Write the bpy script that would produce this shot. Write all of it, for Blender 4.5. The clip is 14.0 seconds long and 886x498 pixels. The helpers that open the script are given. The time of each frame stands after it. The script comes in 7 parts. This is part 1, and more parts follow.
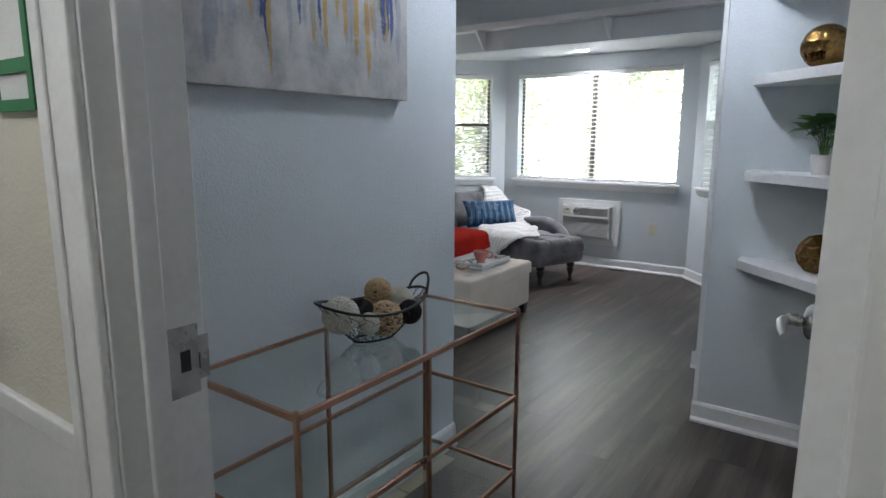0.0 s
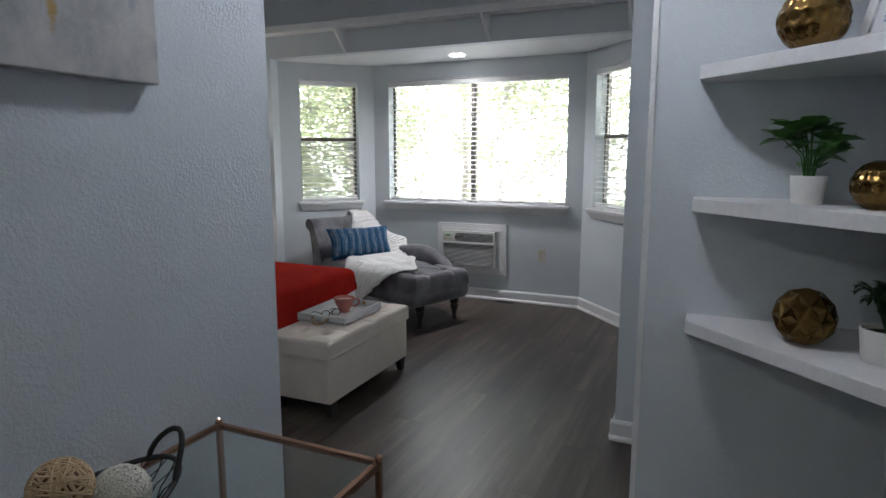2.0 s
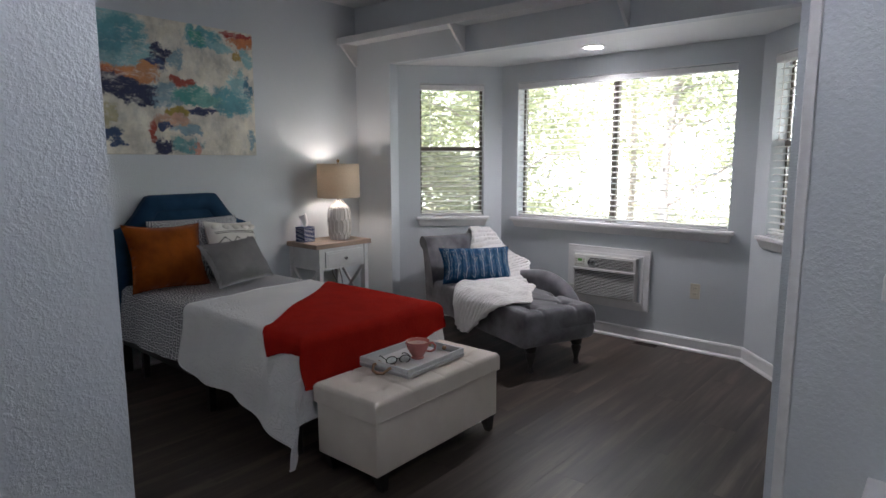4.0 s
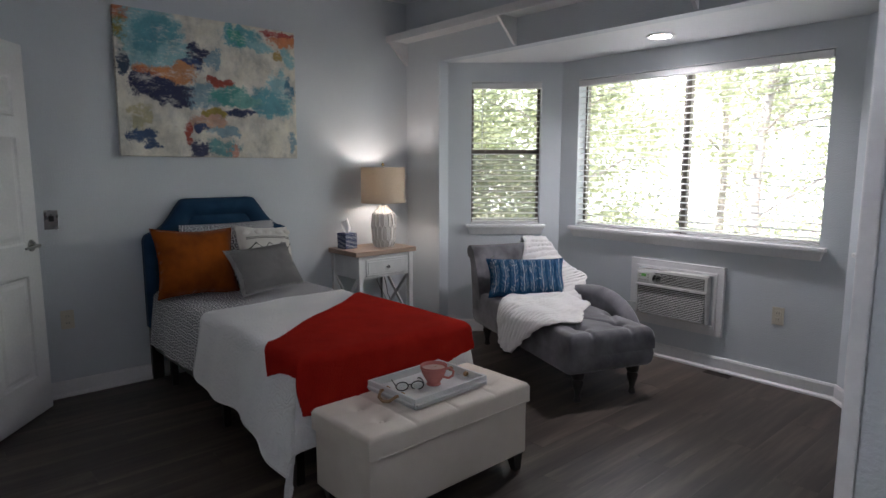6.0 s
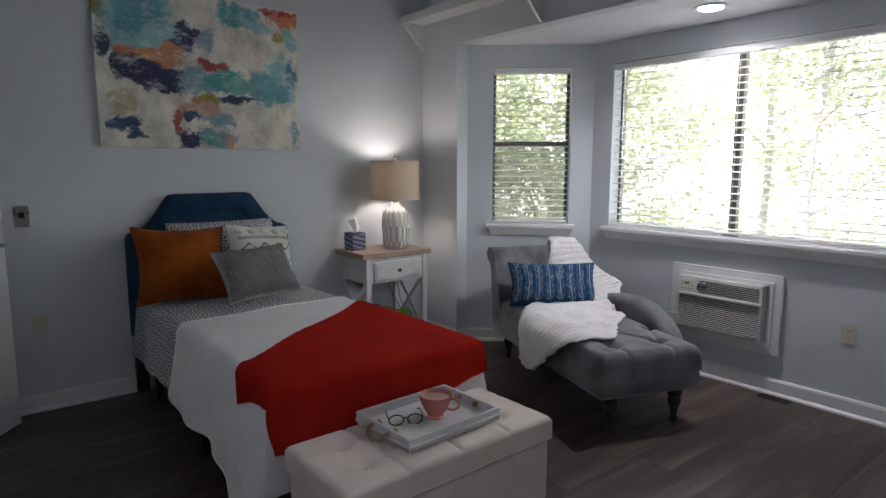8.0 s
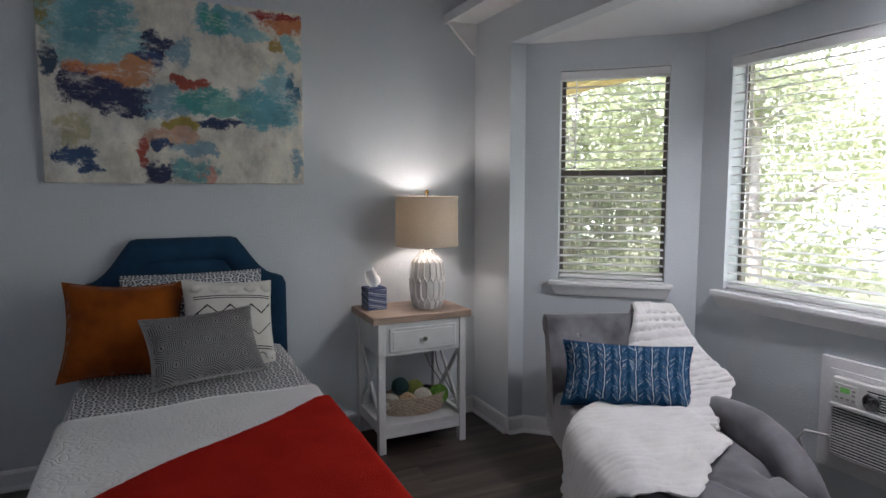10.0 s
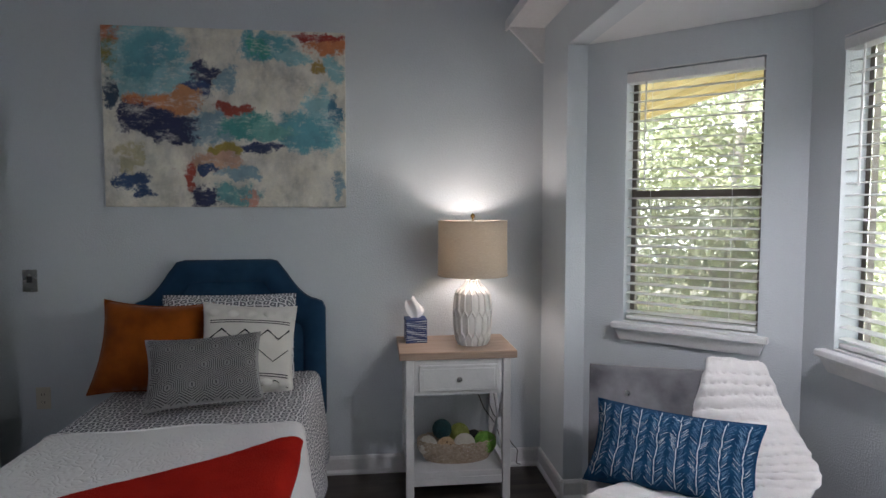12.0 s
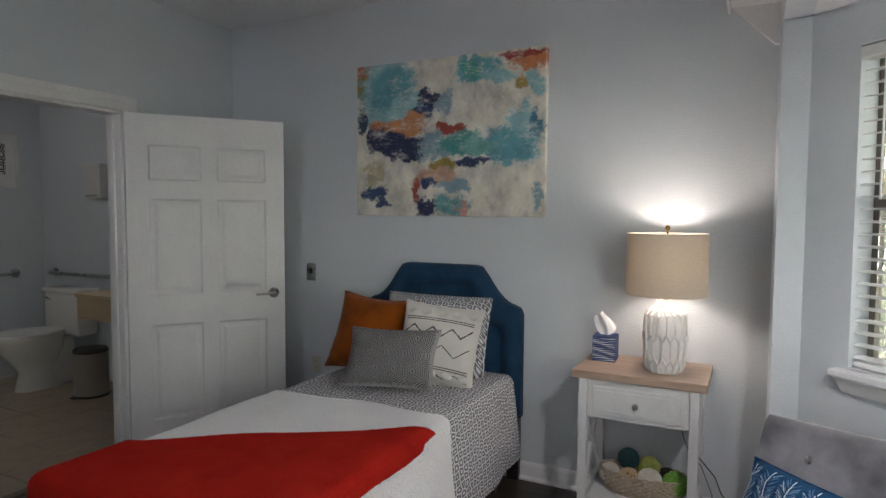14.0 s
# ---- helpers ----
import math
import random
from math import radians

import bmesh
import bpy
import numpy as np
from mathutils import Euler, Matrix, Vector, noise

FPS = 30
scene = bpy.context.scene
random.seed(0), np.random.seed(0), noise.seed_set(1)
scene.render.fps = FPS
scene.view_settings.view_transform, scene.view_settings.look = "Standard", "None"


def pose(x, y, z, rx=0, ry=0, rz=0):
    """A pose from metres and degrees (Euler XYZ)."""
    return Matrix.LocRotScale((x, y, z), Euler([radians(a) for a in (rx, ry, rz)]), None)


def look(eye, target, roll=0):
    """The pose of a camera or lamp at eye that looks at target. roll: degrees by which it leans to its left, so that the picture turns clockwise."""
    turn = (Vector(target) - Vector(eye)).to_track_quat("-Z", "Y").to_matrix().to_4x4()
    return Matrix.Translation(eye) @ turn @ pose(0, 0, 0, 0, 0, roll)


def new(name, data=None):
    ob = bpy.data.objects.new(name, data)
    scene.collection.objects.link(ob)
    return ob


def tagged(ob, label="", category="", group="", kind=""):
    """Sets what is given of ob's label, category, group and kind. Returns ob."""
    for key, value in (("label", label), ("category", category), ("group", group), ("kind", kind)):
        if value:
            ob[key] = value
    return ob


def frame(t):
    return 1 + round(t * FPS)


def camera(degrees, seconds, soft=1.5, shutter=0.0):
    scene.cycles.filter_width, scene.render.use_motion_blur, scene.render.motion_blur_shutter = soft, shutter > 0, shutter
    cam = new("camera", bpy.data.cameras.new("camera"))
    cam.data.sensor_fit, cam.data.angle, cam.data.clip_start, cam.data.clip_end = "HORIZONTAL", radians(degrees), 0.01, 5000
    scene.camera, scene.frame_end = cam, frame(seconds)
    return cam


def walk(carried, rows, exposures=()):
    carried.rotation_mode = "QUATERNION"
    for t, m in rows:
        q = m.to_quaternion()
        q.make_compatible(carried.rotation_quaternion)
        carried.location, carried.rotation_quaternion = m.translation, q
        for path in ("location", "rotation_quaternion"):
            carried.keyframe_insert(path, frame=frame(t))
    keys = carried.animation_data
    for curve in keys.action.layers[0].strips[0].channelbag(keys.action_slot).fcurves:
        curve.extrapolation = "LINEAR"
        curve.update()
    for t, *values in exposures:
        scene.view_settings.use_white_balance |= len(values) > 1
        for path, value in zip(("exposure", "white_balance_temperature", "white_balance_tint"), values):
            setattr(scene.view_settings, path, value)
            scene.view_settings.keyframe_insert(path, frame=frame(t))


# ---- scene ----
cam = camera(72.2, 14.0)
METRES, EYE, TILT, LEAN, TURN = 5.85, 1.38, 0.0, 0.0, 35.5
ROWS = [
    (0.0, 0.0, 0.0, 0.0, 0.04, -10.3, -0.23),
    (0.5, -0.0099, 0.0471, -0.0008, -6.6, -9.28, -0.05),
    (1.0, 0.0019, 0.0975, 0.0013, -11.07, -8.86, -0.02),
    (1.5, 0.0151, 0.1358, 0.0009, -11.34, -8.75, -0.0),
    (2.0, 0.0297, 0.164, -0.0005, -11.34, -8.72, -0.02),
    (2.5, 0.0471, 0.1929, 0.0006, -11.19, -8.69, -0.0),
    (3.0, 0.0652, 0.219, 0.0002, -9.62, -8.71, 0.02),
    (3.5, 0.0935, 0.2531, 0.005, -2.1, -8.54, 0.13),
    (4.0, 0.1172, 0.2802, 0.0094, 5.06, -8.31, 0.14),
    (6.5, 0.1621, 0.3607, 0.0043, 13.39, -7.83, 0.02),
    (7.0, 0.1608, 0.3778, 0.0011, 13.99, -7.9, 0.03),
    (7.5, 0.1586, 0.398, -0.0007, 14.82, -7.96, -0.01),
    (10.0, 0.1961, 0.6435, 0.0126, 29.72, -5.73, 0.1),
    (10.5, 0.2261, 0.7014, 0.014, 36.28, -4.64, 0.11),
    (11.0, 0.2393, 0.7273, 0.0124, 40.08, -4.38, 0.12),
    (11.5, 0.2534, 0.752, 0.0133, 43.73, -4.14, 0.07),
    (12.0, 0.2688, 0.7753, 0.0152, 48.11, -3.8, 0.07),
    (12.5, 0.294, 0.81, 0.0162, 55.71, -3.3, -0.04),
    (13.0, 0.3162, 0.8478, 0.0159, 65.77, -3.22, -0.12),
    (13.5, 0.3279, 0.8819, 0.0183, 74.99, -3.37, -0.16),
    (14.0, 0.3356, 0.9072, 0.0189, 81.59, -3.29, -0.31),
]
walk(cam, [(t, pose(0, 0, EYE, TILT, LEAN, TURN) @ pose(METRES * x, METRES * y, METRES * z, 90 + pitch, roll, yaw)) for t, x, y, z, yaw, pitch, roll in ROWS], exposures=[(0.0, 2.45, 5900, 12), (0.7, 2.15, 5950, 13), (1.5, 1.98, 6000, 13), (4.0, 1.82, 6150, 19), (7.5, 1.80, 6100, 19), (10.0, 1.76, 6050, 19), (11.5, 1.76, 6050, 19), (14.0, 2.15, 6350, 18)])

# ---- world and large lights ----
world = bpy.data.worlds.new("sky")
scene.world = world
world.use_nodes = True
wn = world.node_tree.nodes
sky = wn.new("ShaderNodeTexSky")
sky.sky_type, sky.sun_disc = "NISHITA", False
sky.sun_elevation, sky.sun_rotation = radians(52), radians(200)
world.node_tree.links.new(sky.outputs[0], wn["Background"].inputs[0])
wn["Background"].inputs[1].default_value = 0.15


def lamp(name, kind, m, power, colour=(1, 1, 1), **kw):
    data = bpy.data.lights.new(name, kind)
    data.energy, data.color = power, colour
    for k, v in kw.items():
        if k == "radius":
            data.shadow_soft_size = v
        elif k == "angle":
            data.angle = v
        elif k == "size":
            data.shape, data.size = "DISK", v
        elif k == "cone":
            data.spot_size, data.spot_blend = v
    ob = new(name, data)
    ob.matrix_world = m
    return ob


sun_dir = Vector((-math.sin(radians(200)) * math.cos(radians(52)), -math.cos(radians(200)) * math.cos(radians(52)), -math.sin(radians(52))))
lamp("sun", "SUN", look((0, 0, 20), Vector((0, 0, 20)) + sun_dir), 4.3, (1, 0.95, 0.88), angle=radians(0.5))
lamp("bay_downlight_bulb", "SPOT", look((-2.56, 5.97, 2.245), (-2.56, 6.0, 0)), 36, (1, 0.97, 0.93), radius=0.09, cone=(radians(150), 0.8))
lamp("hall_ceiling_bulb", "POINT", pose(-0.92, 2.42, 2.42), 4.0, (0.97, 0.98, 1.0), radius=0.07)
# Unseen fill lamp added to brighten the corridor; it has no fitting.
lamp("corridor_fill", "POINT", pose(-0.9, -0.6, 2.35), 3.8, (1.0, 0.95, 0.86), radius=0.1)
# Added fill, out of view, that lifts the dark bathroom.
lamp("bathroom_fill", "POINT", pose(-3.2, 0.6, 2.3), 1.4, (1.0, 0.96, 0.9), radius=0.1)
lamp("table_lamp_bulb", "POINT", pose(-4.455, 5.107, 1.295), 1.45, (1, 0.90, 0.78), radius=0.05)


# ---- materials ----
def nodes_of(name):
    m = bpy.data.materials.new(name)
    m.use_nodes = True
    nt = m.node_tree
    return m, nt, nt.nodes["Principled BSDF"]


def node(nt, kind, **kw):
    n = nt.nodes.new(kind)
    for k, v in kw.items():
        n.inputs[k].default_value = v
    return n


def rgba(c):
    return (*c, 1.0)


def coords(nt, scale=(1, 1, 1), rot=(0, 0, 0)):
    tc = nt.nodes.new("ShaderNodeTexCoord")
    mp = nt.nodes.new("ShaderNodeMapping")
    mp.inputs["Scale"].default_value, mp.inputs["Rotation"].default_value = scale, rot
    nt.links.new(tc.outputs["Object"], mp.inputs[0])
    return mp.outputs[0]


def noise_of(nt, vec, scale, detail=4, rough=0.55):
    n = node(nt, "ShaderNodeTexNoise", Scale=scale, Detail=detail, Roughness=rough)
    nt.links.new(vec, n.inputs["Vector"])
    return n.outputs["Fac"]


def ramp(nt, fac, stops):
    r = nt.nodes.new("ShaderNodeValToRGB")
    el = r.color_ramp.elements
    while len(el) < len(stops):
        el.new(0.5)
    for e, (p, c) in zip(el, stops):
        e.position, e.color = p, rgba(c)
    nt.links.new(fac, r.inputs[0])
    return r.outputs[0]


def mixc(nt, fac, a, b, mode="MIX"):
    m = nt.nodes.new("ShaderNodeMix")
    m.data_type, m.blend_type = "RGBA", mode
    for sock, v in ((m.inputs[0], fac), (m.inputs[6], a), (m.inputs[7], b)):
        if isinstance(v, (int, float)):
            sock.default_value = v
        elif isinstance(v, tuple):
            sock.default_value = rgba(v)
        else:
            nt.links.new(v, sock)
    return m.outputs[2]


def bump_to(nt, bsdf, height, strength, dist=0.002):
    b = node(nt, "ShaderNodeBump", Strength=strength, Distance=dist)
    nt.links.new(height, b.inputs["Height"])
    nt.links.new(b.outputs[0], bsdf.inputs["Normal"])


def surf(name, c1, c2, scale=6.0, rough=0.5, bump=0.15, bscale=120.0, metal=0.0, stretch=(1, 1, 1), sheen=0.0, dist=0.002, spec=0.5):
    """A base colour that drifts between two tones at two scales, with fine relief."""
    m, nt, b = nodes_of(name)
    v = coords(nt, stretch)
    big = noise_of(nt, v, scale)
    fine = noise_of(nt, v, bscale, 3)
    col = ramp(nt, big, [(0.3, c1), (0.7, c2)])
    fcol = ramp(nt, fine, [(0.25, (0.86, 0.86, 0.86)), (0.75, (1.0, 1.0, 1.0))])
    nt.links.new(mixc(nt, 0.6, col, fcol, "MULTIPLY"), b.inputs["Base Color"])
    rr = node(nt, "ShaderNodeMapRange")
    nt.links.new(big, rr.inputs[0])
    rr.inputs[3].default_value, rr.inputs[4].default_value = max(0.03, rough - 0.08), min(1, rough + 0.08)
    nt.links.new(rr.outputs[0], b.inputs["Roughness"])
    b.inputs["Metallic"].default_value = metal
    b.inputs["Specular IOR Level"].default_value = spec
    if sheen:
        b.inputs["Sheen Weight"].default_value, b.inputs["Sheen Roughness"].default_value = sheen, 0.4
    if bump:
        bump_to(nt, b, fine, bump, dist)
    return m


def wall_paint(name, c1, c2):
    """Painted orange-peel plaster."""
    m, nt, b = nodes_of(name)
    v = coords(nt)
    big = noise_of(nt, v, 1.3, 3)
    lump = noise_of(nt, v, 130, 3, 0.5)
    grit = noise_of(nt, v, 320, 2)
    col = ramp(nt, big, [(0.3, c1), (0.7, c2)])
    nt.links.new(mixc(nt, 0.35, col, ramp(nt, lump, [(0.3, (0.9, 0.9, 0.9)), (0.7, (1, 1, 1))]), "MULTIPLY"), b.inputs["Base Color"])
    b.inputs["Roughness"].default_value = 0.55
    mm = node(nt, "ShaderNodeMath")
    mm.operation = "MULTIPLY_ADD"
    peel = ramp(nt, lump, [(0.42, (0, 0, 0)), (0.62, (1, 1, 1))])
    nt.links.new(grit, mm.inputs[0])
    mm.inputs[1].default_value = 0.25
    nt.links.new(peel, mm.inputs[2])
    bump_to(nt, b, mm.outputs[0], 0.38, 0.002)
    return m


def wood(name, c1, c2, c3, rough=0.45, axis=1, per_piece=True, grain=14.0, relief=0.18):
    """Streaked grain along one axis; each piece takes its own tone."""
    m, nt, b = nodes_of(name)
    st = [1.0, 1.0, 1.0]
    st[axis] = 0.07
    tc = nt.nodes.new("ShaderNodeTexCoord")
    oi = nt.nodes.new("ShaderNodeObjectInfo")
    sh = node(nt, "ShaderNodeVectorMath")
    sh.operation = "MULTIPLY_ADD"
    comb = nt.nodes.new("ShaderNodeCombineXYZ")
    for i in range(3):
        nt.links.new(oi.outputs["Random"], comb.inputs[i])
    nt.links.new(comb.outputs[0], sh.inputs[0])
    sh.inputs[1].default_value = (37.0, 19.0, 11.0)
    nt.links.new(tc.outputs["Object"], sh.inputs[2])
    mp = nt.nodes.new("ShaderNodeMapping")
    mp.inputs["Scale"].default_value = st
    nt.links.new(sh.outputs[0], mp.inputs[0])
    v = mp.outputs[0]
    big = noise_of(nt, v, grain, 5, 0.6)
    fine = noise_of(nt, v, grain * 9, 4, 0.6)
    col = ramp(nt, big, [(0.3, c1), (0.5, c2), (0.72, c3)])
    col = mixc(nt, 0.55, col, ramp(nt, fine, [(0.35, (0.62, 0.6, 0.58)), (0.6, (1, 1, 1))]), "MULTIPLY")
    if per_piece:
        tone = ramp(nt, oi.outputs["Random"], [(0.0, (0.84, 0.84, 0.84)), (1.0, (1.1, 1.09, 1.08))])
        col = mixc(nt, 1.0, col, tone, "MULTIPLY")
    nt.links.new(col, b.inputs["Base Color"])
    rr = node(nt, "ShaderNodeMapRange")
    nt.links.new(fine, rr.inputs[0])
    rr.inputs[3].default_value, rr.inputs[4].default_value = rough - 0.03, rough + 0.05
    nt.links.new(rr.outputs[0], b.inputs["Roughness"])
    bump_to(nt, b, fine, relief, 0.001)
    return m


def glow(name, colour, strength):
    m, nt, b = nodes_of(name)
    b.inputs["Base Color"].default_value = rgba(colour)
    b.inputs["Emission Color"].default_value = rgba(colour)
    b.inputs["Emission Strength"].default_value = strength
    return m


def glass(name, tint=(1, 1, 1), rough=0.0):
    m, nt, b = nodes_of(name)
    b.inputs["Base Color"].default_value = rgba(tint)
    b.inputs["Transmission Weight"].default_value, b.inputs["Roughness"].default_value = 1.0, rough
    b.inputs["IOR"].default_value = 1.45
    return m


def blob_painting(name, base, blobs, w, h, streak=(1, 1, 1)):
    """An abstract canvas: ragged patches of paint laid over one another. A patch: u, v (from the top left), its half sizes, its colour."""
    m, nt, b = nodes_of(name)
    tc = nt.nodes.new("ShaderNodeTexCoord")
    warp = node(nt, "ShaderNodeTexNoise", Scale=5.5, Detail=12.0, Roughness=0.74)
    nt.links.new(tc.outputs["Object"], warp.inputs["Vector"])
    vm = node(nt, "ShaderNodeVectorMath")
    vm.operation = "MULTIPLY_ADD"
    nt.links.new(warp.outputs["Color"], vm.inputs[0])
    vm.inputs[1].default_value = (0.40 * streak[0], 0.0, 0.26 * streak[2])
    off = node(nt, "ShaderNodeVectorMath")
    nt.links.new(tc.outputs["Object"], off.inputs[0])
    off.inputs[1].default_value = (-0.20 * streak[0], 0, -0.13 * streak[2])
    nt.links.new(off.outputs[0], vm.inputs[2])
    grain = noise_of(nt, coords(nt, streak), 26, 12, 0.84)
    col = ramp(nt, noise_of(nt, coords(nt), 7, 8, 0.7), [(0.3, base[0]), (0.5, base[1]), (0.7, base[2])])
    for u, v, ru, rv, c in blobs:
        mp = nt.nodes.new("ShaderNodeMapping")
        mp.vector_type = "TEXTURE"
        mp.inputs["Location"].default_value = ((u - 0.5) * w, 0, (0.5 - v) * h)
        mp.inputs["Scale"].default_value = (ru * w, 100, rv * h)
        nt.links.new(vm.outputs[0], mp.inputs[0])
        ln = node(nt, "ShaderNodeVectorMath")
        ln.operation = "LENGTH"
        nt.links.new(mp.outputs[0], ln.inputs[0])
        ad = node(nt, "ShaderNodeMath")
        ad.operation = "MULTIPLY_ADD"
        nt.links.new(grain, ad.inputs[0])
        ad.inputs[1].default_value = 1.9
        nt.links.new(ln.outputs["Value"], ad.inputs[2])
        mk = node(nt, "ShaderNodeMapRange")
        nt.links.new(ad.outputs[0], mk.inputs[0])
        mk.inputs[1].default_value, mk.inputs[2].default_value = 2.16, 1.86
        col = mixc(nt, mk.outputs[0], col, c)
    scrape = noise_of(nt, coords(nt, (0.55, 1, 1.3)), 11, 12, 0.82)
    sk = node(nt, "ShaderNodeMapRange")
    nt.links.new(scrape, sk.inputs[0])
    sk.inputs[1].default_value, sk.inputs[2].default_value, sk.inputs[4].default_value = 0.52, 0.62, 0.62
    col = mixc(nt, sk.outputs[0], col, base[2])
    wash = ramp(nt, noise_of(nt, coords(nt, (1, 1, 0.7)), 8, 9, 0.7), [(0.30, (0.52, 0.56, 0.60)), (0.50, (0.98, 0.98, 0.98)), (0.66, (1.22, 1.22, 1.18))])
    col = mixc(nt, 0.85, col, wash, "MULTIPLY")
    nt.links.new(col, b.inputs["Base Color"])
    b.inputs["Roughness"].default_value = 0.6
    bump_to(nt, b, grain, 0.25, 0.002)
    return m


def cell_print(name, ground, ink, scale, width=0.08, bump=0.1, centre=0.0):
    """A printed cloth: small rounded cells with a drawn outline."""
    m, nt, b = nodes_of(name)
    v = coords(nt)
    vo = node(nt, "ShaderNodeTexVoronoi", Scale=scale, Randomness=0.5)
    vo.feature, vo.voronoi_dimensions = "DISTANCE_TO_EDGE", "2D"
    sp = nt.nodes.new("ShaderNodeSeparateXYZ")
    nt.links.new(v, sp.inputs[0])
    steps = []
    for op, x0, x1 in (("SUBTRACT", sp.outputs[1], centre), ("ABSOLUTE", 0, 0.0), ("SUBTRACT", 1, sp.outputs[2])):
        mt = nt.nodes.new("ShaderNodeMath")
        mt.operation = op
        nt.links.new(x0 if not isinstance(x0, int) else steps[x0].outputs[0], mt.inputs[0])
        if isinstance(x1, float):
            mt.inputs[1].default_value = x1
        else:
            nt.links.new(x1, mt.inputs[1])
        steps.append(mt)
    flat = nt.nodes.new("ShaderNodeCombineXYZ")
    nt.links.new(sp.outputs[0], flat.inputs[0])
    nt.links.new(steps[2].outputs[0], flat.inputs[1])
    nt.links.new(flat.outputs[0], vo.inputs["Vector"])
    col = ramp(nt, vo.outputs["Distance"], [(width * 0.6, ground), (width, ink), (width * 2.6, ink), (width * 3.2, ground)])
    weave = noise_of(nt, v, 500, 2)
    nt.links.new(mixc(nt, 0.5, col, ramp(nt, weave, [(0.3, (0.85, 0.85, 0.85)), (0.7, (1, 1, 1))]), "MULTIPLY"), b.inputs["Base Color"])
    b.inputs["Roughness"].default_value = 0.85
    bump_to(nt, b, weave, bump, 0.001)
    return m


def quilted(name, c1, c2):
    """White cotton with scrolling stitched channels and fine puckers between them."""
    m, nt, b = nodes_of(name)
    v = coords(nt)
    nt.links.new(ramp(nt, noise_of(nt, v, 3), [(0.3, c1), (0.7, c2)]), b.inputs["Base Color"])
    b.inputs["Roughness"].default_value = 0.9
    turns = node(nt, "ShaderNodeMath")
    turns.operation = "MULTIPLY"
    nt.links.new(noise_of(nt, v, 9.0, 2.0, 0.5), turns.inputs[0])
    turns.inputs[1].default_value = 40.0
    wave = node(nt, "ShaderNodeMath")
    wave.operation = "SINE"
    nt.links.new(turns.outputs[0], wave.inputs[0])
    lift = node(nt, "ShaderNodeMath")
    lift.operation = "ABSOLUTE"
    nt.links.new(wave.outputs[0], lift.inputs[0])
    soft = node(nt, "ShaderNodeMath")
    soft.operation = "POWER"
    nt.links.new(lift.outputs[0], soft.inputs[0])
    soft.inputs[1].default_value = 0.45
    pucker = node(nt, "ShaderNodeMath")
    pucker.operation = "MULTIPLY_ADD"
    nt.links.new(noise_of(nt, v, 55, 3), pucker.inputs[0])
    pucker.inputs[1].default_value = 0.7
    nt.links.new(soft.outputs[0], pucker.inputs[2])
    bump_to(nt, b, pucker.outputs[0], 0.65, 0.005)
    return m


WALL = wall_paint("pale_blue_grey_paint", (0.585, 0.63, 0.665), (0.62, 0.66, 0.69))
CEIL = wall_paint("ceiling_paint", (0.73, 0.755, 0.77), (0.77, 0.785, 0.795))
HALLWALL = wall_paint("cream_wall_paint", (0.62, 0.59, 0.50), (0.66, 0.63, 0.55))
TRIM = surf("white_trim_paint", (0.74, 0.75, 0.76), (0.80, 0.80, 0.80), 4, 0.35, 0.05, 60)
PLANK = wood("grey_brown_plank", (0.021, 0.0155, 0.012), (0.060, 0.046, 0.037), (0.155, 0.121, 0.098), 0.37, 1, True, 11.0, 0.03)
TILE = surf("tan_floor_tile", (0.30, 0.235, 0.16), (0.40, 0.33, 0.24), 7, 0.3, 0.1, 50)
GROUT = surf("grout", (0.16, 0.13, 0.10), (0.2, 0.17, 0.13), 20, 0.9, 0.2)
SUBFLOOR = surf("dark_subfloor", (0.014, 0.011, 0.009), (0.022, 0.018, 0.015), 20, 0.9, 0.2)
CARPET = surf("dark_carpet", (0.045, 0.04, 0.035), (0.07, 0.06, 0.05), 20, 0.95, 0.6, 300)
BRONZE = surf("bronze_window_frame", (0.13, 0.11, 0.09), (0.19, 0.165, 0.14), 8, 0.45, 0.05)
SLAT = surf("white_blind_slat", (0.76, 0.77, 0.77), (0.82, 0.82, 0.82), 5, 0.4, 0.04, 80)
PANE = glass("window_glass")
SCREEN, nt_, b_ = nodes_of("insect_screen_mesh")
b_.inputs["Base Color"].default_value, b_.inputs["Roughness"].default_value = (0.42, 0.42, 0.39, 1), 0.7
tr_ = nt_.nodes.new("ShaderNodeBsdfTransparent")
ms_ = nt_.nodes.new("ShaderNodeMixShader")
ms_.inputs[0].default_value = 0.38
nt_.links.new(tr_.outputs[0], ms_.inputs[1])
nt_.links.new(b_.outputs[0], ms_.inputs[2])
nt_.links.new(ms_.outputs[0], nt_.nodes["Material Output"].inputs[0])
SHELFGLASS = glass("shelf_glass", (0.90, 0.97, 0.95))
COPPER = surf("rose_copper_metal", (0.42, 0.24, 0.16), (0.52, 0.31, 0.21), 12, 0.3, 0.05, 100, 1.0)
CHROME = surf("brushed_nickel", (0.33, 0.33, 0.325), (0.44, 0.44, 0.43), 12, 0.28, 0.03, 100, 1.0)
GOLD = surf("antique_gold", (0.17, 0.10, 0.030), (0.31, 0.195, 0.068), 14, 0.22, 0.08, 120, 1.0)
BLACKWIRE = surf("black_wire", (0.012, 0.012, 0.012), (0.02, 0.02, 0.02), 12, 0.45, 0.05)
BLACKWOOD = surf("black_lacquer_wood", (0.010, 0.009, 0.008), (0.02, 0.017, 0.015), 12, 0.35, 0.05)
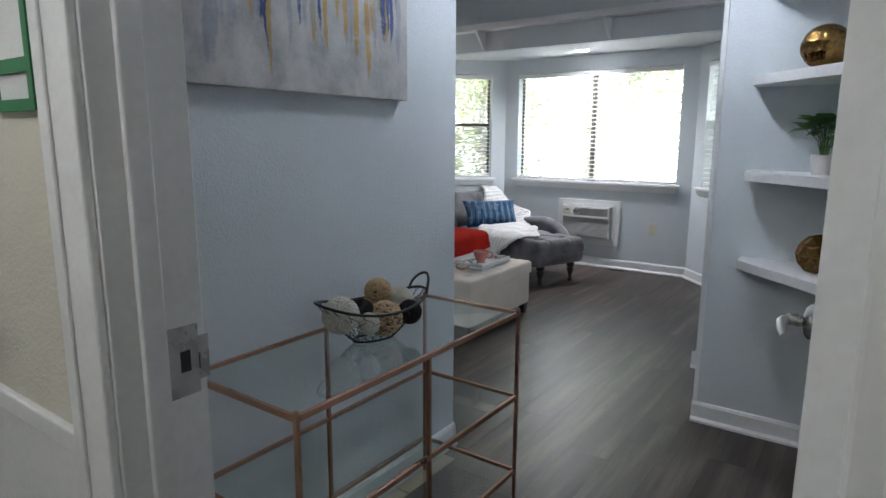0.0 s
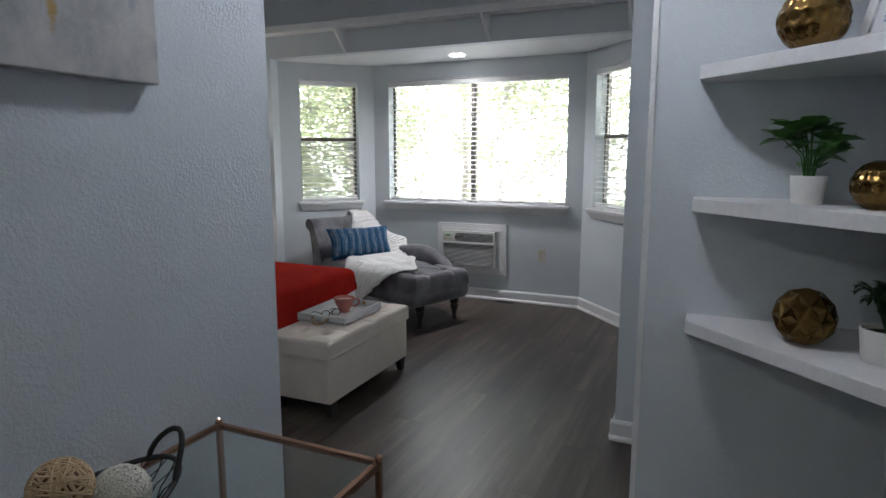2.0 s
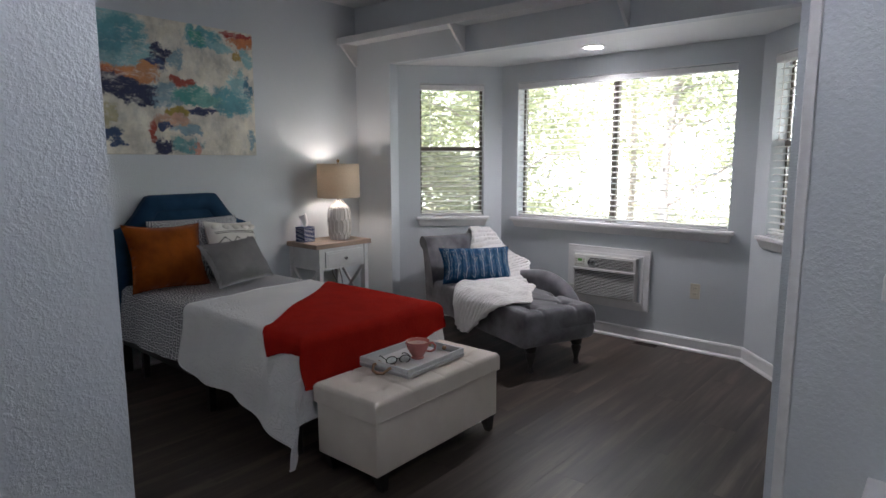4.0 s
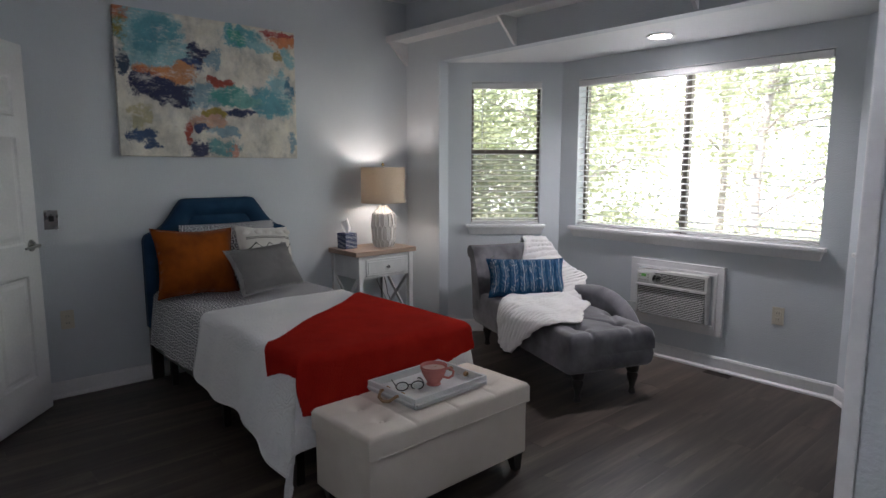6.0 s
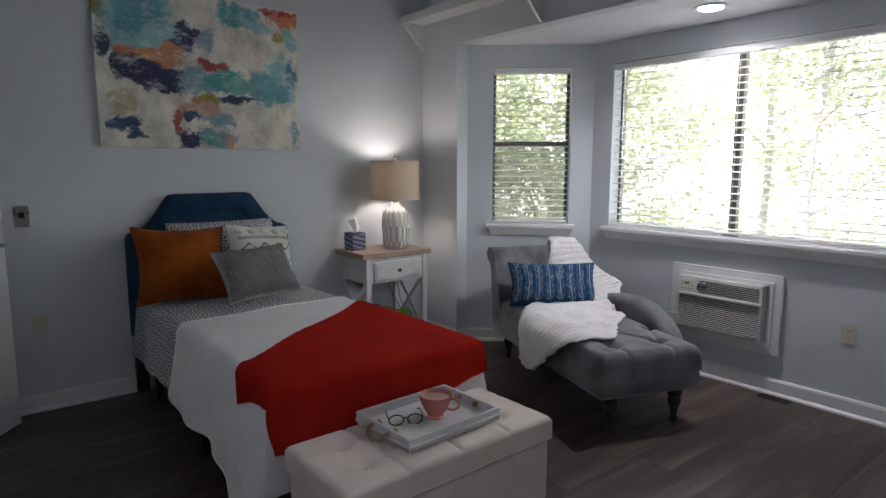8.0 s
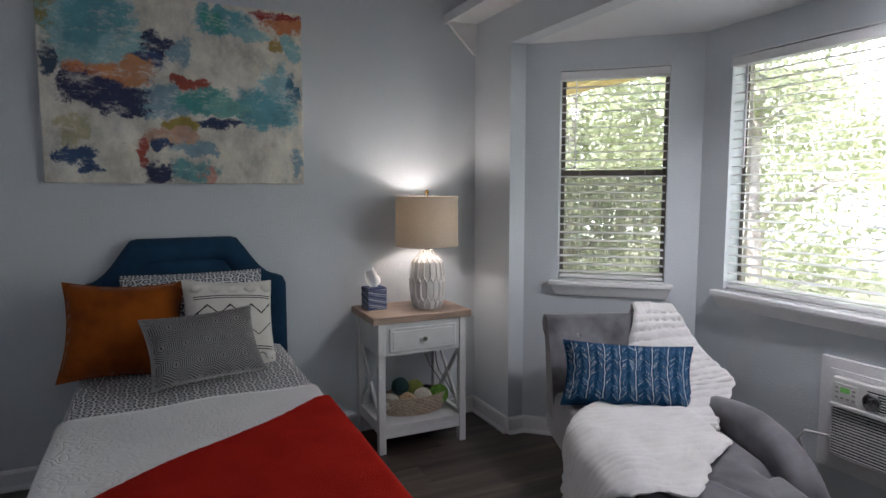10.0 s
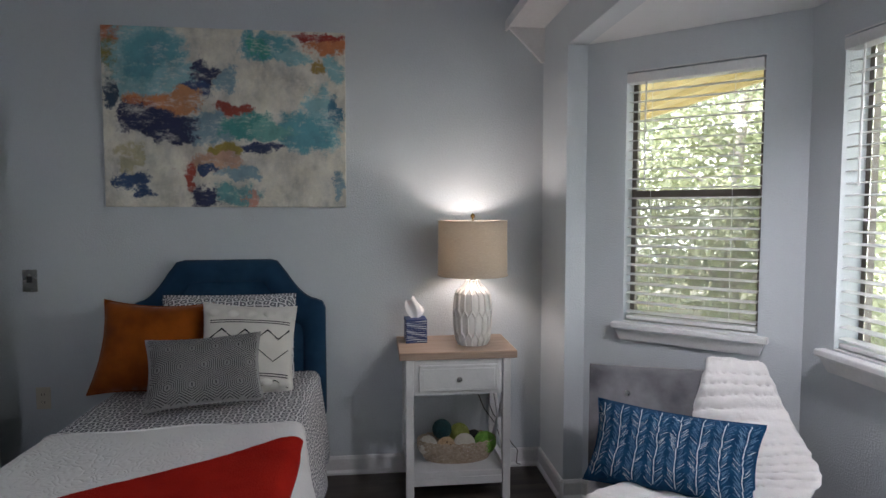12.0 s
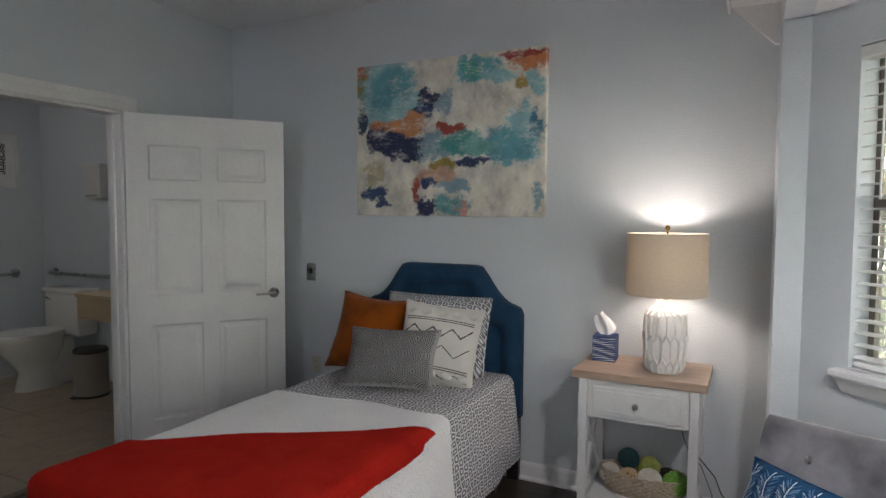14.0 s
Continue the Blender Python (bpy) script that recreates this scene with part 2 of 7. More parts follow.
BLUEFELT = surf("navy_blue_upholstery", (0.012, 0.040, 0.085), (0.020, 0.058, 0.115), 9, 0.9, 0.35, 420, sheen=0.08, dist=0.001, spec=0.12)
CREAMLINEN = surf("cream_linen", (0.74, 0.66, 0.585), (0.82, 0.745, 0.67), 6, 0.85, 0.35, 480, dist=0.001, spec=0.15)
GREYVELVET = surf("grey_velvet", (0.080, 0.079, 0.088), (0.225, 0.222, 0.24), 6, 0.7, 0.15, 260, sheen=0.45, spec=0.2)
ORANGEVELVET = surf("rust_orange_velvet", (0.17, 0.034, 0.002), (0.36, 0.088, 0.005), 6, 0.75, 0.2, 260, sheen=0.12, spec=0.15)
REDTHROW = surf("red_wool_throw", (0.34, 0.014, 0.009), (0.44, 0.020, 0.012), 9, 0.95, 1.0, 170, dist=0.006, spec=0.04)
FUR = surf("white_plush_fur", (0.74, 0.73, 0.72), (0.84, 0.83, 0.82), 8, 0.95, 0.7, 240, sheen=0.3, dist=0.004)
QUILT = quilted("white_quilted_cotton", (0.72, 0.72, 0.73), (0.80, 0.80, 0.80))
SHEET = cell_print("grey_print_cotton", (0.74, 0.74, 0.75), (0.15, 0.15, 0.175), 27, 0.12, 0.1, 3.83)
PRINTCASE = cell_print("grey_print_pillowcase", (0.74, 0.74, 0.75), (0.15, 0.15, 0.175), 27, 0.12)
WHITECLOTH = surf("white_woven_cloth", (0.68, 0.66, 0.62), (0.76, 0.74, 0.70), 8, 0.9, 0.5, 330)
GREYCLOTH = surf("grey_woven_cloth", (0.31, 0.305, 0.305), (0.39, 0.385, 0.385), 7, 0.85, 0.4, 400, spec=0.15)
BLUECLOTH = surf("deep_blue_cloth", (0.006, 0.036, 0.095), (0.015, 0.075, 0.165), 40, 0.85, 0.5, 300, spec=0.1)
GREYTHREAD = surf("dark_grey_thread", (0.045, 0.045, 0.05), (0.07, 0.07, 0.075), 30, 0.9, 0.3, spec=0.1)
INKCLOTH = surf("charcoal_stitching", (0.03, 0.03, 0.035), (0.05, 0.05, 0.055), 30, 0.9, 0.3, spec=0.1)
MIDTHREAD = surf("pale_blue_thread", (0.05, 0.14, 0.26), (0.15, 0.28, 0.42), 60, 0.9, 0.3)
PALETHREAD = surf("pale_thread", (0.55, 0.60, 0.66), (0.70, 0.74, 0.78), 30, 0.9, 0.3)
OAK = wood("washed_oak", (0.30, 0.21, 0.155), (0.37, 0.27, 0.205), (0.43, 0.325, 0.255), 0.5, 1, False, 10)
WHITEWOOD = surf("worn_white_furniture_paint", (0.60, 0.61, 0.61), (0.70, 0.705, 0.70), 7, 0.45, 0.12, 90)
CERAMIC = surf("matt_white_ceramic", (0.70, 0.69, 0.67), (0.78, 0.77, 0.75), 9, 0.4, 0.06, 150)
PORCELAIN = surf("white_porcelain", (0.74, 0.73, 0.70), (0.80, 0.79, 0.77), 6, 0.12, 0.02)
APPLIANCE = surf("white_appliance_plastic", (0.66, 0.66, 0.64), (0.72, 0.72, 0.70), 6, 0.4, 0.04)
# Near-black colour for the shade inside vents, socket slots and the latch hole.
GAPSHADE = surf("opening_shade", (0.015, 0.015, 0.015), (0.025, 0.025, 0.025), 6, 0.8, 0)
IVORY = surf("ivory_plastic", (0.60, 0.56, 0.46), (0.66, 0.62, 0.52), 6, 0.4, 0.03)
BOXBLUE = surf("navy_printed_card", (0.014, 0.03, 0.11), (0.02, 0.045, 0.15), 12, 0.6, 0.05)
TISSUE = surf("white_tissue", (0.80, 0.80, 0.80), (0.86, 0.86, 0.86), 12, 0.95, 0.2)
WICKER = surf("woven_seagrass", (0.30, 0.23, 0.16), (0.52, 0.44, 0.34), 60, 0.85, 0.6, 160, dist=0.004)
# Darkened straw: the shade between windings is put into the core's colour.
TWINESHADE = surf("shadowed_twine_core", (0.09, 0.05, 0.022), (0.14, 0.08, 0.04), 40, 0.9, 0.5)
STRAW = surf("straw_twine", (0.46, 0.32, 0.17), (0.64, 0.48, 0.30), 40, 0.8, 0.5, 200, dist=0.003)
YARNWHITE = surf("cream_yarn", (0.60, 0.58, 0.50), (0.72, 0.70, 0.62), 30, 0.95, 0.7, 260, dist=0.004)
YARNGREEN = surf("green_twine", (0.10, 0.28, 0.03), (0.22, 0.45, 0.08), 40, 0.85, 0.5, 200, dist=0.003)
YARNOLIVE = surf("olive_twine", (0.22, 0.26, 0.05), (0.34, 0.38, 0.10), 40, 0.85, 0.5, 200, dist=0.003)
YARNTEAL = surf("dark_teal_twine", (0.01, 0.04, 0.045), (0.02, 0.08, 0.085), 40, 0.85, 0.5, 200, dist=0.003)
YARNBLACK = surf("black_yarn", (0.008, 0.008, 0.009), (0.02, 0.02, 0.02), 40, 0.95, 0.6, 240, dist=0.003)
LEAF = surf("glossy_green_leaf", (0.030, 0.12, 0.020), (0.10, 0.27, 0.045), 14, 0.4, 0.1, 90)
FERN = surf("dark_fern_leaf", (0.012, 0.05, 0.014), (0.03, 0.10, 0.025), 14, 0.5, 0.1, 90)
SOIL = surf("potting_soil", (0.02, 0.015, 0.01), (0.04, 0.03, 0.02), 40, 0.95, 0.6)
PINKCUP = surf("coral_pink_ceramic", (0.58, 0.20, 0.175), (0.66, 0.25, 0.22), 8, 0.22, 0.04)
COCOA = surf("milky_drink", (0.50, 0.30, 0.24), (0.58, 0.38, 0.30), 20, 0.3, 0.05)
ROPE = surf("jute_rope", (0.30, 0.19, 0.10), (0.44, 0.30, 0.17), 60, 0.9, 0.6, 260, dist=0.003)
GREENPLASTIC = surf("green_plastic_frame", (0.02, 0.15, 0.05), (0.03, 0.19, 0.065), 9, 0.4, 0.05)
PAPER = surf("white_paper", (0.66, 0.66, 0.66), (0.72, 0.72, 0.72), 9, 0.8, 0.05)
MAPLE = surf("beige_laminate", (0.50, 0.38, 0.22), (0.56, 0.43, 0.26), 4, 0.45, 0.05)
CANSTEEL = surf("warm_grey_metal", (0.30, 0.27, 0.24), (0.36, 0.33, 0.30), 6, 0.4, 0.05)
BARK = surf("tree_bark", (0.34, 0.30, 0.26), (0.55, 0.50, 0.45), 9, 0.9, 0.8, 40, dist=0.02)
GRASS = surf("dry_pale_ground", (0.24, 0.25, 0.16), (0.46, 0.43, 0.35), 0.9, 0.95, 0.7, 30, dist=0.02)
EAVE = surf("yellow_painted_soffit", (0.62, 0.52, 0.24), (0.70, 0.60, 0.30), 3, 0.6, 0.1, 30)

ART = blob_painting("abstract_canvas", ((0.54, 0.51, 0.43), (0.68, 0.65, 0.57), (0.79, 0.77, 0.70)), [
    (0.05, 0.03, 0.06, 0.05, (0.52, 0.17, 0.07)),
    (0.03, 0.16, 0.04, 0.11, (0.24, 0.20, 0.03)),
    (0.06, 0.28, 0.035, 0.09, (0.16, 0.15, 0.05)),
    (0.18, 0.2, 0.16, 0.22, (0.26, 0.48, 0.52)),
    (0.2, 0.16, 0.11, 0.13, (0.12, 0.35, 0.42)),
    (0.33, 0.27, 0.11, 0.09, (0.26, 0.48, 0.52)),
    (0.68, 0.09, 0.11, 0.08, (0.12, 0.35, 0.42)),
    (0.76, 0.15, 0.08, 0.05, (0.26, 0.48, 0.52)),
    (0.64, 0.09, 0.04, 0.05, (0.05, 0.33, 0.28)),
    (0.93, 0.08, 0.08, 0.05, (0.56, 0.20, 0.08)),
    (0.9, 0.025, 0.11, 0.025, (0.33, 0.04, 0.03)),
    (0.87, 0.21, 0.03, 0.04, (0.40, 0.28, 0.08)),
    (0.95, 0.21, 0.05, 0.07, (0.26, 0.48, 0.52)),
    (0.9, 0.5, 0.08, 0.16, (0.26, 0.48, 0.52)),
    (0.83, 0.58, 0.11, 0.1, (0.12, 0.35, 0.42)),
    (0.97, 0.45, 0.03, 0.08, (0.06, 0.20, 0.30)),
    (0.5, 0.27, 0.045, 0.07, (0.22, 0.34, 0.42)),
    (0.42, 0.26, 0.035, 0.09, (0.018, 0.024, 0.085)),
    (0.38, 0.35, 0.07, 0.05, (0.03, 0.06, 0.17)),
    (0.25, 0.42, 0.13, 0.06, (0.54, 0.22, 0.09)),
    (0.33, 0.39, 0.06, 0.06, (0.55, 0.25, 0.11)),
    (0.16, 0.46, 0.05, 0.05, (0.42, 0.13, 0.06)),
    (0.04, 0.38, 0.05, 0.06, (0.03, 0.06, 0.11)),
    (0.42, 0.55, 0.13, 0.07, (0.22, 0.34, 0.42)),
    (0.6, 0.53, 0.1, 0.07, (0.06, 0.29, 0.28)),
    (0.68, 0.56, 0.08, 0.05, (0.16, 0.40, 0.37)),
    (0.53, 0.45, 0.08, 0.04, (0.34, 0.06, 0.035)),
    (0.22, 0.53, 0.14, 0.065, (0.018, 0.024, 0.085)),
    (0.12, 0.5, 0.05, 0.07, (0.018, 0.024, 0.085)),
    (0.28, 0.6, 0.1, 0.035, (0.018, 0.024, 0.085)),
    (0.65, 0.655, 0.1, 0.028, (0.02, 0.035, 0.11)),
    (0.49, 0.66, 0.06, 0.04, (0.32, 0.25, 0.05)),
    (0.45, 0.75, 0.1, 0.06, (0.55, 0.33, 0.23)),
    (0.34, 0.83, 0.03, 0.07, (0.34, 0.06, 0.035)),
    (0.55, 0.81, 0.08, 0.035, (0.22, 0.34, 0.42)),
    (0.43, 0.79, 0.045, 0.022, (0.03, 0.06, 0.16)),
    (0.53, 0.94, 0.1, 0.06, (0.14, 0.34, 0.36)),
    (0.59, 0.95, 0.03, 0.06, (0.55, 0.28, 0.22)),
    (0.39, 0.94, 0.05, 0.07, (0.018, 0.024, 0.085)),
    (0.1, 0.84, 0.07, 0.045, (0.03, 0.07, 0.17)),
    (0.14, 0.92, 0.045, 0.045, (0.03, 0.07, 0.17)),
    (0.1, 0.72, 0.06, 0.07, (0.48, 0.44, 0.28)),
    (0.97, 0.88, 0.03, 0.08, (0.22, 0.34, 0.42)),
], 1.22, 0.915)
STREAKS = []
srnd = random.Random(4)
for k in range(44):
    u = srnd.uniform(0.08, 0.97)
    kind = srnd.choice("bbggp")
    near = min(abs(u - c) for c in (0.36, 0.58, 0.85))
    if kind == "b" and near > 0.09:
        kind = "p"
    STREAKS.append((u, srnd.uniform(0.25, 0.62), srnd.uniform(0.008, 0.016), srnd.uniform(0.14, 0.30), {"b": (0.025, 0.06, 0.20), "g": (0.46, 0.30, 0.09), "p": (0.33, 0.34, 0.39)}[kind]))
GREYART = blob_painting("grey_streaked_canvas", ((0.40, 0.39, 0.39), (0.47, 0.46, 0.46), (0.53, 0.52, 0.51)), STREAKS, 0.90, 0.62, (0.12, 1, 0.35))

shade_m, nt_, b_ = nodes_of("linen_lampshade")
sv_ = coords(nt_, (1, 1, 6))
nt_.links.new(ramp(nt_, noise_of(nt_, sv_, 60, 4), [(0.3, (0.44, 0.39, 0.32)), (0.7, (0.53, 0.48, 0.41))]), b_.inputs["Base Color"])
b_.inputs["Roughness"].default_value, b_.inputs["Transmission Weight"].default_value = 0.9, 0.0
tl_ = nt_.nodes.new("ShaderNodeBsdfTranslucent")
tl_.inputs[0].default_value = (0.52, 0.46, 0.37, 1)
ms_ = nt_.nodes.new("ShaderNodeMixShader")
ms_.inputs[0].default_value = 0.26
nt_.links.new(b_.outputs[0], ms_.inputs[1])
nt_.links.new(tl_.outputs[0], ms_.inputs[2])
nt_.links.new(ms_.outputs[0], nt_.nodes["Material Output"].inputs[0])
SHADE = shade_m

leaf_m, nt_, b_ = nodes_of("sunlit_foliage")
isl_ = nt_.nodes.new("ShaderNodeNewGeometry")
nt_.links.new(ramp(nt_, isl_.outputs["Random Per Island"], [(0.0, (0.16, 0.19, 0.09)), (0.5, (0.33, 0.36, 0.21)), (1.0, (0.56, 0.57, 0.40))]), b_.inputs["Base Color"])
b_.inputs["Roughness"].default_value = 0.55
tl_ = nt_.nodes.new("ShaderNodeBsdfTranslucent")
tl_.inputs[0].default_value = (0.54, 0.58, 0.38, 1)
ms_ = nt_.nodes.new("ShaderNodeMixShader")
ms_.inputs[0].default_value = 0.5
nt_.links.new(b_.outputs[0], ms_.inputs[1])
nt_.links.new(tl_.outputs[0], ms_.inputs[2])
nt_.links.new(ms_.outputs[0], nt_.nodes["Material Output"].inputs[0])
FOLIAGE = leaf_m

# Distant woods glow by emission, standing in for sunlight on them and daylight indoors.
woods_m, nt_, b_ = nodes_of("glowing_far_woods")
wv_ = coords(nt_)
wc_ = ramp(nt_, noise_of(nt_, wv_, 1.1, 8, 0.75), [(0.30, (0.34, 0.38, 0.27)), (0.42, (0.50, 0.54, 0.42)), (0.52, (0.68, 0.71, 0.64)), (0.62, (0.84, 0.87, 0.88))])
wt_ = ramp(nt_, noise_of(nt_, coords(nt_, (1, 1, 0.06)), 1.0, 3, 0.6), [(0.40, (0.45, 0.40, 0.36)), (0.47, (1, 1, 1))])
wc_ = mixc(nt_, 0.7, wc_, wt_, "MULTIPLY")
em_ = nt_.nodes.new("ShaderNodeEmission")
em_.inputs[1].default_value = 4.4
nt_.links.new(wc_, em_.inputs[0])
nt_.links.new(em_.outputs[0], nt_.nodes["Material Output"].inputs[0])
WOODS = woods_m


# ---- mesh helpers ----
I4 = Matrix.Identity(4)


def link(name, bm, material, parent=None, smooth=False, m=None):
    me = bpy.data.meshes.new(name)
    bmesh.ops.recalc_face_normals(bm, faces=bm.faces)
    bm.to_mesh(me)
    bm.free()
    for mt in (material if isinstance(material, (list, tuple)) else [material]):
        me.materials.append(mt)
    if smooth:
        me.shade_smooth()
        me.set_sharp_from_angle(angle=radians(smooth if smooth > 1 else 40))
    ob = new(name, me)
    if parent:
        ob.parent = parent
    if m is not None:
        ob.matrix_basis = m
    return ob


def part(name, bm, material, parent, label="", smooth=False, m=None):
    return tagged(link(name, bm, material, parent, smooth, m), label)


def thing(name, label, category, m=I4, group="", kind=""):
    ob = new(name)
    ob.empty_display_size = 0.05
    ob.matrix_basis = m
    return tagged(ob, label, category, group, kind)


def solid(name, bm, material, label, category, m=None, smooth=False, group="", kind=""):
    return tagged(link(name, bm, material, None, smooth, m), label, category, group, kind)


def box(x0, x1, y0, y1, z0, z1, bm=None, bev=0.0, seg=2):
    b = bm or bmesh.new()
    g = bmesh.ops.create_cube(b, size=1.0)
    for v in g["verts"]:
        v.co = (x0 + (v.co.x + 0.5) * (x1 - x0), y0 + (v.co.y + 0.5) * (y1 - y0), z0 + (v.co.z + 0.5) * (z1 - z0))
    if bev:
        es = list({e for v in g["verts"] for e in v.link_edges})
        bmesh.ops.bevel(b, geom=es, offset=bev, segments=seg, profile=0.5, affect="EDGES")
    return b


def prism(pts, z0, z1, bm=None):
    """A flat outline in x, y pulled up from z0 to z1."""
    b = bm or bmesh.new()
    lo = [b.verts.new((x, y, z0)) for x, y in pts]
    hi = [b.verts.new((x, y, z1)) for x, y in pts]
    b.faces.new(lo[::-1])
    b.faces.new(hi)
    for i in range(len(pts)):
        j = (i + 1) % len(pts)
        b.faces.new((lo[i], lo[j], hi[j], hi[i]))
    return b


def lathe(profile, n=24, bm=None, at=(0, 0, 0), shape=None):
    b = bm or bmesh.new()
    rings = []
    for r, z in profile:
        ring = []
        for i in range(n):
            a = 2 * math.pi * i / n
            k = shape(a, z) if shape else 1.0
            ring.append(b.verts.new((at[0] + r * k * math.cos(a), at[1] + r * k * math.sin(a), at[2] + z)))
        rings.append(ring)
    for p, q in zip(rings, rings[1:]):
        for i in range(n):
            j = (i + 1) % n
            b.faces.new((p[i], p[j], q[j], q[i]))
    for ring, flip in ((rings[0], True), (rings[-1], False)):
        b.faces.new(ring[::-1] if flip else ring)
    return b


def tube(pts, r, n=8, closed=False, bm=None):
    b = bm or bmesh.new()
    P = [Vector(p) for p in pts]
    rings = []
    up = Vector((0.13, 0.21, 0.97)).normalized()
    for i, p in enumerate(P):
        if closed:
            d = P[(i + 1) % len(P)] - P[i - 1]
        else:
            d = P[min(i + 1, len(P) - 1)] - P[max(i - 1, 0)]
        d.normalize()
        if abs(d.dot(up)) > 0.95:
            up = Vector((0.9, 0.3, 0.1)).normalized()
        s = d.cross(up).normalized()
        t = s.cross(d).normalized()
        up = t
        rr = r[i] if isinstance(r, (list, tuple)) else r
        rings.append([b.verts.new(p + rr * (math.cos(a) * s + math.sin(a) * t)) for a in (2 * math.pi * k / n for k in range(n))])
    pairs = list(zip(rings, rings[1:])) + ([(rings[-1], rings[0])] if closed else [])
    for p, q in pairs:
        for i in range(n):
            j = (i + 1) % n
            b.faces.new((p[i], p[j], q[j], q[i]))
    if not closed:
        b.faces.new(rings[0][::-1])
        b.faces.new(rings[-1])
    return b


def sheet(fn, nu, nv, thick=0.0, bm=None):
    """A cloth: fn(u, v) gives a point for u, v from 0 to 1; thick gives it a second side."""
    b = bm or bmesh.new()
    g = [[b.verts.new(fn(i / nu, j / nv)) for j in range(nv + 1)] for i in range(nu + 1)]
    fs = []
    for i in range(nu):
        for j in range(nv):
            fs.append(b.faces.new((g[i][j], g[i + 1][j], g[i + 1][j + 1], g[i][j + 1])))
    if thick:
        b.normal_update()
        for v in b.verts:
            v.normal_update()
        lo = [[b.verts.new(g[i][j].co - g[i][j].normal * thick) for j in range(nv + 1)] for i in range(nu + 1)]
        for i in range(nu):
            for j in range(nv):
                b.faces.new((lo[i][j], lo[i][j + 1], lo[i + 1][j + 1], lo[i + 1][j]))
        rim = [(i, 0) for i in range(nu)] + [(nu, j) for j in range(nv)] + [(i, nv) for i in range(nu, 0, -1)] + [(0, j) for j in range(nv, 0, -1)]
        for (i, j), (k, m) in zip(rim, rim[1:] + rim[:1]):
            b.faces.new((g[i][j], lo[i][j], lo[k][m], g[k][m]))
    return b


def smooth01(a, b, x):
    t = min(1, max(0, (x - a) / (b - a)))
    return t * t * (3 - 2 * t)


def frame_bars(w, z0, z1, d0, d1, t, bm=None):
    """Four bars round an opening of width w, centred on x."""
    b = bm or bmesh.new()
    box(-w / 2, -w / 2 + t, d0, d1, z0, z1, b)
    box(w / 2 - t, w / 2, d0, d1, z0, z1, b)
    box(-w / 2 + t, w / 2 - t, d0, d1, z0, z0 + t, b)
    box(-w / 2 + t, w / 2 - t, d0, d1, z1 - t, z1, b)
    return b


# ---- the shell ----
XW, YS, YN, YB, TOP, BAY = -4.69, 2.14, 5.54, 6.34, 2.78, 2.26
XE, XH, XN = -0.80, -1.466, 0.12
OUT = 0.14


def shell(name, bm, material=None, m=None):
    return tagged(link(name, bm, material or WALL, None, False, m), "", "wall", "", "structure")


tagged(shell("wall_west", box(XW - OUT, XW, YS, YN + 0.3, 0, TOP)), "pale blue-grey painted wall with orange-peel texture")
DX0, DX1, DZ = -3.835, -2.89, 2.085
b = box(XW - OUT, DX0, YS - 0.12, YS, 0, TOP)
box(DX1, XH, YS - 0.12, YS, 0, TOP, b)
box(DX0, DX1, YS - 0.12, YS, DZ, TOP, b)
tagged(shell("wall_south", b), "pale blue-grey painted wall with a bathroom doorway")
tagged(shell("wall_hall_west", box(XH - 0.12, XH, 0.555, YS - 0.12, 0, TOP)), "pale blue-grey painted wall of the entry passage")
tagged(shell("wall_hall_east", box(XN, XN + 0.12, 0.555, 3.05, 0, TOP)), "pale blue-grey painted wall of the shelf nook")
tagged(shell("wall_nook", box(-0.617, XN + 0.12, 3.05, 3.17, 0, TOP)), "pale blue-grey textured wall behind corner shelves")
tagged(shell("wall_pier", box(XE, XN + 0.12, 3.80, 3.92, 0, TOP)), "pale blue-grey painted wall end")
tagged(shell("wall_closet", box(-0.45, -0.33, 3.17, 3.80, 0, TOP)), "pale blue-grey painted wall")
tagged(shell("wall_east", box(XE, XE + 0.12, 3.92, YN, 0, TOP)), "pale blue-grey painted wall")
BX0, BX1 = -4.26, -0.87
b = box(XW, BX0, YN, YN + 0.10, 0, TOP)
box(BX1, XE + 0.12, YN, YN + 0.10, 0, TOP, b)
box(BX0, BX1, YN, YN + 0.10, BAY, TOP, b)
tagged(shell("wall_north", b), "pale blue-grey painted wall opening into the window bay")


def pierced(length, x0, x1, z0, z1, high):
    """A wall with one opening through it, as a single closed mesh."""
    b = bmesh.new()
    xs, zs = (0, x0, x1, length), (0, z0, z1, high)
    g = [[[b.verts.new((x, y, z)) for z in zs] for x in xs] for y in (0, OUT)]
    for i in range(3):
        for k in range(3):
            if (i, k) != (1, 1):
                for n in (0, 1):
                    b.faces.new((g[n][i][k], g[n][i + 1][k], g[n][i + 1][k + 1], g[n][i][k + 1]))
    for i in range(3):
        for k in (0, 3):
            b.faces.new((g[0][i][k], g[0][i + 1][k], g[1][i + 1][k], g[1][i][k]))
            b.faces.new((g[0][k][i], g[0][k][i + 1], g[1][k][i + 1], g[1][k][i]))
    for k in (1, 2):
        b.faces.new((g[0][1][k], g[0][2][k], g[1][2][k], g[1][1][k]))
        b.faces.new((g[0][k][1], g[0][k][2], g[1][k][2], g[1][k][1]))
    bmesh.ops.recalc_face_normals(b, faces=b.faces)
    return b


def along(ax, ay, bx, by):
    """A frame with x along the wall from a to b, y outwards, z up."""
    return pose(ax, ay, 0, 0, 0, math.degrees(math.atan2(by - ay, bx - ax)))


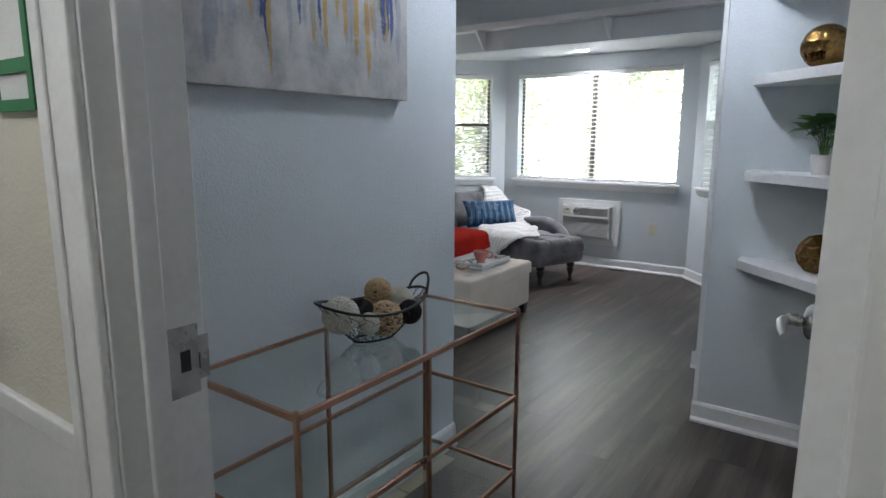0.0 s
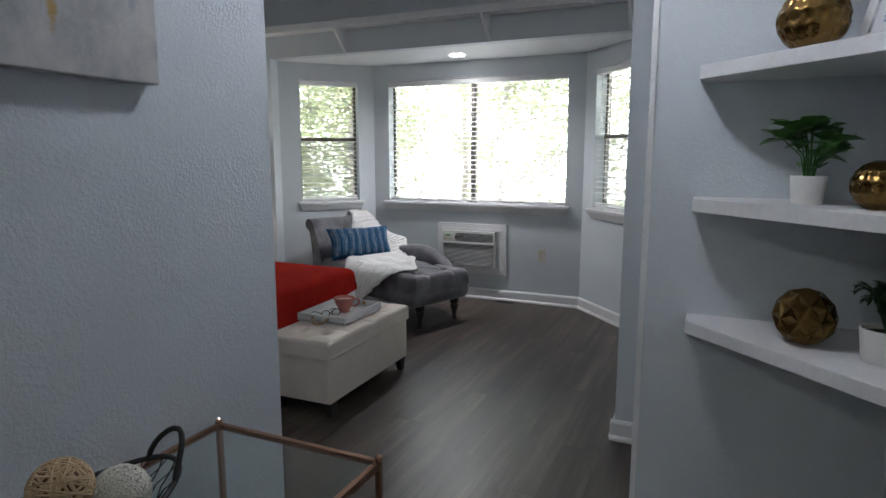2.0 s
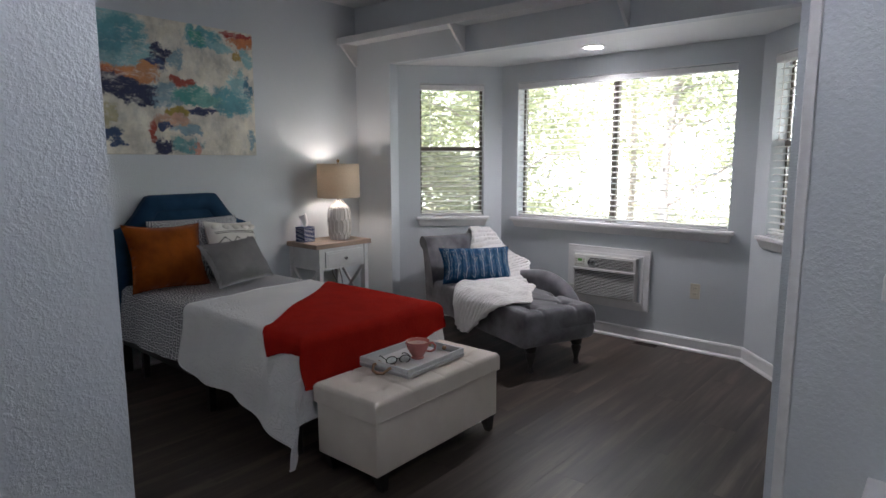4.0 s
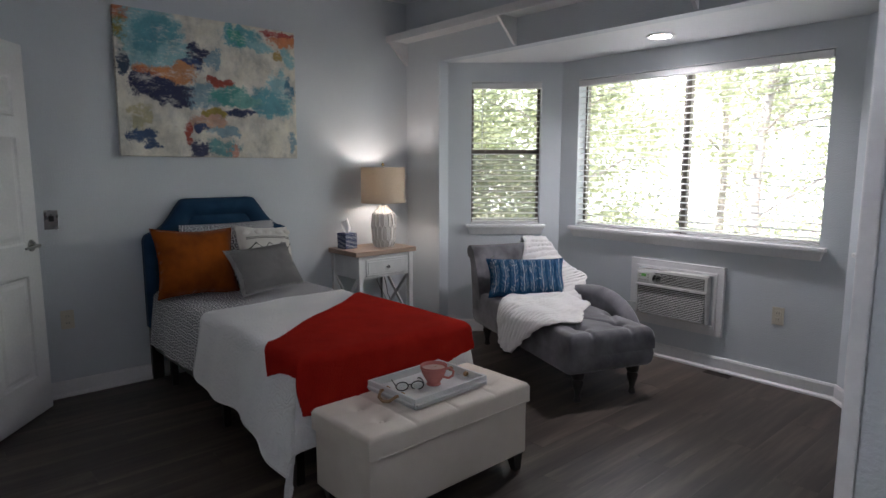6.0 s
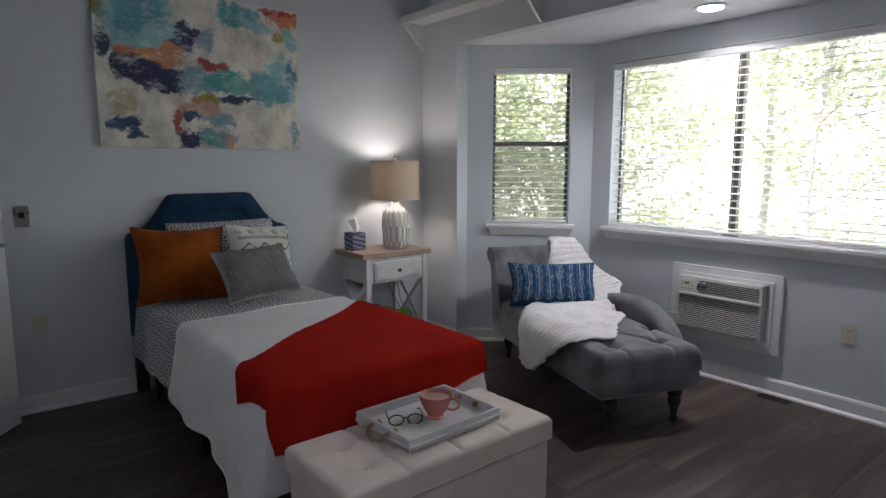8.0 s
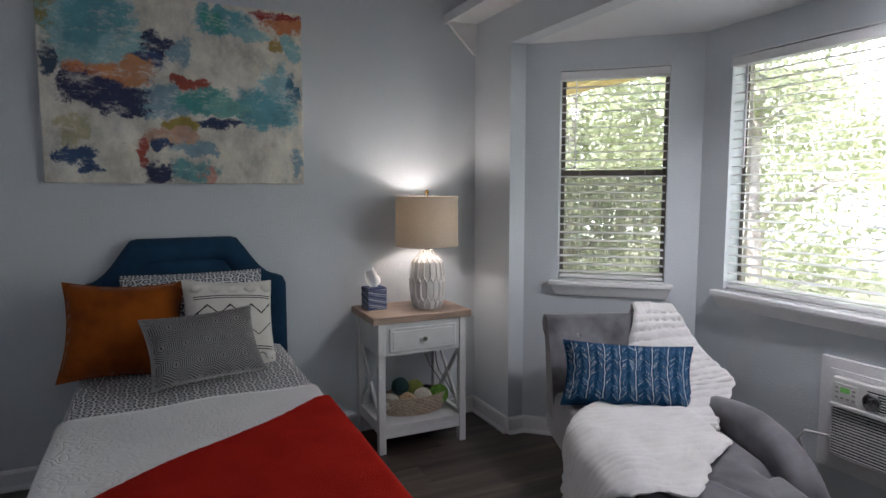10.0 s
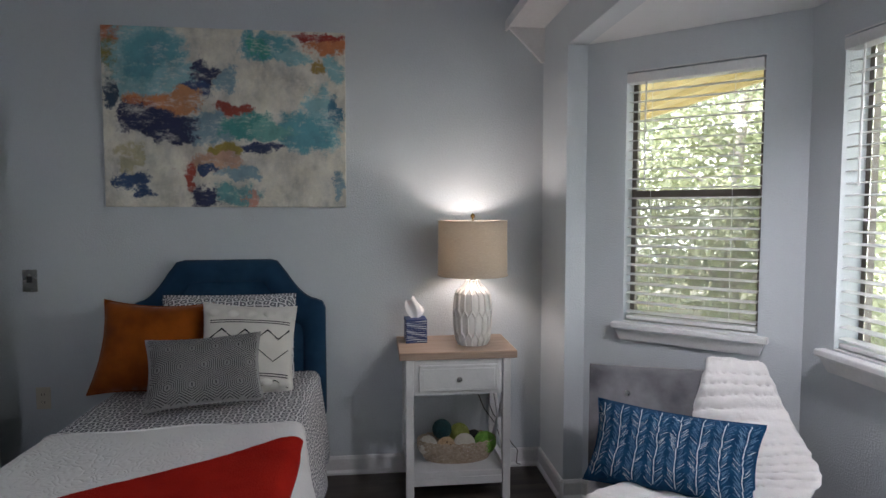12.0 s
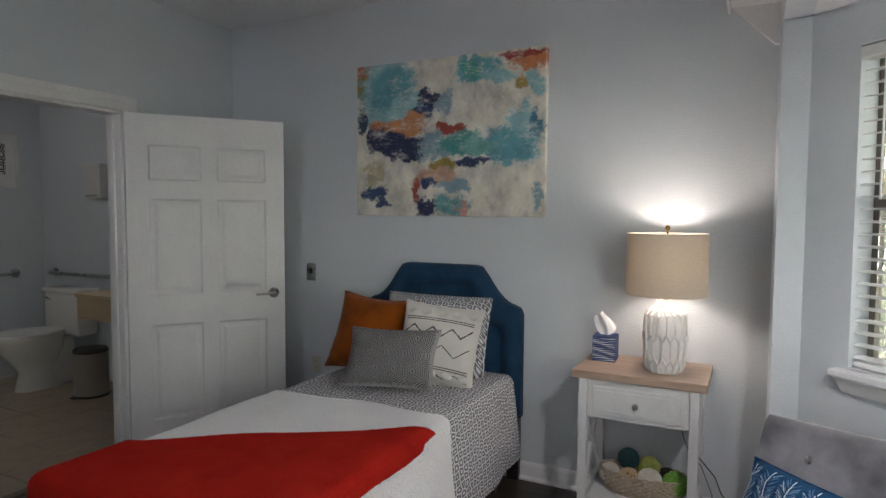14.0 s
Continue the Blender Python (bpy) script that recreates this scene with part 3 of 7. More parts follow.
BW, BE = -3.63, -1.50
M_W, M_C, M_E = along(BX0, 5.64, BW, YB), along(BW, YB, BE, YB), along(BE, YB, BX1, 5.64)
SL = math.hypot(BW - BX0, YB - 5.64)
WZ0, WZ1 = 0.93, 2.10
WINDOWS = [("west", M_W, SL, 0.195, 0.775), ("centre", M_C, BE - BW, 0.17, 1.975), ("east", M_E, SL, SL - 0.775, SL - 0.195)]
for nm, mm, ln, a, c in WINDOWS:
    tagged(shell("wall_bay_" + nm, pierced(ln, a, c, WZ0, WZ1, BAY + 0.1), None, mm), "pale blue-grey painted bay wall with a window opening")
tagged(link("ceiling_bay", prism([(BX0 - 0.02, YN + 0.1), (BX1 + 0.02, YN + 0.1), (BE + 0.1, YB + 0.1), (BW - 0.1, YB + 0.1)], BAY, BAY + 0.1), CEIL), "smooth white bay ceiling with a recessed light", "ceiling", "", "structure")
tagged(link("ceiling", box(XW - OUT, XN + 0.3, 3.05, YN + 0.1, TOP, TOP + 0.1), CEIL), "white painted bedroom ceiling", "ceiling", "", "structure")
tagged(link("ceiling_room_south", box(XW - OUT, XH, YS - 0.12, 3.05, TOP, TOP + 0.1), CEIL), "white painted bedroom ceiling", "ceiling", "", "structure")
tagged(link("ceiling_hall", box(XH, XN + 0.3, 0.42, 3.05, 2.50, 2.60), CEIL), "lower white ceiling of the entry passage", "ceiling", "", "structure")
tagged(shell("ceiling_step", box(XH, XN + 0.3, 3.03, 3.05, 2.60, TOP)), "painted step between the two ceilings", "ceiling")
tagged(shell("ceiling_side_step", box(XH - 0.02, XH, YS, 3.05, 2.60, TOP)), "painted step between the two ceilings", "ceiling")
tagged(link("floor", box(-5.1, 0.6, 0.42, 6.7, -0.12, -0.012), SUBFLOOR), "subfloor under dark wood-look planks", "floor", "", "structure")

# entry doorway and the corridor outside
tagged(shell("wall_entry", box(-2.6, -0.95, 0.42, 0.566, 0, TOP), [HALLWALL]), "cream textured corridor wall")
tagged(shell("wall_entry_east", box(0.05, 1.6, 0.42, 0.566, 0, TOP), [HALLWALL]), "cream textured corridor wall")
tagged(shell("wall_entry_lintel", box(-0.95, 0.05, 0.42, 0.566, 2.09, TOP), [HALLWALL]), "cream textured corridor wall over the doorway")
tagged(shell("wall_corridor_back", box(-2.6, 1.6, -1.42, -1.30, 0, TOP), [HALLWALL]), "cream textured corridor wall")
tagged(shell("wall_corridor_west", box(-2.72, -2.6, -1.42, 0.60, 0, TOP), [HALLWALL]), "cream textured corridor wall")
tagged(shell("wall_corridor_east", box(1.6, 1.72, -1.42, 0.60, 0, TOP), [HALLWALL]), "cream textured corridor wall")
tagged(link("ceiling_corridor", box(-2.72, 1.72, -1.42, 0.42, 2.5, 2.6), CEIL), "white corridor ceiling", "ceiling", "", "structure")
tagged(link("floor_corridor", box(-2.72, 1.72, -1.42, 0.42, -0.12, 0.0), CARPET), "dark carpeted corridor floor", "floor", "", "structure")

# bathroom beyond the open door
tagged(shell("wall_bath_west", box(-5.0, -4.86, -0.61, YS - 0.12, 0, 2.5)), "pale grey bathroom wall")
tagged(shell("wall_bath_south", box(-5.0, XH - 0.12, -0.61, -0.49, 0, 2.5)), "pale grey bathroom wall")
tagged(shell("wall_bath_east", box(XH - 0.22, XH - 0.12, -0.49, YS - 0.12, 0, 2.5)), "pale grey bathroom wall")
tagged(link("ceiling_bath", box(-5.0, XH - 0.12, -0.61, YS - 0.12, 2.5, 2.6), CEIL), "white bathroom ceiling", "ceiling", "", "structure")
bath_floor = tagged(link("floor_bath", box(-5.0, XH - 0.12, -0.61, YS - 0.12, -0.12, -0.004), GROUT), "tan ceramic tile bathroom floor", "floor", "", "structure")


# skirting boards
def skirting(a, c, name="baseboard"):
    """A moulded board along the wall from a to c, the room on its right-hand side going from a to c."""
    (x0, y0), (x1, y1) = a, c
    ln = math.hypot(x1 - x0, y1 - y0)
    prof = [(0, 0), (0.028, 0), (0.028, 0.012), (0.016, 0.024), (0.016, 0.085), (0.010, 0.098), (0, 0.10)]
    b = bmesh.new()
    e0 = [b.verts.new((0, -d, z)) for d, z in prof]
    e1 = [b.verts.new((ln, -d, z)) for d, z in prof]
    b.faces.new(e0)
    b.faces.new(e1[::-1])
    for i in range(len(prof)):
        j = (i + 1) % len(prof)
        b.faces.new((e0[i], e0[j], e1[j], e1[i]))
    return tagged(link(name, b, TRIM, None, False, pose(x0, y0, 0, 0, 0, math.degrees(math.atan2(y1 - y0, x1 - x0)))), "white moulded baseboard along the floor", "baseboard", "", "structure")


for a, c in (((XW, YS), (XW, YN)), ((XW, YN), (BX0, YN)), ((BX0, YN), (BX0, 5.64)), ((BX0, 5.64), (BW, YB)), ((BW, YB), (BE, YB)), ((BE, YB), (BX1, 5.64)),
             ((BX1, 5.64), (BX1, YN)), ((XE, YN), (XE, 3.80)), ((XE - 0.02, 3.80), (XN, 3.80)), ((-0.64, 3.05), (XN, 3.05)), ((XN, 3.05), (XN, 0.6)),
             ((XH, 0.6), (XH, YS)), ((XH, YS), (DX1 + 0.09, YS)), ((DX0 - 0.09, YS), (XW, YS))):
    skirting(a, c)
tagged(link("trim", box(-0.638, -0.617, 3.044, 3.176, 0, TOP, bev=0.003), TRIM), "white corner board at the end of the shelf wall", "trim", "", "structure")

# picture ledge over the bay with its brackets
LEDGE = thing("ledge_shelf", "white painted wooden ledge shelf over the window bay", "shelf")
part("board", box(XW, XE, 5.335, YN, 2.455, 2.487, bev=0.004), TRIM, LEDGE)
part("front_rail", box(XW, XE, 5.322, 5.335, 2.435, 2.492, bev=0.003), TRIM, LEDGE)
b0 = bmesh.new()
tri = [(5.337, 2.455), (5.53, 2.455), (YN, 2.455), (YN, 2.27), (5.525, 2.27)]
l_ = [b0.verts.new((-0.011, y, z)) for y, z in tri]
r_ = [b0.verts.new((0.011, y, z)) for y, z in tri]
b0.faces.new(l_)
b0.faces.new(r_[::-1])
for i in range(5):
    b0.faces.new((l_[i], l_[(i + 1) % 5], r_[(i + 1) % 5], r_[i]))
br = part("bracket", b0, TRIM, LEDGE)
for i, x in enumerate((XW + 0.012, -3.435, -2.11, -1.04)):
    o = br if i == 0 else br.copy()
    if i:
        scene.collection.objects.link(o)
    o.location.x = x


# windows, their sills and blinds
def window(i, nm, m, a, c, slider):
    w, cx = c - a, (a + c) / 2
    M = m @ pose(cx, 0, 0)
    win = thing("window_%d" % i, ("wide bronze-framed sliding window onto trees" if slider else "narrow bronze-framed sash window onto trees"), "window", M, "bay windows", "structure")
    part("window_frame", frame_bars(w, WZ0, WZ1, 0.100, 0.135, 0.022), BRONZE, win, "dark bronze aluminium frame")
    h = 1.540
    if slider:
        part("mullion", box(-0.046, 0.001, 0.078, 0.128, WZ0 + 0.024, WZ1 - 0.024, bev=0.003), BRONZE, win)
        panes = [(-w / 2 + 0.024, -0.046, WZ0 + 0.024, WZ1 - 0.024, 0.10), (0.001, w / 2 - 0.024, WZ0 + 0.024, WZ1 - 0.024, 0.112)]
        part("lock", box(-0.05, 0.05, 0.01, 0.03, WZ0 + 0.001, WZ0 + 0.016, bev=0.003), CHROME, win)
    else:
        part("sash_rail", box(-w / 2 + 0.024, w / 2 - 0.024, 0.075, 0.128, h - 0.022, h + 0.014, bev=0.003), BRONZE, win)
        panes = [(-w / 2 + 0.024, w / 2 - 0.024, WZ0 + 0.024, h - 0.022, 0.10), (-w / 2 + 0.024, w / 2 - 0.024, h + 0.014, WZ1 - 0.024, 0.112)]
        part("insect_screen", box(-w / 2 + 0.024, w / 2 - 0.024, 0.118, 0.1185, WZ0 + 0.024, h - 0.022), SCREEN, win, "fine grey insect screen")
    for x0, x1, z0, z1, d in panes:
        p = part("pane", box(x0, x1, d, d + 0.004, z0, z1), PANE, win)
        p.visible_shadow = False
    sill = part("window_sill", box(-w / 2 - 0.045, w / 2 + 0.045, -0.05, 0.0, WZ0 - 0.03, WZ0 - 0.002, bev=0.006), TRIM, win, "white painted sill board")
    part("stool", box(-w / 2, w / 2, 0.0, 0.085, WZ0 - 0.001, WZ0 + 0.004), TRIM, win)
    ap = box(-w / 2 - 0.03, w / 2 + 0.03, -0.040, 0.0, WZ0 - 0.088, WZ0 - 0.03)
    for v in ap.verts:
        if v.co.z < WZ0 - 0.06:
            v.co.x, v.co.y = v.co.x * (1 - 0.018 / (w / 2 + 0.03)), v.co.y * 0.40
    bmesh.ops.bevel(ap, geom=list(ap.edges), offset=0.005, segments=2, profile=0.5, affect="EDGES")
    part("apron", ap, TRIM, win, "white moulded apron under the sill")
    part("casing_bead", box(-w / 2 - 0.004, w / 2 + 0.004, -0.004, 0.0, WZ1, WZ1 + 0.006), TRIM, win)
    bl = thing("window_blind", "white horizontal slat blind, lowered with open slats", "blind", M, "bay window blinds")
    part("valance", box(-w / 2 + 0.003, w / 2 - 0.003, -0.012, 0.055, WZ1 - 0.050, WZ1 - 0.006, bev=0.005), SLAT, bl)
    part("bottom_rail", box(-w / 2 + 0.008, w / 2 - 0.008, 0.012, 0.060, WZ0 + 0.010, WZ0 + 0.030, bev=0.005), SLAT, bl)
    n = 24
    first = None
    for k in range(n):
        z = WZ0 + 0.048 + k * (WZ1 - 0.085 - WZ0 - 0.048) / (n - 1)
        if first is None:
            bm = bmesh.new()
            wd = 0.024
            prof = [(-wd, -0.002), (-wd * 0.4, 0.0012), (wd * 0.4, 0.0012), (wd, -0.002), (wd, -0.0045), (wd * 0.4, -0.0015), (-wd * 0.4, -0.0015), (-wd, -0.0045)]
            e0 = [bm.verts.new((-w / 2 + 0.008, y, zz)) for y, zz in prof]
            e1 = [bm.verts.new((w / 2 - 0.008, y, zz)) for y, zz in prof]
            bm.faces.new(e0)
            bm.faces.new(e1[::-1])
            for q in range(8):
                bm.faces.new((e0[q], e0[(q + 1) % 8], e1[(q + 1) % 8], e1[q]))
            o = first = part("slat", bm, SLAT, bl)
        else:
            o = first.copy()
            scene.collection.objects.link(o)
        o.matrix_basis = pose(0, 0.036, z, random.uniform(3, 7), 0, random.uniform(-0.05, 0.05))
    for x in ([-w * 0.36, 0.0, w * 0.36] if slider else [-w * 0.3, w * 0.3]):
        part("ladder_cord", tube([(x, 0.012, WZ0 + 0.02), (x, 0.012, WZ1 - 0.05)], 0.0012, 5), SLAT, bl)
    part("wand", tube([(-w / 2 + 0.09, -0.002, WZ1 - 0.05), (-w / 2 + 0.09, -0.004, WZ1 - 0.55)], 0.004, 6), SLAT, bl)


for i, (nm, mm, ln, a, c) in enumerate(WINDOWS):
    window(i + 1, nm, mm, a, c, nm == "centre")

# outside
tagged(link("ground", box(-60, 60, 6.9, 80, -0.9, -0.6), GRASS), "pale dry grass and sand outside the windows", "ground", "", "structure")
tagged(link("ground_house", box(-60, 60, -40, 6.9, -0.9, -0.62), GRASS), "pale dry grass and sand round the house", "ground", "", "structure")
# Curved glowing card that sends stand-in daylight through the bay windows.
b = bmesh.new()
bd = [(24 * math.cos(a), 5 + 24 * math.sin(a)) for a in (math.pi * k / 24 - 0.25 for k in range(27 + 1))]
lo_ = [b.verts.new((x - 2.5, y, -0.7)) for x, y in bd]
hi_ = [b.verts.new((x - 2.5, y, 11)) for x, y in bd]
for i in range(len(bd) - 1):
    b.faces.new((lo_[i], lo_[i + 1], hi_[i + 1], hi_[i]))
tagged(link("backdrop", b, WOODS), "self-glowing backdrop of pale distant woods", "backdrop", "", "structure")


# ---- bed ----
YC = 3.83
BED = thing("bed", "twin bed with a navy upholstered headboard and dark frame", "bed")
HX = -4.615


def headboard_outline(inset, low):
    """Half outline from the bottom up to the top centre: y offset, z."""
    w, sh, tp, tw = 0.505 - inset, 0.985 - inset, 1.20 - inset, 0.242 - inset * 0.55
    pts = [(w, low), (w, sh - 0.05), (w - 0.015, sh - 0.015), (w - 0.05, sh)]
    for k in range(1, 8):
        t = k / 8
        pts.append((w - 0.05 + (tw + 0.035 - (w - 0.05)) * t, sh + (tp - 0.03 - sh) * (t ** 1.7)))
    pts += [(tw + 0.012, tp - 0.008), (tw - 0.02, tp)]
    return pts


def outline_loop(inset, low):
    h = headboard_outline(inset, low)
    return [(YC + y, z) for y, z in h] + [(YC - y, z) for y, z in h[::-1]]


def pulled(loop, x0, x1, bev=0.0, bm=None):
    b = bm or bmesh.new()
    p = [b.verts.new((x0, y, z)) for y, z in loop]
    q = [b.verts.new((x1, y, z)) for y, z in loop]
    b.faces.new(p)
    cap = b.faces.new(q[::-1])
    for i in range(len(loop)):
        j = (i + 1) % len(loop)
        b.faces.new((p[i], p[j], q[j], q[i]))
    if bev:
        bmesh.ops.bevel(b, geom=list(cap.edges), offset=bev, segments=3, profile=0.5, affect="EDGES")
    return b


hb = part("headboard", pulled(outline_loop(0.0, 0.36), -4.687, -4.640), BLUEFELT, BED, "navy blue upholstered headboard with stepped shoulders", 35)
outer, inner = outline_loop(0.0, 0.36), outline_loop(0.115, 0.36)
b = bmesh.new()
N_ = len(outer)
mid = [((a[0] + c[0]) / 2, (a[1] + c[1]) / 2) for a, c in zip(outer, inner)]
rings = []
for loop, x in ((outer, -4.640), ([(a[0] * 0.93 + c[0] * 0.07, a[1] * 0.93 + c[1] * 0.07) for a, c in zip(outer, inner)], -4.618), (mid, -4.600),
                ([(a[0] * 0.1 + c[0] * 0.9, a[1] * 0.1 + c[1] * 0.9) for a, c in zip(outer, inner)], -4.618), (inner, -4.634)):
    rings.append([b.verts.new((x, y, z)) for y, z in loop])
for p, q in zip(rings, rings[1:]):
    for i in range(N_ - 1):
        b.faces.new((p[i], p[i + 1], q[i + 1], q[i]))
part("border", b, BLUEFELT, hb, "", 50)
b = bmesh.new()
core = outline_loop(0.118, 0.36)
edge_ = [b.verts.new((-4.632, y, z)) for y, z in core]
mid_ = [b.verts.new((-4.618, YC + (y - YC) * 0.93, 0.36 + (z - 0.36) * 0.965)) for y, z in core]
for i in range(N_ - 1):
    b.faces.new((edge_[i], edge_[i + 1], mid_[i + 1], mid_[i]))
b.faces.new(mid_)
part("inner_panel", b, BLUEFELT, hb, "", 35)
for y in (YC - 0.46, YC + 0.46):
    part("headboard_leg", box(-4.686, -4.642, y - 0.035, y + 0.035, 0, 0.40, bev=0.004), BLACKWOOD, BED)
part("side_rail", box(-4.66, -2.66, YC - 0.475, YC - 0.435, 0.20, 0.30, bev=0.005), BLACKWOOD, BED)
part("side_rail", box(-4.66, -2.66, YC + 0.435, YC + 0.475, 0.20, 0.30, bev=0.005), BLACKWOOD, BED)
part("box_spring", box(-4.64, -2.66, YC - 0.465, YC + 0.465, 0.26, 0.385, bev=0.02), BLACKWOOD, BED, "dark box spring")
for x in (-4.45, -3.6, -2.78):
    for y in (YC - 0.42, YC + 0.42):
        part("leg", box(x - 0.02, x + 0.02, y - 0.02, y + 0.02, 0, 0.21, bev=0.003), BLACKWOOD, BED)
part("bracket_plate", box(-4.62, -4.55, YC + 0.477, YC + 0.482, 0.19, 0.24, bev=0.001), CHROME, BED)
part("bracket_plate", box(-4.62, -4.55, YC - 0.482, YC - 0.477, 0.27, 0.37, bev=0.001), CHROME, BED)
MT, HW, XF = 0.605, 0.475, -2.64
part("mattress", box(-4.63, XF, YC - HW, YC + HW, 0.385, MT - 0.004, bev=0.05, seg=4), WHITECLOTH, BED, "", 40)


def bed_surface(x, s, lift, fold=1.0, amp=0.035, seed=0.0):
    """A point of cloth laid on the mattress: x runs along the bed and may pass its foot, s runs across and may pass its sides."""
    r = 0.05
    df, ds = max(0.0, x - (XF - r)), max(0.0, abs(s) - (HW - r))
    sg = 1 if s >= 0 else -1

    def bend(d):
        if d <= 0:
            return 0.0, 0.0
        if d < r * math.pi / 2:
            return r * math.sin(d / r), r * (1 - math.cos(d / r))
        return r, r + d - r * math.pi / 2
    ox, dx = bend(df)
    oy, dy = bend(ds)
    drop = max(dx, dy) + 0.22 * min(dx, dy)
    X = min(x, XF - r) + ox
    Y = min(abs(s), HW - r) + oy
    z = MT + lift * (1 if drop < r else 0.2) - drop
    z += 0.004 * noise.noise((x * 5, s * 5, seed)) + 0.006 * noise.noise((x * 2.1, s * 2.3, seed + 3))
    hang = max(0.0, drop - r)
    wave = (math.sin(x * 9 + seed) + 0.6 * math.sin(x * 21 + 1.3 + seed)) * fold
    wf = (math.sin(s * 14 + seed) + 0.6 * math.sin(s * 25 + seed)) * fold
    if dy > 0:
        Y += lift + amp * min(1, hang / 0.25) * (0.55 + 0.45 * wave) + 0.10 * hang
    if dx > 0:
        X += lift + 0.3 * amp * min(1, hang / 0.25) * (0.5 + 0.5 * wf)
    return Vector((X, YC + sg * Y, max(z, 0.02 + lift)))


def cloth(name, corners, nu, nv, lift, thick, material, label, category, seed=0.0, amp=0.035, fold=1.0, edge=None, hem=False):
    """Cloth over a four-cornered stretch of the bed's surface (x, s)."""
    (ax, a_s), (bx, b_s), (cx, c_s), (dx, d_s) = corners

    def fn(u, v):
        x = (ax * (1 - u) + bx * u) * (1 - v) + (dx * (1 - u) + cx * u) * v
        s = (a_s * (1 - u) + b_s * u) * (1 - v) + (d_s * (1 - u) + c_s * u) * v
        if edge:
            dx_, ds_ = edge(u, v)
            x, s = x + dx_, s + ds_
        return bed_surface(x, s, lift, fold, amp, seed)
    if not hem:
        return solid(name, sheet(fn, nu, nv, thick), material, label, category, None, 60)
    root = thing(name, label, category)
    part("cover", sheet(fn, nu, nv, thick), material, root, "", 60)
    for a0, a1 in (((0, 0), (1, 0)), ((1, 0), (1, 1)), ((1, 1), (0, 1)), ((0, 1), (0, 0))):
        part("hem", tube([fn(a0[0] + (a1[0] - a0[0]) * k / 90, a0[1] + (a1[1] - a0[1]) * k / 90) for k in range(91)], 0.0045, 6), material, root, "", 60)
    return root


cloth("bed_sheet", [(-4.60, -0.80), (-3.55, -0.78), (-3.55, 0.92), (-4.60, 0.90)], 50, 80, 0.004, 0.004, SHEET, "white cotton sheet with grey print, tucked on the bed", "sheet", 1.0, 0.02)


def quilt_edge(u, v):
    return (0.02 * math.sin(v * 9) + 0.012 * math.sin(v * 23), 0.03 * math.sin(u * 7 + 1) * (2 * v - 1))


cloth("quilt", [(-3.74, -0.73), (-2.26, -1.02), (-2.40, 0.92), (-3.80, 0.93)], 90, 110, 0.012, 0.006, QUILT, "white stitched quilt hanging over the bed sides", "quilt", 2.0, 0.040, 1.0, quilt_edge, True)
cloth("throw_blanket", [(-2.87, -0.565), (-2.38, -0.42), (-2.54, 0.55), (-3.63, 0.490)], 90, 80, 0.026, 0.009, REDTHROW, "red wool throw laid askew across the bed foot", "blanket", 3.0, 0.02, 1.0,
      lambda u, v: (0.012 * math.sin(v * 11) + 0.004 * noise.noise((u * 40, v * 40, 1)), 0.010 * math.sin(u * 9) + 0.005 * noise.noise((u * 50, v * 50, 4))))


# ---- pillows ----
def pillow_point(w, h, t, a, c, side, k=0.05, seed=0.0):
    x = w / 2 * a * (1 - k * (1 - c * c))
    z = h / 2 * c * (1 - k * (1 - a * a))
    y = side * t / 2 * max(0.0, (1 - a ** 4) * (1 - c ** 4)) ** 0.62
    y += 0.010 * noise.noise((a * 2.1 + seed, c * 2.1, side)) * (1 - a * a) * (1 - c * c) + 0.004 * noise.noise((a * 7 + seed, c * 7, side)) * (1 - a * a * c * c)
    y += 0.006 * noise.noise((a * 4 + seed * 3, c * 4, side * 2)) * (abs(a * c)) ** 0.5 * (1 - a ** 6) * (1 - c ** 6)
    return Vector((x, y, z))


def pillow(name, label, m, w, h, t, material, seed, k=0.05, parts=(), n=22):
    b = bmesh.new()
    for side in (-1, 1):
        g = [[b.verts.new(pillow_point(w, h, t, -1 + 2 * i / n, -1 + 2 * j / n, side, k, seed)) for j in range(n + 1)] for i in range(n + 1)]
        for i in range(n):
            for j in range(n):
                b.faces.new((g[i][j], g[i + 1][j], g[i + 1][j + 1], g[i][j + 1]))
    bmesh.ops.remove_doubles(b, verts=b.verts, dist=0.0008)
    root = thing(name, label, "pillow", m)
    part("cover", b, material, root, "", 60)
    rim = [pillow_point(w, h, t, a, c, 1, k, seed) * 1.004 for a, c in [(-1 + 2 * i / 20, -1) for i in range(20)] + [(1, -1 + 2 * i / 20) for i in range(20)] + [(1 - 2 * i / 20, 1) for i in range(20)] + [(-1, 1 - 2 * i / 20) for i in range(20)]]
    part("seam", tube(rim, 0.0035, 6, True), material, root, "", 60)
    for nm, lines, mt, width in parts:
        bb = bmesh.new()
        for ln in lines:
            if nm.endswith("core"):
                part(nm, ribbon(bmesh.new(), ln, width, lambda p: pillow_point(w, h, t, p[0] * 2 / w, p[1] * 2 / h, -1, k, seed)), mt, root)
                continue
            ribbon(bb, ln, width, lambda p: pillow_point(w, h, t, p[0] * 2 / w, p[1] * 2 / h, -1, k, seed))
        if len(bb.faces):
            tagged(part(nm, bb, mt, root), "", "", "", "stuff" if len(lines) > 60 else "")
    return root


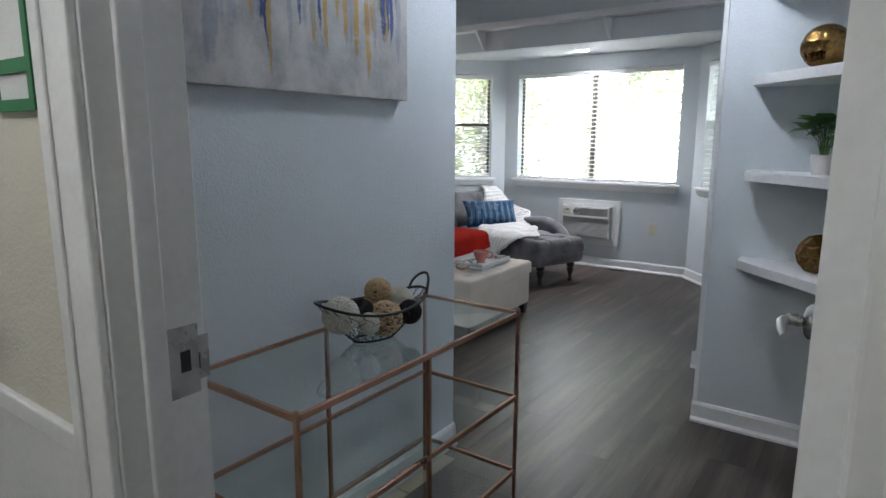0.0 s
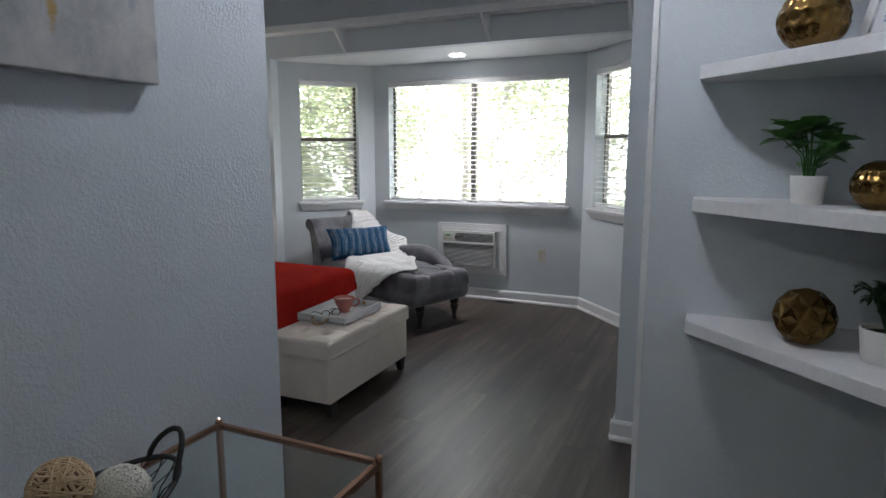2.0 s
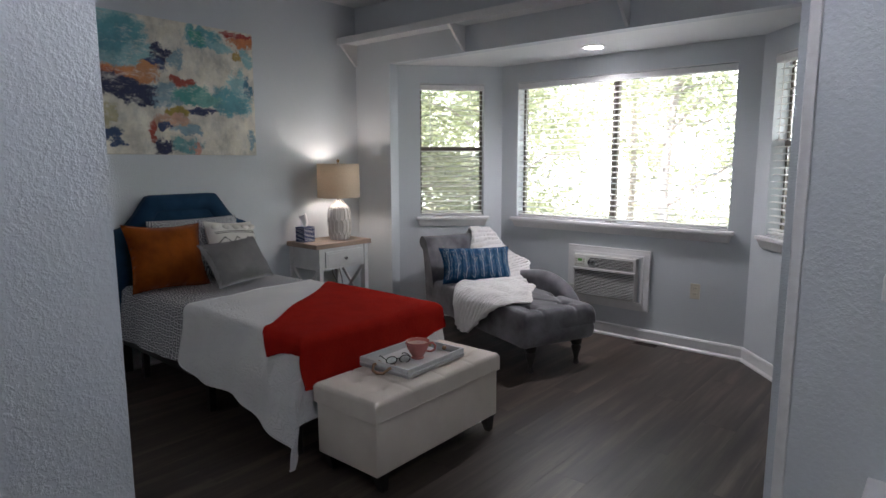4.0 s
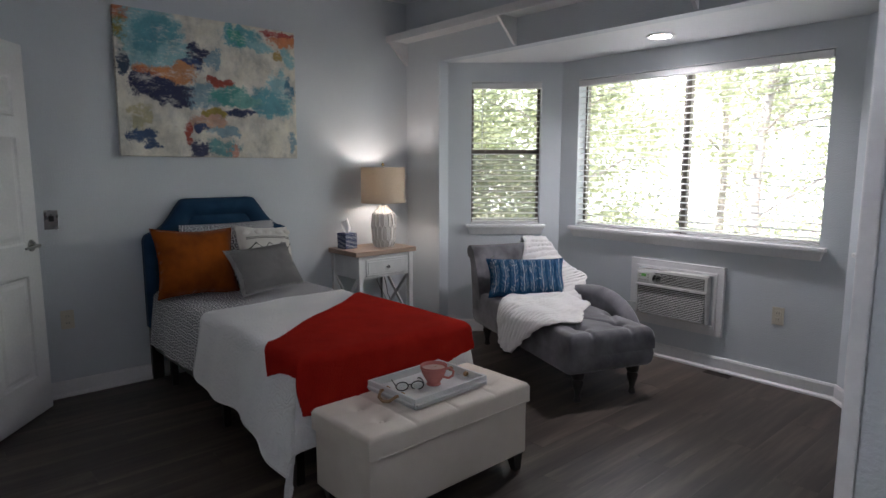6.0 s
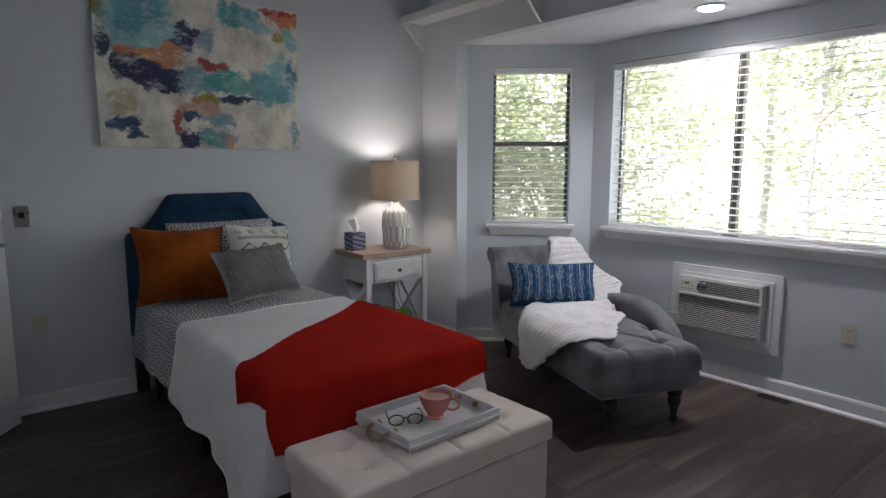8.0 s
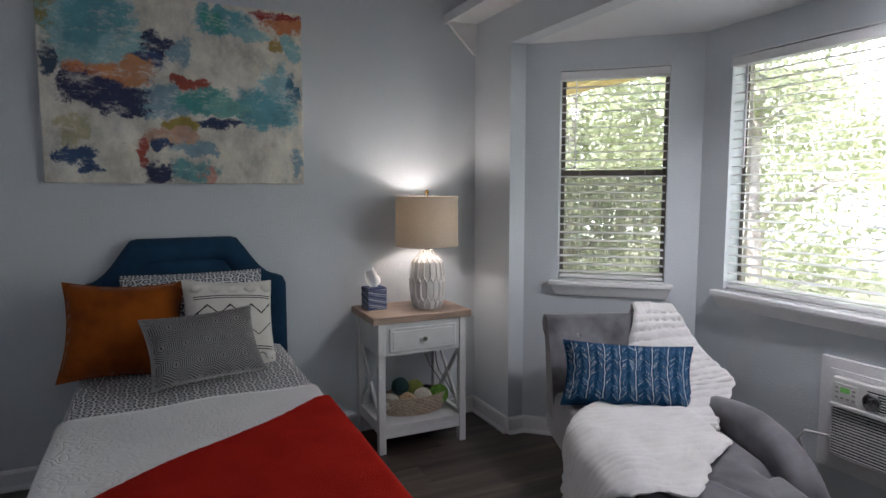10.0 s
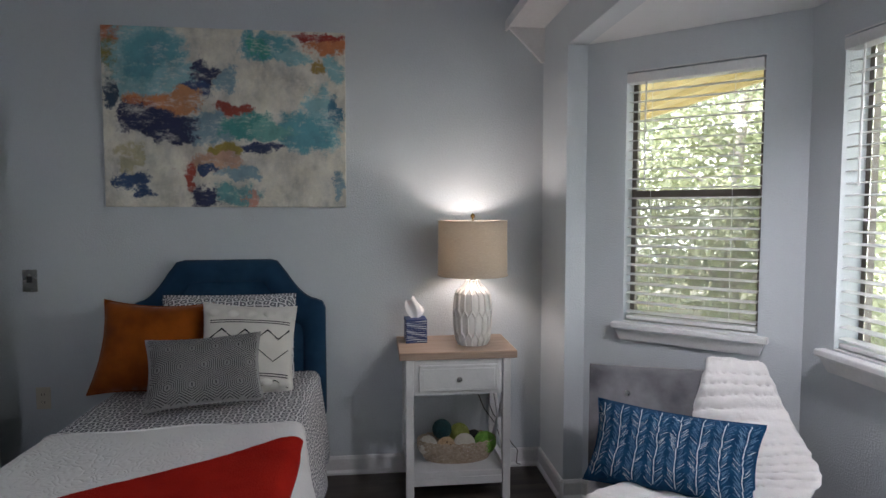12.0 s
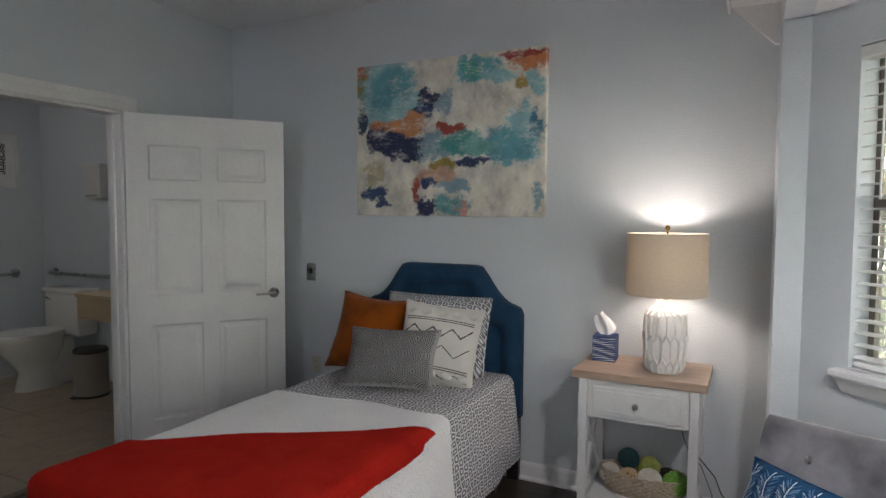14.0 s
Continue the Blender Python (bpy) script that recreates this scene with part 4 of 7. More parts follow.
def ribbon(b, pts, width, surface):
    """A flat thread 1.5 mm above a cushion's front; pts in metres on its face."""
    fine = []
    for p, q in zip(pts, pts[1:]):
        n = max(1, int(math.hypot(q[0] - p[0], q[1] - p[1]) / 0.015))
        fine += [(p[0] + (q[0] - p[0]) * i / n, p[1] + (q[1] - p[1]) * i / n) for i in range(n)]
    fine.append(pts[-1])
    prev = None
    for i, p in enumerate(fine):
        q, o = fine[min(i + 1, len(fine) - 1)], fine[max(i - 1, 0)]
        dx, dz = q[0] - o[0], q[1] - o[1]
        ln = math.hypot(dx, dz) or 1
        nx, nz = -dz / ln * width / 2, dx / ln * width / 2
        pair = []
        for sgn in (1, -1):
            v = surface((p[0] + nx * sgn, p[1] + nz * sgn))
            v.y -= 0.0045
            pair.append(b.verts.new(v))
        if prev:
            b.faces.new((prev[0], prev[1], pair[1], pair[0]))
        prev = pair
    return b


HEXW, HEXH = 0.100, 0.116


def hexes():
    """Concentric hexagons, point up, in offset rows; lines end at the cushion's rim."""
    out = []
    for row in range(-3, 4):
        for c in range(-4, 5):
            cx, cz = (c + 0.5 * (row % 2)) * HEXW, row * HEXH * 0.75
            for f in (1.0, 0.83, 0.66, 0.49, 0.32):
                run = []
                for k in range(6):
                    a0, a1 = math.radians(60 * k + 30), math.radians(60 * k + 90)
                    for i in range(5):
                        s = i / 4
                        x = cx + f * HEXW * 0.5774 * (math.cos(a0) * (1 - s) + math.cos(a1) * s)
                        z = cz + f * HEXH * 0.5 * (math.sin(a0) * (1 - s) + math.sin(a1) * s)
                        if abs(x) < 0.233 and abs(z) < 0.155:
                            run.append((x, z))
                        else:
                            if len(run) > 2:
                                out.append(run)
                            run = []
                if len(run) > 2:
                    out.append(run)
    return out


def hex_cores():
    return [[(x, z - 0.007), (x, z + 0.007)] for row in range(-2, 3) for c in range(-3, 4) for x, z in [((c + 0.5 * (row % 2)) * HEXW, row * HEXH * 0.75)] if abs(x) < 0.222 and abs(z) < 0.145]


def zigzags():
    z = [[(x, 0.125 + 0.010 * math.cos(x * 9)) for x in np.linspace(-0.19, 0.19, 10)], [(x, 0.114 + 0.010 * math.cos(x * 9)) for x in np.linspace(-0.19, 0.19, 10)]]
    for base, amp, n in ((0.062, 0.026, 7), (-0.040, 0.030, 5), (0.062, 0.020, 7)):
        z.append([(-0.19 + 0.38 * i / n, base + (amp if i % 2 else -amp)) for i in range(n + 1)])
    z += [[(-0.19, -0.125), (0.19, -0.130)], [(-0.19, -0.137), (0.19, -0.142)], [(-0.19 + 0.38 * i / 6, -0.172 + (0.014 if i % 2 else -0.014)) for i in range(7)][0:7]]
    return [[(float(x), float(y)) for x, y in ln] for ln in z]


def stems():
    """Rows of wavering stems, and broken feathery strokes slanting off them."""
    rnd = random.Random(4)
    out, marks, dim = [], [], []
    for i in range(8):
        x = -0.262 + i * 0.075
        z = -0.14
        while z < 0.135:
            ln = rnd.uniform(0.018, 0.034)
            out.append([(x + rnd.uniform(-0.003, 0.003), z), (x + rnd.uniform(-0.003, 0.003), min(0.14, z + ln))])
            z += ln + 0.002
        for side in (-1, 1):
            z = -0.145
            while z < 0.122:
                if rnd.random() < 0.9:
                    far, near = rnd.uniform(0.022, 0.036), rnd.uniform(0.003, 0.012)
                    stroke = [(x + side * near, z), (x + side * (near + far) / 2, z + 0.010), (x + side * far, z + rnd.uniform(0.016, 0.026))]
                    if abs(stroke[-1][0]) < 0.296:
                        (marks if rnd.random() < 0.20 else dim).append(stroke)
                z += rnd.uniform(0.0042, 0.0068)
    return out, marks, dim


def facing(x, y, z, back, turn, spin=0.0):
    """A cushion standing on its edge, its face towards +x (turn: degrees about the vertical), leaning back, spun in its own plane."""
    return pose(x, y, z) @ pose(0, 0, 0, 0, 0, 90 + turn) @ pose(0, 0, 0, -back, 0, 0) @ pose(0, 0, 0, 0, spin, 0)


pillow("sleeping_pillow", "white pillow in grey printed case against the headboard", facing(-4.51, 3.86, 0.815, 16, 0), 0.66, 0.44, 0.17, PRINTCASE, 1.0, 0.03)
pillow("velvet_pillow", "rust orange velvet square cushion leaning on the pillows", facing(-4.335, 3.550, 0.812, 22, 0, 3), 0.51, 0.45, 0.18, ORANGEVELVET, 2.0, 0.12)
boho = pillow("tufted_pillow", "off-white cushion with black zigzag stitching and tufts", facing(-4.285, 4.005, 0.805, 20, 15, 6), 0.43, 0.43, 0.16, WHITECLOTH, 3.0, 0.07, [("stitching", zigzags(), INKCLOTH, 0.0045)])
for cz, n in ((0.165, 5), (-0.165, 5)):
    for i in range(n):
        x = -0.17 + 0.34 * i / (n - 1)
        b = bmesh.new()
        bmesh.ops.create_icosphere(b, subdivisions=2, radius=1)
        for v in b.verts:
            d = 1 + 0.25 * noise.noise(v.co * 3 + Vector((i, cz, 0)))
            v.co = Vector((v.co.x * 0.030 * d, v.co.y * 0.016 * d, v.co.z * 0.020 * d))
        p0 = pillow_point(0.43, 0.43, 0.16, x / 0.215, cz / 0.215, -1, 0.05, 3.0)
        part("tuft", b, WHITECLOTH, boho, "", 60, Matrix.Translation(p0))
pillow("lumbar_pillow", "grey lumbar cushion with stitched concentric hexagons", facing(-4.030, 3.872, 0.775, 34, 12, -1), 0.475, 0.315, 0.14, GREYCLOTH, 4.0, 0.085, [("hexagon_stitching", hexes(), GREYTHREAD, 0.0030), ("hexagon_core", hex_cores(), INKCLOTH, 0.006)])

# ---- ottoman bench ----
OT = thing("storage_ottoman", "cream linen storage ottoman with tufted lid at bed foot", "ottoman", pose(-2.392, 3.835, 0, 0, 0, 0.6) @ Matrix.Diagonal((0.90, 1, 1, 1)))
part("body", box(-0.219, 0.219, -0.443, 0.443, 0.085, 0.332, bev=0.006, seg=3), CREAMLINEN, OT, "", 40)


def lid_fn(u, v):
    x, y = -math.cos(math.pi * u), -math.cos(math.pi * v)
    e = min(1.0, (1 - abs(x)) * 0.225 / 0.020)
    g = min(1.0, (1 - abs(y)) * 0.45 / 0.020)
    e = math.sqrt(max(0.0, 1 - (1 - e) ** 2)) * math.sqrt(max(0.0, 1 - (1 - g) ** 2))
    z = 0.020 * e + 0.012 * (1 - x * x) * (1 - y * y) + 0.044
    tx, ty = x * 0.230, y * 0.454
    for by in (-0.30, -0.10, 0.10, 0.30):
        for bx in (-0.085, 0.085):
            d = math.hypot(tx - bx, ty - by)
            z -= 0.020 * math.exp(-(d / 0.042) ** 2) + 0.010 * math.exp(-(d / 0.020) ** 2)
    for by in (-0.225, 0.0, 0.225):
        z -= 0.007 * math.exp(-((ty - by) / 0.008) ** 2) * e
    for bx in (-0.085, 0.085):
        z -= 0.003 * math.exp(-((tx - bx) / 0.012) ** 2) * e
    return Vector((tx, ty, 0.36 + z))


b = sheet(lid_fn, 84, 160)
low = {}
for e in [e for e in b.edges if e.is_boundary]:
    for v in e.verts:
        if v not in low:
            low[v] = b.verts.new((v.co.x, v.co.y, 0.334))
    b.faces.new((e.verts[0], e.verts[1], low[e.verts[1]], low[e.verts[0]]))
lid = part("lid", b, CREAMLINEN, OT, "padded lid with button tufts", 50)
part("lid_welt", tube([(-0.229, -0.453, 0.336), (0.229, -0.453, 0.336), (0.229, 0.453, 0.336), (-0.229, 0.453, 0.336)], 0.004, 6, True), CREAMLINEN, OT)
for by in (-0.30, -0.10, 0.10, 0.30):
    for bx in (-0.085, 0.085):
        part("button", lathe([(0.001, -0.004), (0.010, -0.003), (0.010, 0.002), (0.004, 0.005)], 10, None, (bx, by, 0.4065)), CREAMLINEN, lid, "", 40)
for sx in (-1, 1):
    for sy in (-1, 1):
        b = bmesh.new()
        box(0, 0.062, 0, 0.062, 0, 0.086, b)
        for v in b.verts:
            if v.co.z < 0.01:
                v.co.x, v.co.y = v.co.x * 0.55 + 0.022, v.co.y * 0.55 + 0.022
        part("leg", b, BLACKWOOD, OT, "", False, pose(sx * 0.152 - (0.062 if sx < 0 else 0) + (0.0 if sx > 0 else 0.0), sy * 0.365 - (0.062 if sy < 0 else 0), 0))

# tray, cup and glasses
TR = thing("serving_tray", "white wooden tray with beaded sides and rope handles", "tray", pose(-2.432, 3.877, 0.434, 0, 0, 2))
tw, tl = 0.160, 0.215
part("base", box(-tw, tw, -tl, tl, 0, 0.010, bev=0.002), WHITEWOOD, TR)
for x in (-tw, tw - 0.012):
    part("side", box(x, x + 0.012, -tl, tl, 0.010, 0.045, bev=0.002), WHITEWOOD, TR)
for y in (-tl, tl - 0.012):
    part("end", box(-tw + 0.012, tw - 0.012, y, y + 0.012, 0.010, 0.045, bev=0.002), WHITEWOOD, TR)
bead = None
for i in range(34):
    o = None
    if bead is None:
        bb = bmesh.new()
        bmesh.ops.create_icosphere(bb, subdivisions=1, radius=0.0078)
        bead = o = part("bead", bb, WHITEWOOD, TR, "", 60)
    else:
        o = bead.copy()
        scene.collection.objects.link(o)
    o.location = (tw + 0.003, -tl + 0.012 + i * (2 * tl - 0.024) / 33, 0.018)
for i in range(24):
    o = bead.copy()
    scene.collection.objects.link(o)
    o.location = (-tw + 0.012 + i * (2 * tw - 0.024) / 23, -tl - 0.003, 0.018)
for s_ in (-1, 1):
    part("handle", tube([(-0.05, s_ * (tl - 0.02), 0.030), (-0.05, s_ * (tl + 0.012), 0.030), (-0.035, s_ * (tl + 0.035), 0.012), (0, s_ * (tl + 0.042), 0.006), (0.035, s_ * (tl + 0.035), 0.012), (0.05, s_ * (tl + 0.012), 0.030), (0.05, s_ * (tl - 0.02), 0.030)], 0.007, 8), ROPE, TR, "knotted jute rope handle", 60)
    for x in (-0.05, 0.05):
        part("knot", lathe([(0.002, -0.012), (0.011, -0.006), (0.012, 0.004), (0.003, 0.012)], 10, None, (x, s_ * (tl - 0.025), 0.030)), ROPE, TR, "", 60)
CUP = thing("tea_cup", "coral pink ceramic cup filled with a milky drink", "cup", pose(-2.425, 3.905, 0.443, 0, 0, 40))
part("bowl", lathe([(0.030, 0), (0.033, 0.004), (0.026, 0.010), (0.040, 0.030), (0.054, 0.058), (0.060, 0.088), (0.0615, 0.090), (0.057, 0.088), (0.051, 0.060), (0.036, 0.033), (0.004, 0.022)], 32), PINKCUP, CUP, "", 60)
part("drink", lathe([(0.001, 0.0745), (0.0535, 0.0745), (0.0535, 0.0755), (0.001, 0.076)], 28), COCOA, CUP)
part("handle", tube([(0.052, 0, 0.074), (0.075, 0, 0.080), (0.090, 0, 0.066), (0.086, 0, 0.045), (0.068, 0, 0.034), (0.044, 0, 0.037)], 0.0055, 8), PINKCUP, CUP, "", 60)
rimb = None
for k in range(26):
    if rimb is None:
        bb = bmesh.new()
        bmesh.ops.create_icosphere(bb, subdivisions=1, radius=0.003)
        rimb = o = part("rim_dot", bb, PINKCUP, CUP, "", 60)
    else:
        o = rimb.copy()
        scene.collection.objects.link(o)
    o.location = (0.0600 * math.cos(k * math.tau / 26), 0.0600 * math.sin(k * math.tau / 26), 0.079)
EG = thing("eyeglasses", "dark tortoiseshell eyeglasses lying folded open on the tray", "eyeglasses", pose(-2.435, 3.775, 0.447, 0, 0, 62))
for s_ in (-1, 1):
    ring = [(s_ * 0.034 + 0.028 * math.cos(a) * (1.0 if abs(math.cos(a)) < 0.8 else 0.97), -0.002, 0.019 + 0.019 * math.sin(a)) for a in (math.tau * k / 20 for k in range(20))]
    rim = part("rim", tube(ring, 0.0026, 6, True), BLACKWIRE, EG, "", 60)
    part("lens", lathe([(0.001, 0), (0.026, 0), (0.026, 0.0012), (0.001, 0.0012)], 20, None, (0, 0, 0)), SHELFGLASS, EG, "", False, pose(s_ * 0.034, -0.002, 0.019, 90, 0, 0) @ Matrix.Diagonal((1, 0.68, 1, 1)))
    part("temple", tube([(s_ * 0.063, 0, 0.026), (s_ * 0.066, 0.05, 0.024), (s_ * 0.064, 0.10, 0.016), (s_ * 0.060, 0.128, 0.003)], 0.0025, 6), BLACKWIRE, EG, "", 60)
part("bridge", tube([(-0.007, -0.002, 0.024), (0, -0.004, 0.027), (0.007, -0.002, 0.024)], 0.0024, 6), BLACKWIRE, EG, "", 60)


def napkin_fn(u, v):
    return Vector(((u - 0.5) * 0.10, (v - 0.5) * 0.12, 0.003 + 0.0025 * abs(math.sin(u * 22)) + 0.002 * noise.noise((u * 6, v * 6, 1))))


solid("napkin", sheet(napkin_fn, 40, 12, 0.002), WHITECLOTH, "off-white ribbed napkin lying flat on the tray", "napkin", pose(-2.375, 3.745, 0.4465, 0, 0, 8), 60)

# ---- nightstand ----
NS = thing("nightstand", "white nightstand with washed oak top, drawer and crossed sides", "nightstand", pose(-4.492, 5.012, 0))
D2, W2 = 0.185, 0.243
part("top", box(-0.190, 0.215, -0.294, 0.294, 0.727, 0.765, bev=0.004), OAK, NS, "washed oak top board")
for sx in (-1, 1):
    for sy in (-1, 1):
        part("leg", box(sx * D2 - 0.02, sx * D2 + 0.02, sy * W2 - 0.02, sy * W2 + 0.02, 0, 0.727, bev=0.003), WHITEWOOD, NS)
part("apron", box(D2 - 0.016, D2 + 0.010, -W2 + 0.02, W2 - 0.02, 0.545, 0.727, bev=0.002), WHITEWOOD, NS)
part("back_apron", box(-D2 - 0.010, -D2 + 0.012, -W2 + 0.02, W2 - 0.02, 0.545, 0.727), WHITEWOOD, NS)
for sy in (-1, 1):
    part("side_panel", box(-D2 + 0.02, D2 - 0.02, sy * W2 - 0.010, sy * W2 + 0.010, 0.545, 0.727), WHITEWOOD, NS)
    for q in (-1, 1):
        zz0, zz1 = (0.175, 0.545) if q > 0 else (0.545, 0.175)
        b = bmesh.new()
        d = Vector((2 * D2 - 0.04, 0, zz1 - zz0)).normalized()
        nrm = Vector((-d.z, 0, d.x)) * 0.013
        for yy in (-0.007, 0.007):
            pts = [Vector((-D2 + 0.02, sy * W2 + yy + q * 0.001, zz0)) - nrm, Vector((D2 - 0.02, sy * W2 + yy + q * 0.001, zz1)) - nrm, Vector((D2 - 0.02, sy * W2 + yy + q * 0.001, zz1)) + nrm, Vector((-D2 + 0.02, sy * W2 + yy + q * 0.001, zz0)) + nrm]
            vs = [b.verts.new(p) for p in pts]
            b.faces.new(vs)
        b.verts.ensure_lookup_table()
        for i in range(4):
            b.faces.new((b.verts[i], b.verts[(i + 1) % 4], b.verts[4 + (i + 1) % 4], b.verts[4 + i]))
        part("cross_brace", b, WHITEWOOD, NS)
    part("side_rail", box(-D2 + 0.02, D2 - 0.02, sy * W2 - 0.012, sy * W2 + 0.012, 0.105, 0.17), WHITEWOOD, NS)
part("lower_shelf", box(-D2 - 0.01, D2 + 0.012, -W2 + 0.02, W2 - 0.02, 0.125, 0.155, bev=0.003), WHITEWOOD, NS)
part("front_rail", box(D2 - 0.012, D2 + 0.014, -W2 + 0.02, W2 - 0.02, 0.085, 0.125, bev=0.002), WHITEWOOD, NS)
dr = part("drawer", box(D2 + 0.010, D2 + 0.022, -0.198, 0.198, 0.565, 0.698, bev=0.005), WHITEWOOD, NS, "white drawer front with bevelled edge")
part("drawer_field", box(D2 + 0.022, D2 + 0.026, -0.181, 0.181, 0.582, 0.681, bev=0.003), WHITEWOOD, dr)
part("knob", lathe([(0.006, 0), (0.006, 0.010), (0.013, 0.016), (0.014, 0.022), (0.009, 0.028), (0.001, 0.030)], 16), CHROME, dr, "round nickel knob", 50, pose(D2 + 0.026, 0, 0.630, 0, 90, 0))

# table lamp
LP = thing("table_lamp", "white faceted ceramic table lamp with tan linen shade, lit", "lamp", pose(-4.455, 5.107, 0.765))
b = bmesh.new()
rows_, cols_ = 72, 192
prof_ = lambda z: 0.098 * (0.80 + 0.20 * math.sin(math.pi * min(1, max(0, (z + 0.02) / 0.34)))) * (1 - 0.55 * smooth01(0.26, 0.335, z)) * (0.90 + 0.10 * smooth01(0, 0.03, z))


def lamp_r(a, z):
    """Carved petals: offset rows of long hexagons with raised ridges between them."""
    r = prof_(z)
    u, v = a / math.tau * 16, z / 0.112
    best = 9.0
    second = 9.0
    for row in range(int(math.floor(v)) - 1, int(math.floor(v)) + 3):
        off = 0.5 * (row % 2)
        base = round(u - off)
        for cc in (base - 1, base, base + 1):
            d = math.hypot((u - off - cc) * 1.0, (v - row) * 0.95)
            if d < best:
                best, second = d, best
            elif d < second:
                second = d
    ridge = 1 - smooth01(0.0, 0.11, second - best)
    return r + 0.0105 * ridge - 0.005


rings = []
for i in range(rows_ + 1):
    z = 0.335 * i / rows_
    rings.append([b.verts.new((lamp_r(math.tau * k / cols_, z) * math.cos(math.tau * k / cols_), lamp_r(math.tau * k / cols_, z) * math.sin(math.tau * k / cols_), z)) for k in range(cols_)])
for p, q in zip(rings, rings[1:]):
    for k in range(cols_):
        b.faces.new((p[k], p[(k + 1) % cols_], q[(k + 1) % cols_], q[k]))
b.faces.new(rings[0][::-1])
b.faces.new(rings[-1])
part("base", b, CERAMIC, LP, "white ceramic body with carved petal relief", 60)
part("neck", lathe([(0.016, 0.335), (0.016, 0.40), (0.012, 0.41), (0.012, 0.44)], 16), CHROME, LP)
part("bulb", lathe([(0.013, 0.44), (0.018, 0.46), (0.030, 0.49), (0.029, 0.515), (0.016, 0.535), (0.002, 0.54)], 16), glow("lit_bulb", (1.0, 0.86, 0.68), 8.0), LP, "lit bulb", 50).visible_shadow = False
b = bmesh.new()
for r, z0, z1 in ((0.180, 0.360, 0.642), (0.1785, 0.360, 0.642)):
    lo = [b.verts.new((r * math.cos(math.tau * k / 48), r * math.sin(math.tau * k / 48), z0)) for k in range(48)]
    hi = [b.verts.new((r * 0.985 * math.cos(math.tau * k / 48), r * 0.985 * math.sin(math.tau * k / 48), z1)) for k in range(48)]
    for k in range(48):
        b.faces.new((lo[k], lo[(k + 1) % 48], hi[(k + 1) % 48], hi[k]))
b.verts.ensure_lookup_table()
for base in (0, 48):
    for k in range(48):
        b.faces.new((b.verts[base + k], b.verts[base + (k + 1) % 48], b.verts[96 + base + (k + 1) % 48], b.verts[96 + base + k]))
sh = part("shade", b, SHADE, LP, "tan linen drum shade", 40)
for z, r in ((0.3615, 0.1807), (0.6405, 0.178)):
    part("trim_ring", tube([(r * math.cos(math.tau * k / 40), r * math.sin(math.tau * k / 40), z) for k in range(40)], 0.0028, 6, True), SHADE, sh)
for k in range(3):
    a = math.tau * k / 3 + 0.4
    part("spoke", tube([(0, 0, 0.628), (0.176 * math.cos(a), 0.176 * math.sin(a), 0.634)], 0.0022, 6), GOLD, sh)
part("finial", lathe([(0.004, 0.628), (0.004, 0.655), (0.010, 0.660), (0.012, 0.668), (0.008, 0.677), (0.001, 0.680)], 14), GOLD, LP, "brass finial", 50)
tagged(link("lamp_cord", tube([(-4.63, 5.20, 0.62), (-4.60, 5.19, 0.52), (-4.62, 5.23, 0.46), (-4.58, 5.22, 0.40), (-4.61, 5.25, 0.33), (-4.66, 5.33, 0.22), (-4.64, 5.36, 0.15), (-4.655, 5.40, 0.10), (-4.60, 5.38, 0.05), (-4.665, 5.42, 0.012)], 0.003, 6), BLACKWIRE, None, 60), "black lamp cord hanging behind the nightstand", "cord")
tagged(link("lamp_cord", tube([(-4.64, 5.14, 0.60), (-4.62, 5.15, 0.50), (-4.65, 5.17, 0.44), (-4.63, 5.20, 0.36), (-4.650, 5.27, 0.26), (-4.665, 5.32, 0.12), (-4.665, 5.30, 0.012)], 0.0025, 6), BLACKWIRE, None, 60), "black lamp cord hanging behind the nightstand", "cord")

# tissue box
TB = thing("tissue_box", "navy striped cube tissue box with white tissue pulled up", "tissue box", pose(-4.55, 4.815, 0.765, 0, 0, 3))
part("carton", box(-0.056, 0.056, -0.056, 0.056, 0, 0.125, bev=0.002), BOXBLUE, TB)
random.seed(5)
for k in range(12):
    z = 0.008 + k * 0.0098
    for face in range(2):
        b = bmesh.new()
        prev = None
        for i in range(13):
            s = -0.054 + 0.108 * i / 12
            zz = z + 0.0010 * math.sin(s * 70 + k * 2.1) + 0.0012 * math.sin(s * 21 + k)
            h = 0.0011 + 0.0009 * math.sin(s * 40 + k * 1.7)
            p = [(0.0567, s, zz - h), (0.0567, s, zz + h)] if face == 0 else [(s, -0.0567, zz - h), (s, -0.0567, zz + h)]
            cur = [b.verts.new(q) for q in p]
            if prev:
                b.faces.new((prev[0], cur[0], cur[1], prev[1]))
            prev = cur
        part("stripe", b, PALETHREAD, TB)


def tissue_fn(u, v):
    """A tissue pulled up through the slot: a pinched foot, a fuller folded head leaning over."""
    a = (u - 0.5) * 2
    w = 0.018 + 0.034 * math.sin(math.pi * min(1, v * 0.85)) ** 0.8
    fold = 0.020 * math.sin(a * 4.2 + v * 1.5) * (0.25 + v) + 0.008 * math.sin(a * 9 + v * 4) * v
    return Vector((fold + 0.012 * v * v, a * w - 0.030 * v * v + 0.012 * v, 0.123 + 0.112 * v * (1 - 0.22 * a * a) + 0.012 * math.sin(a * 5 + 1) * v))


part("tissue", sheet(tissue_fn, 28, 18, 0.0012), TISSUE, TB, "crumpled white tissue", 70)


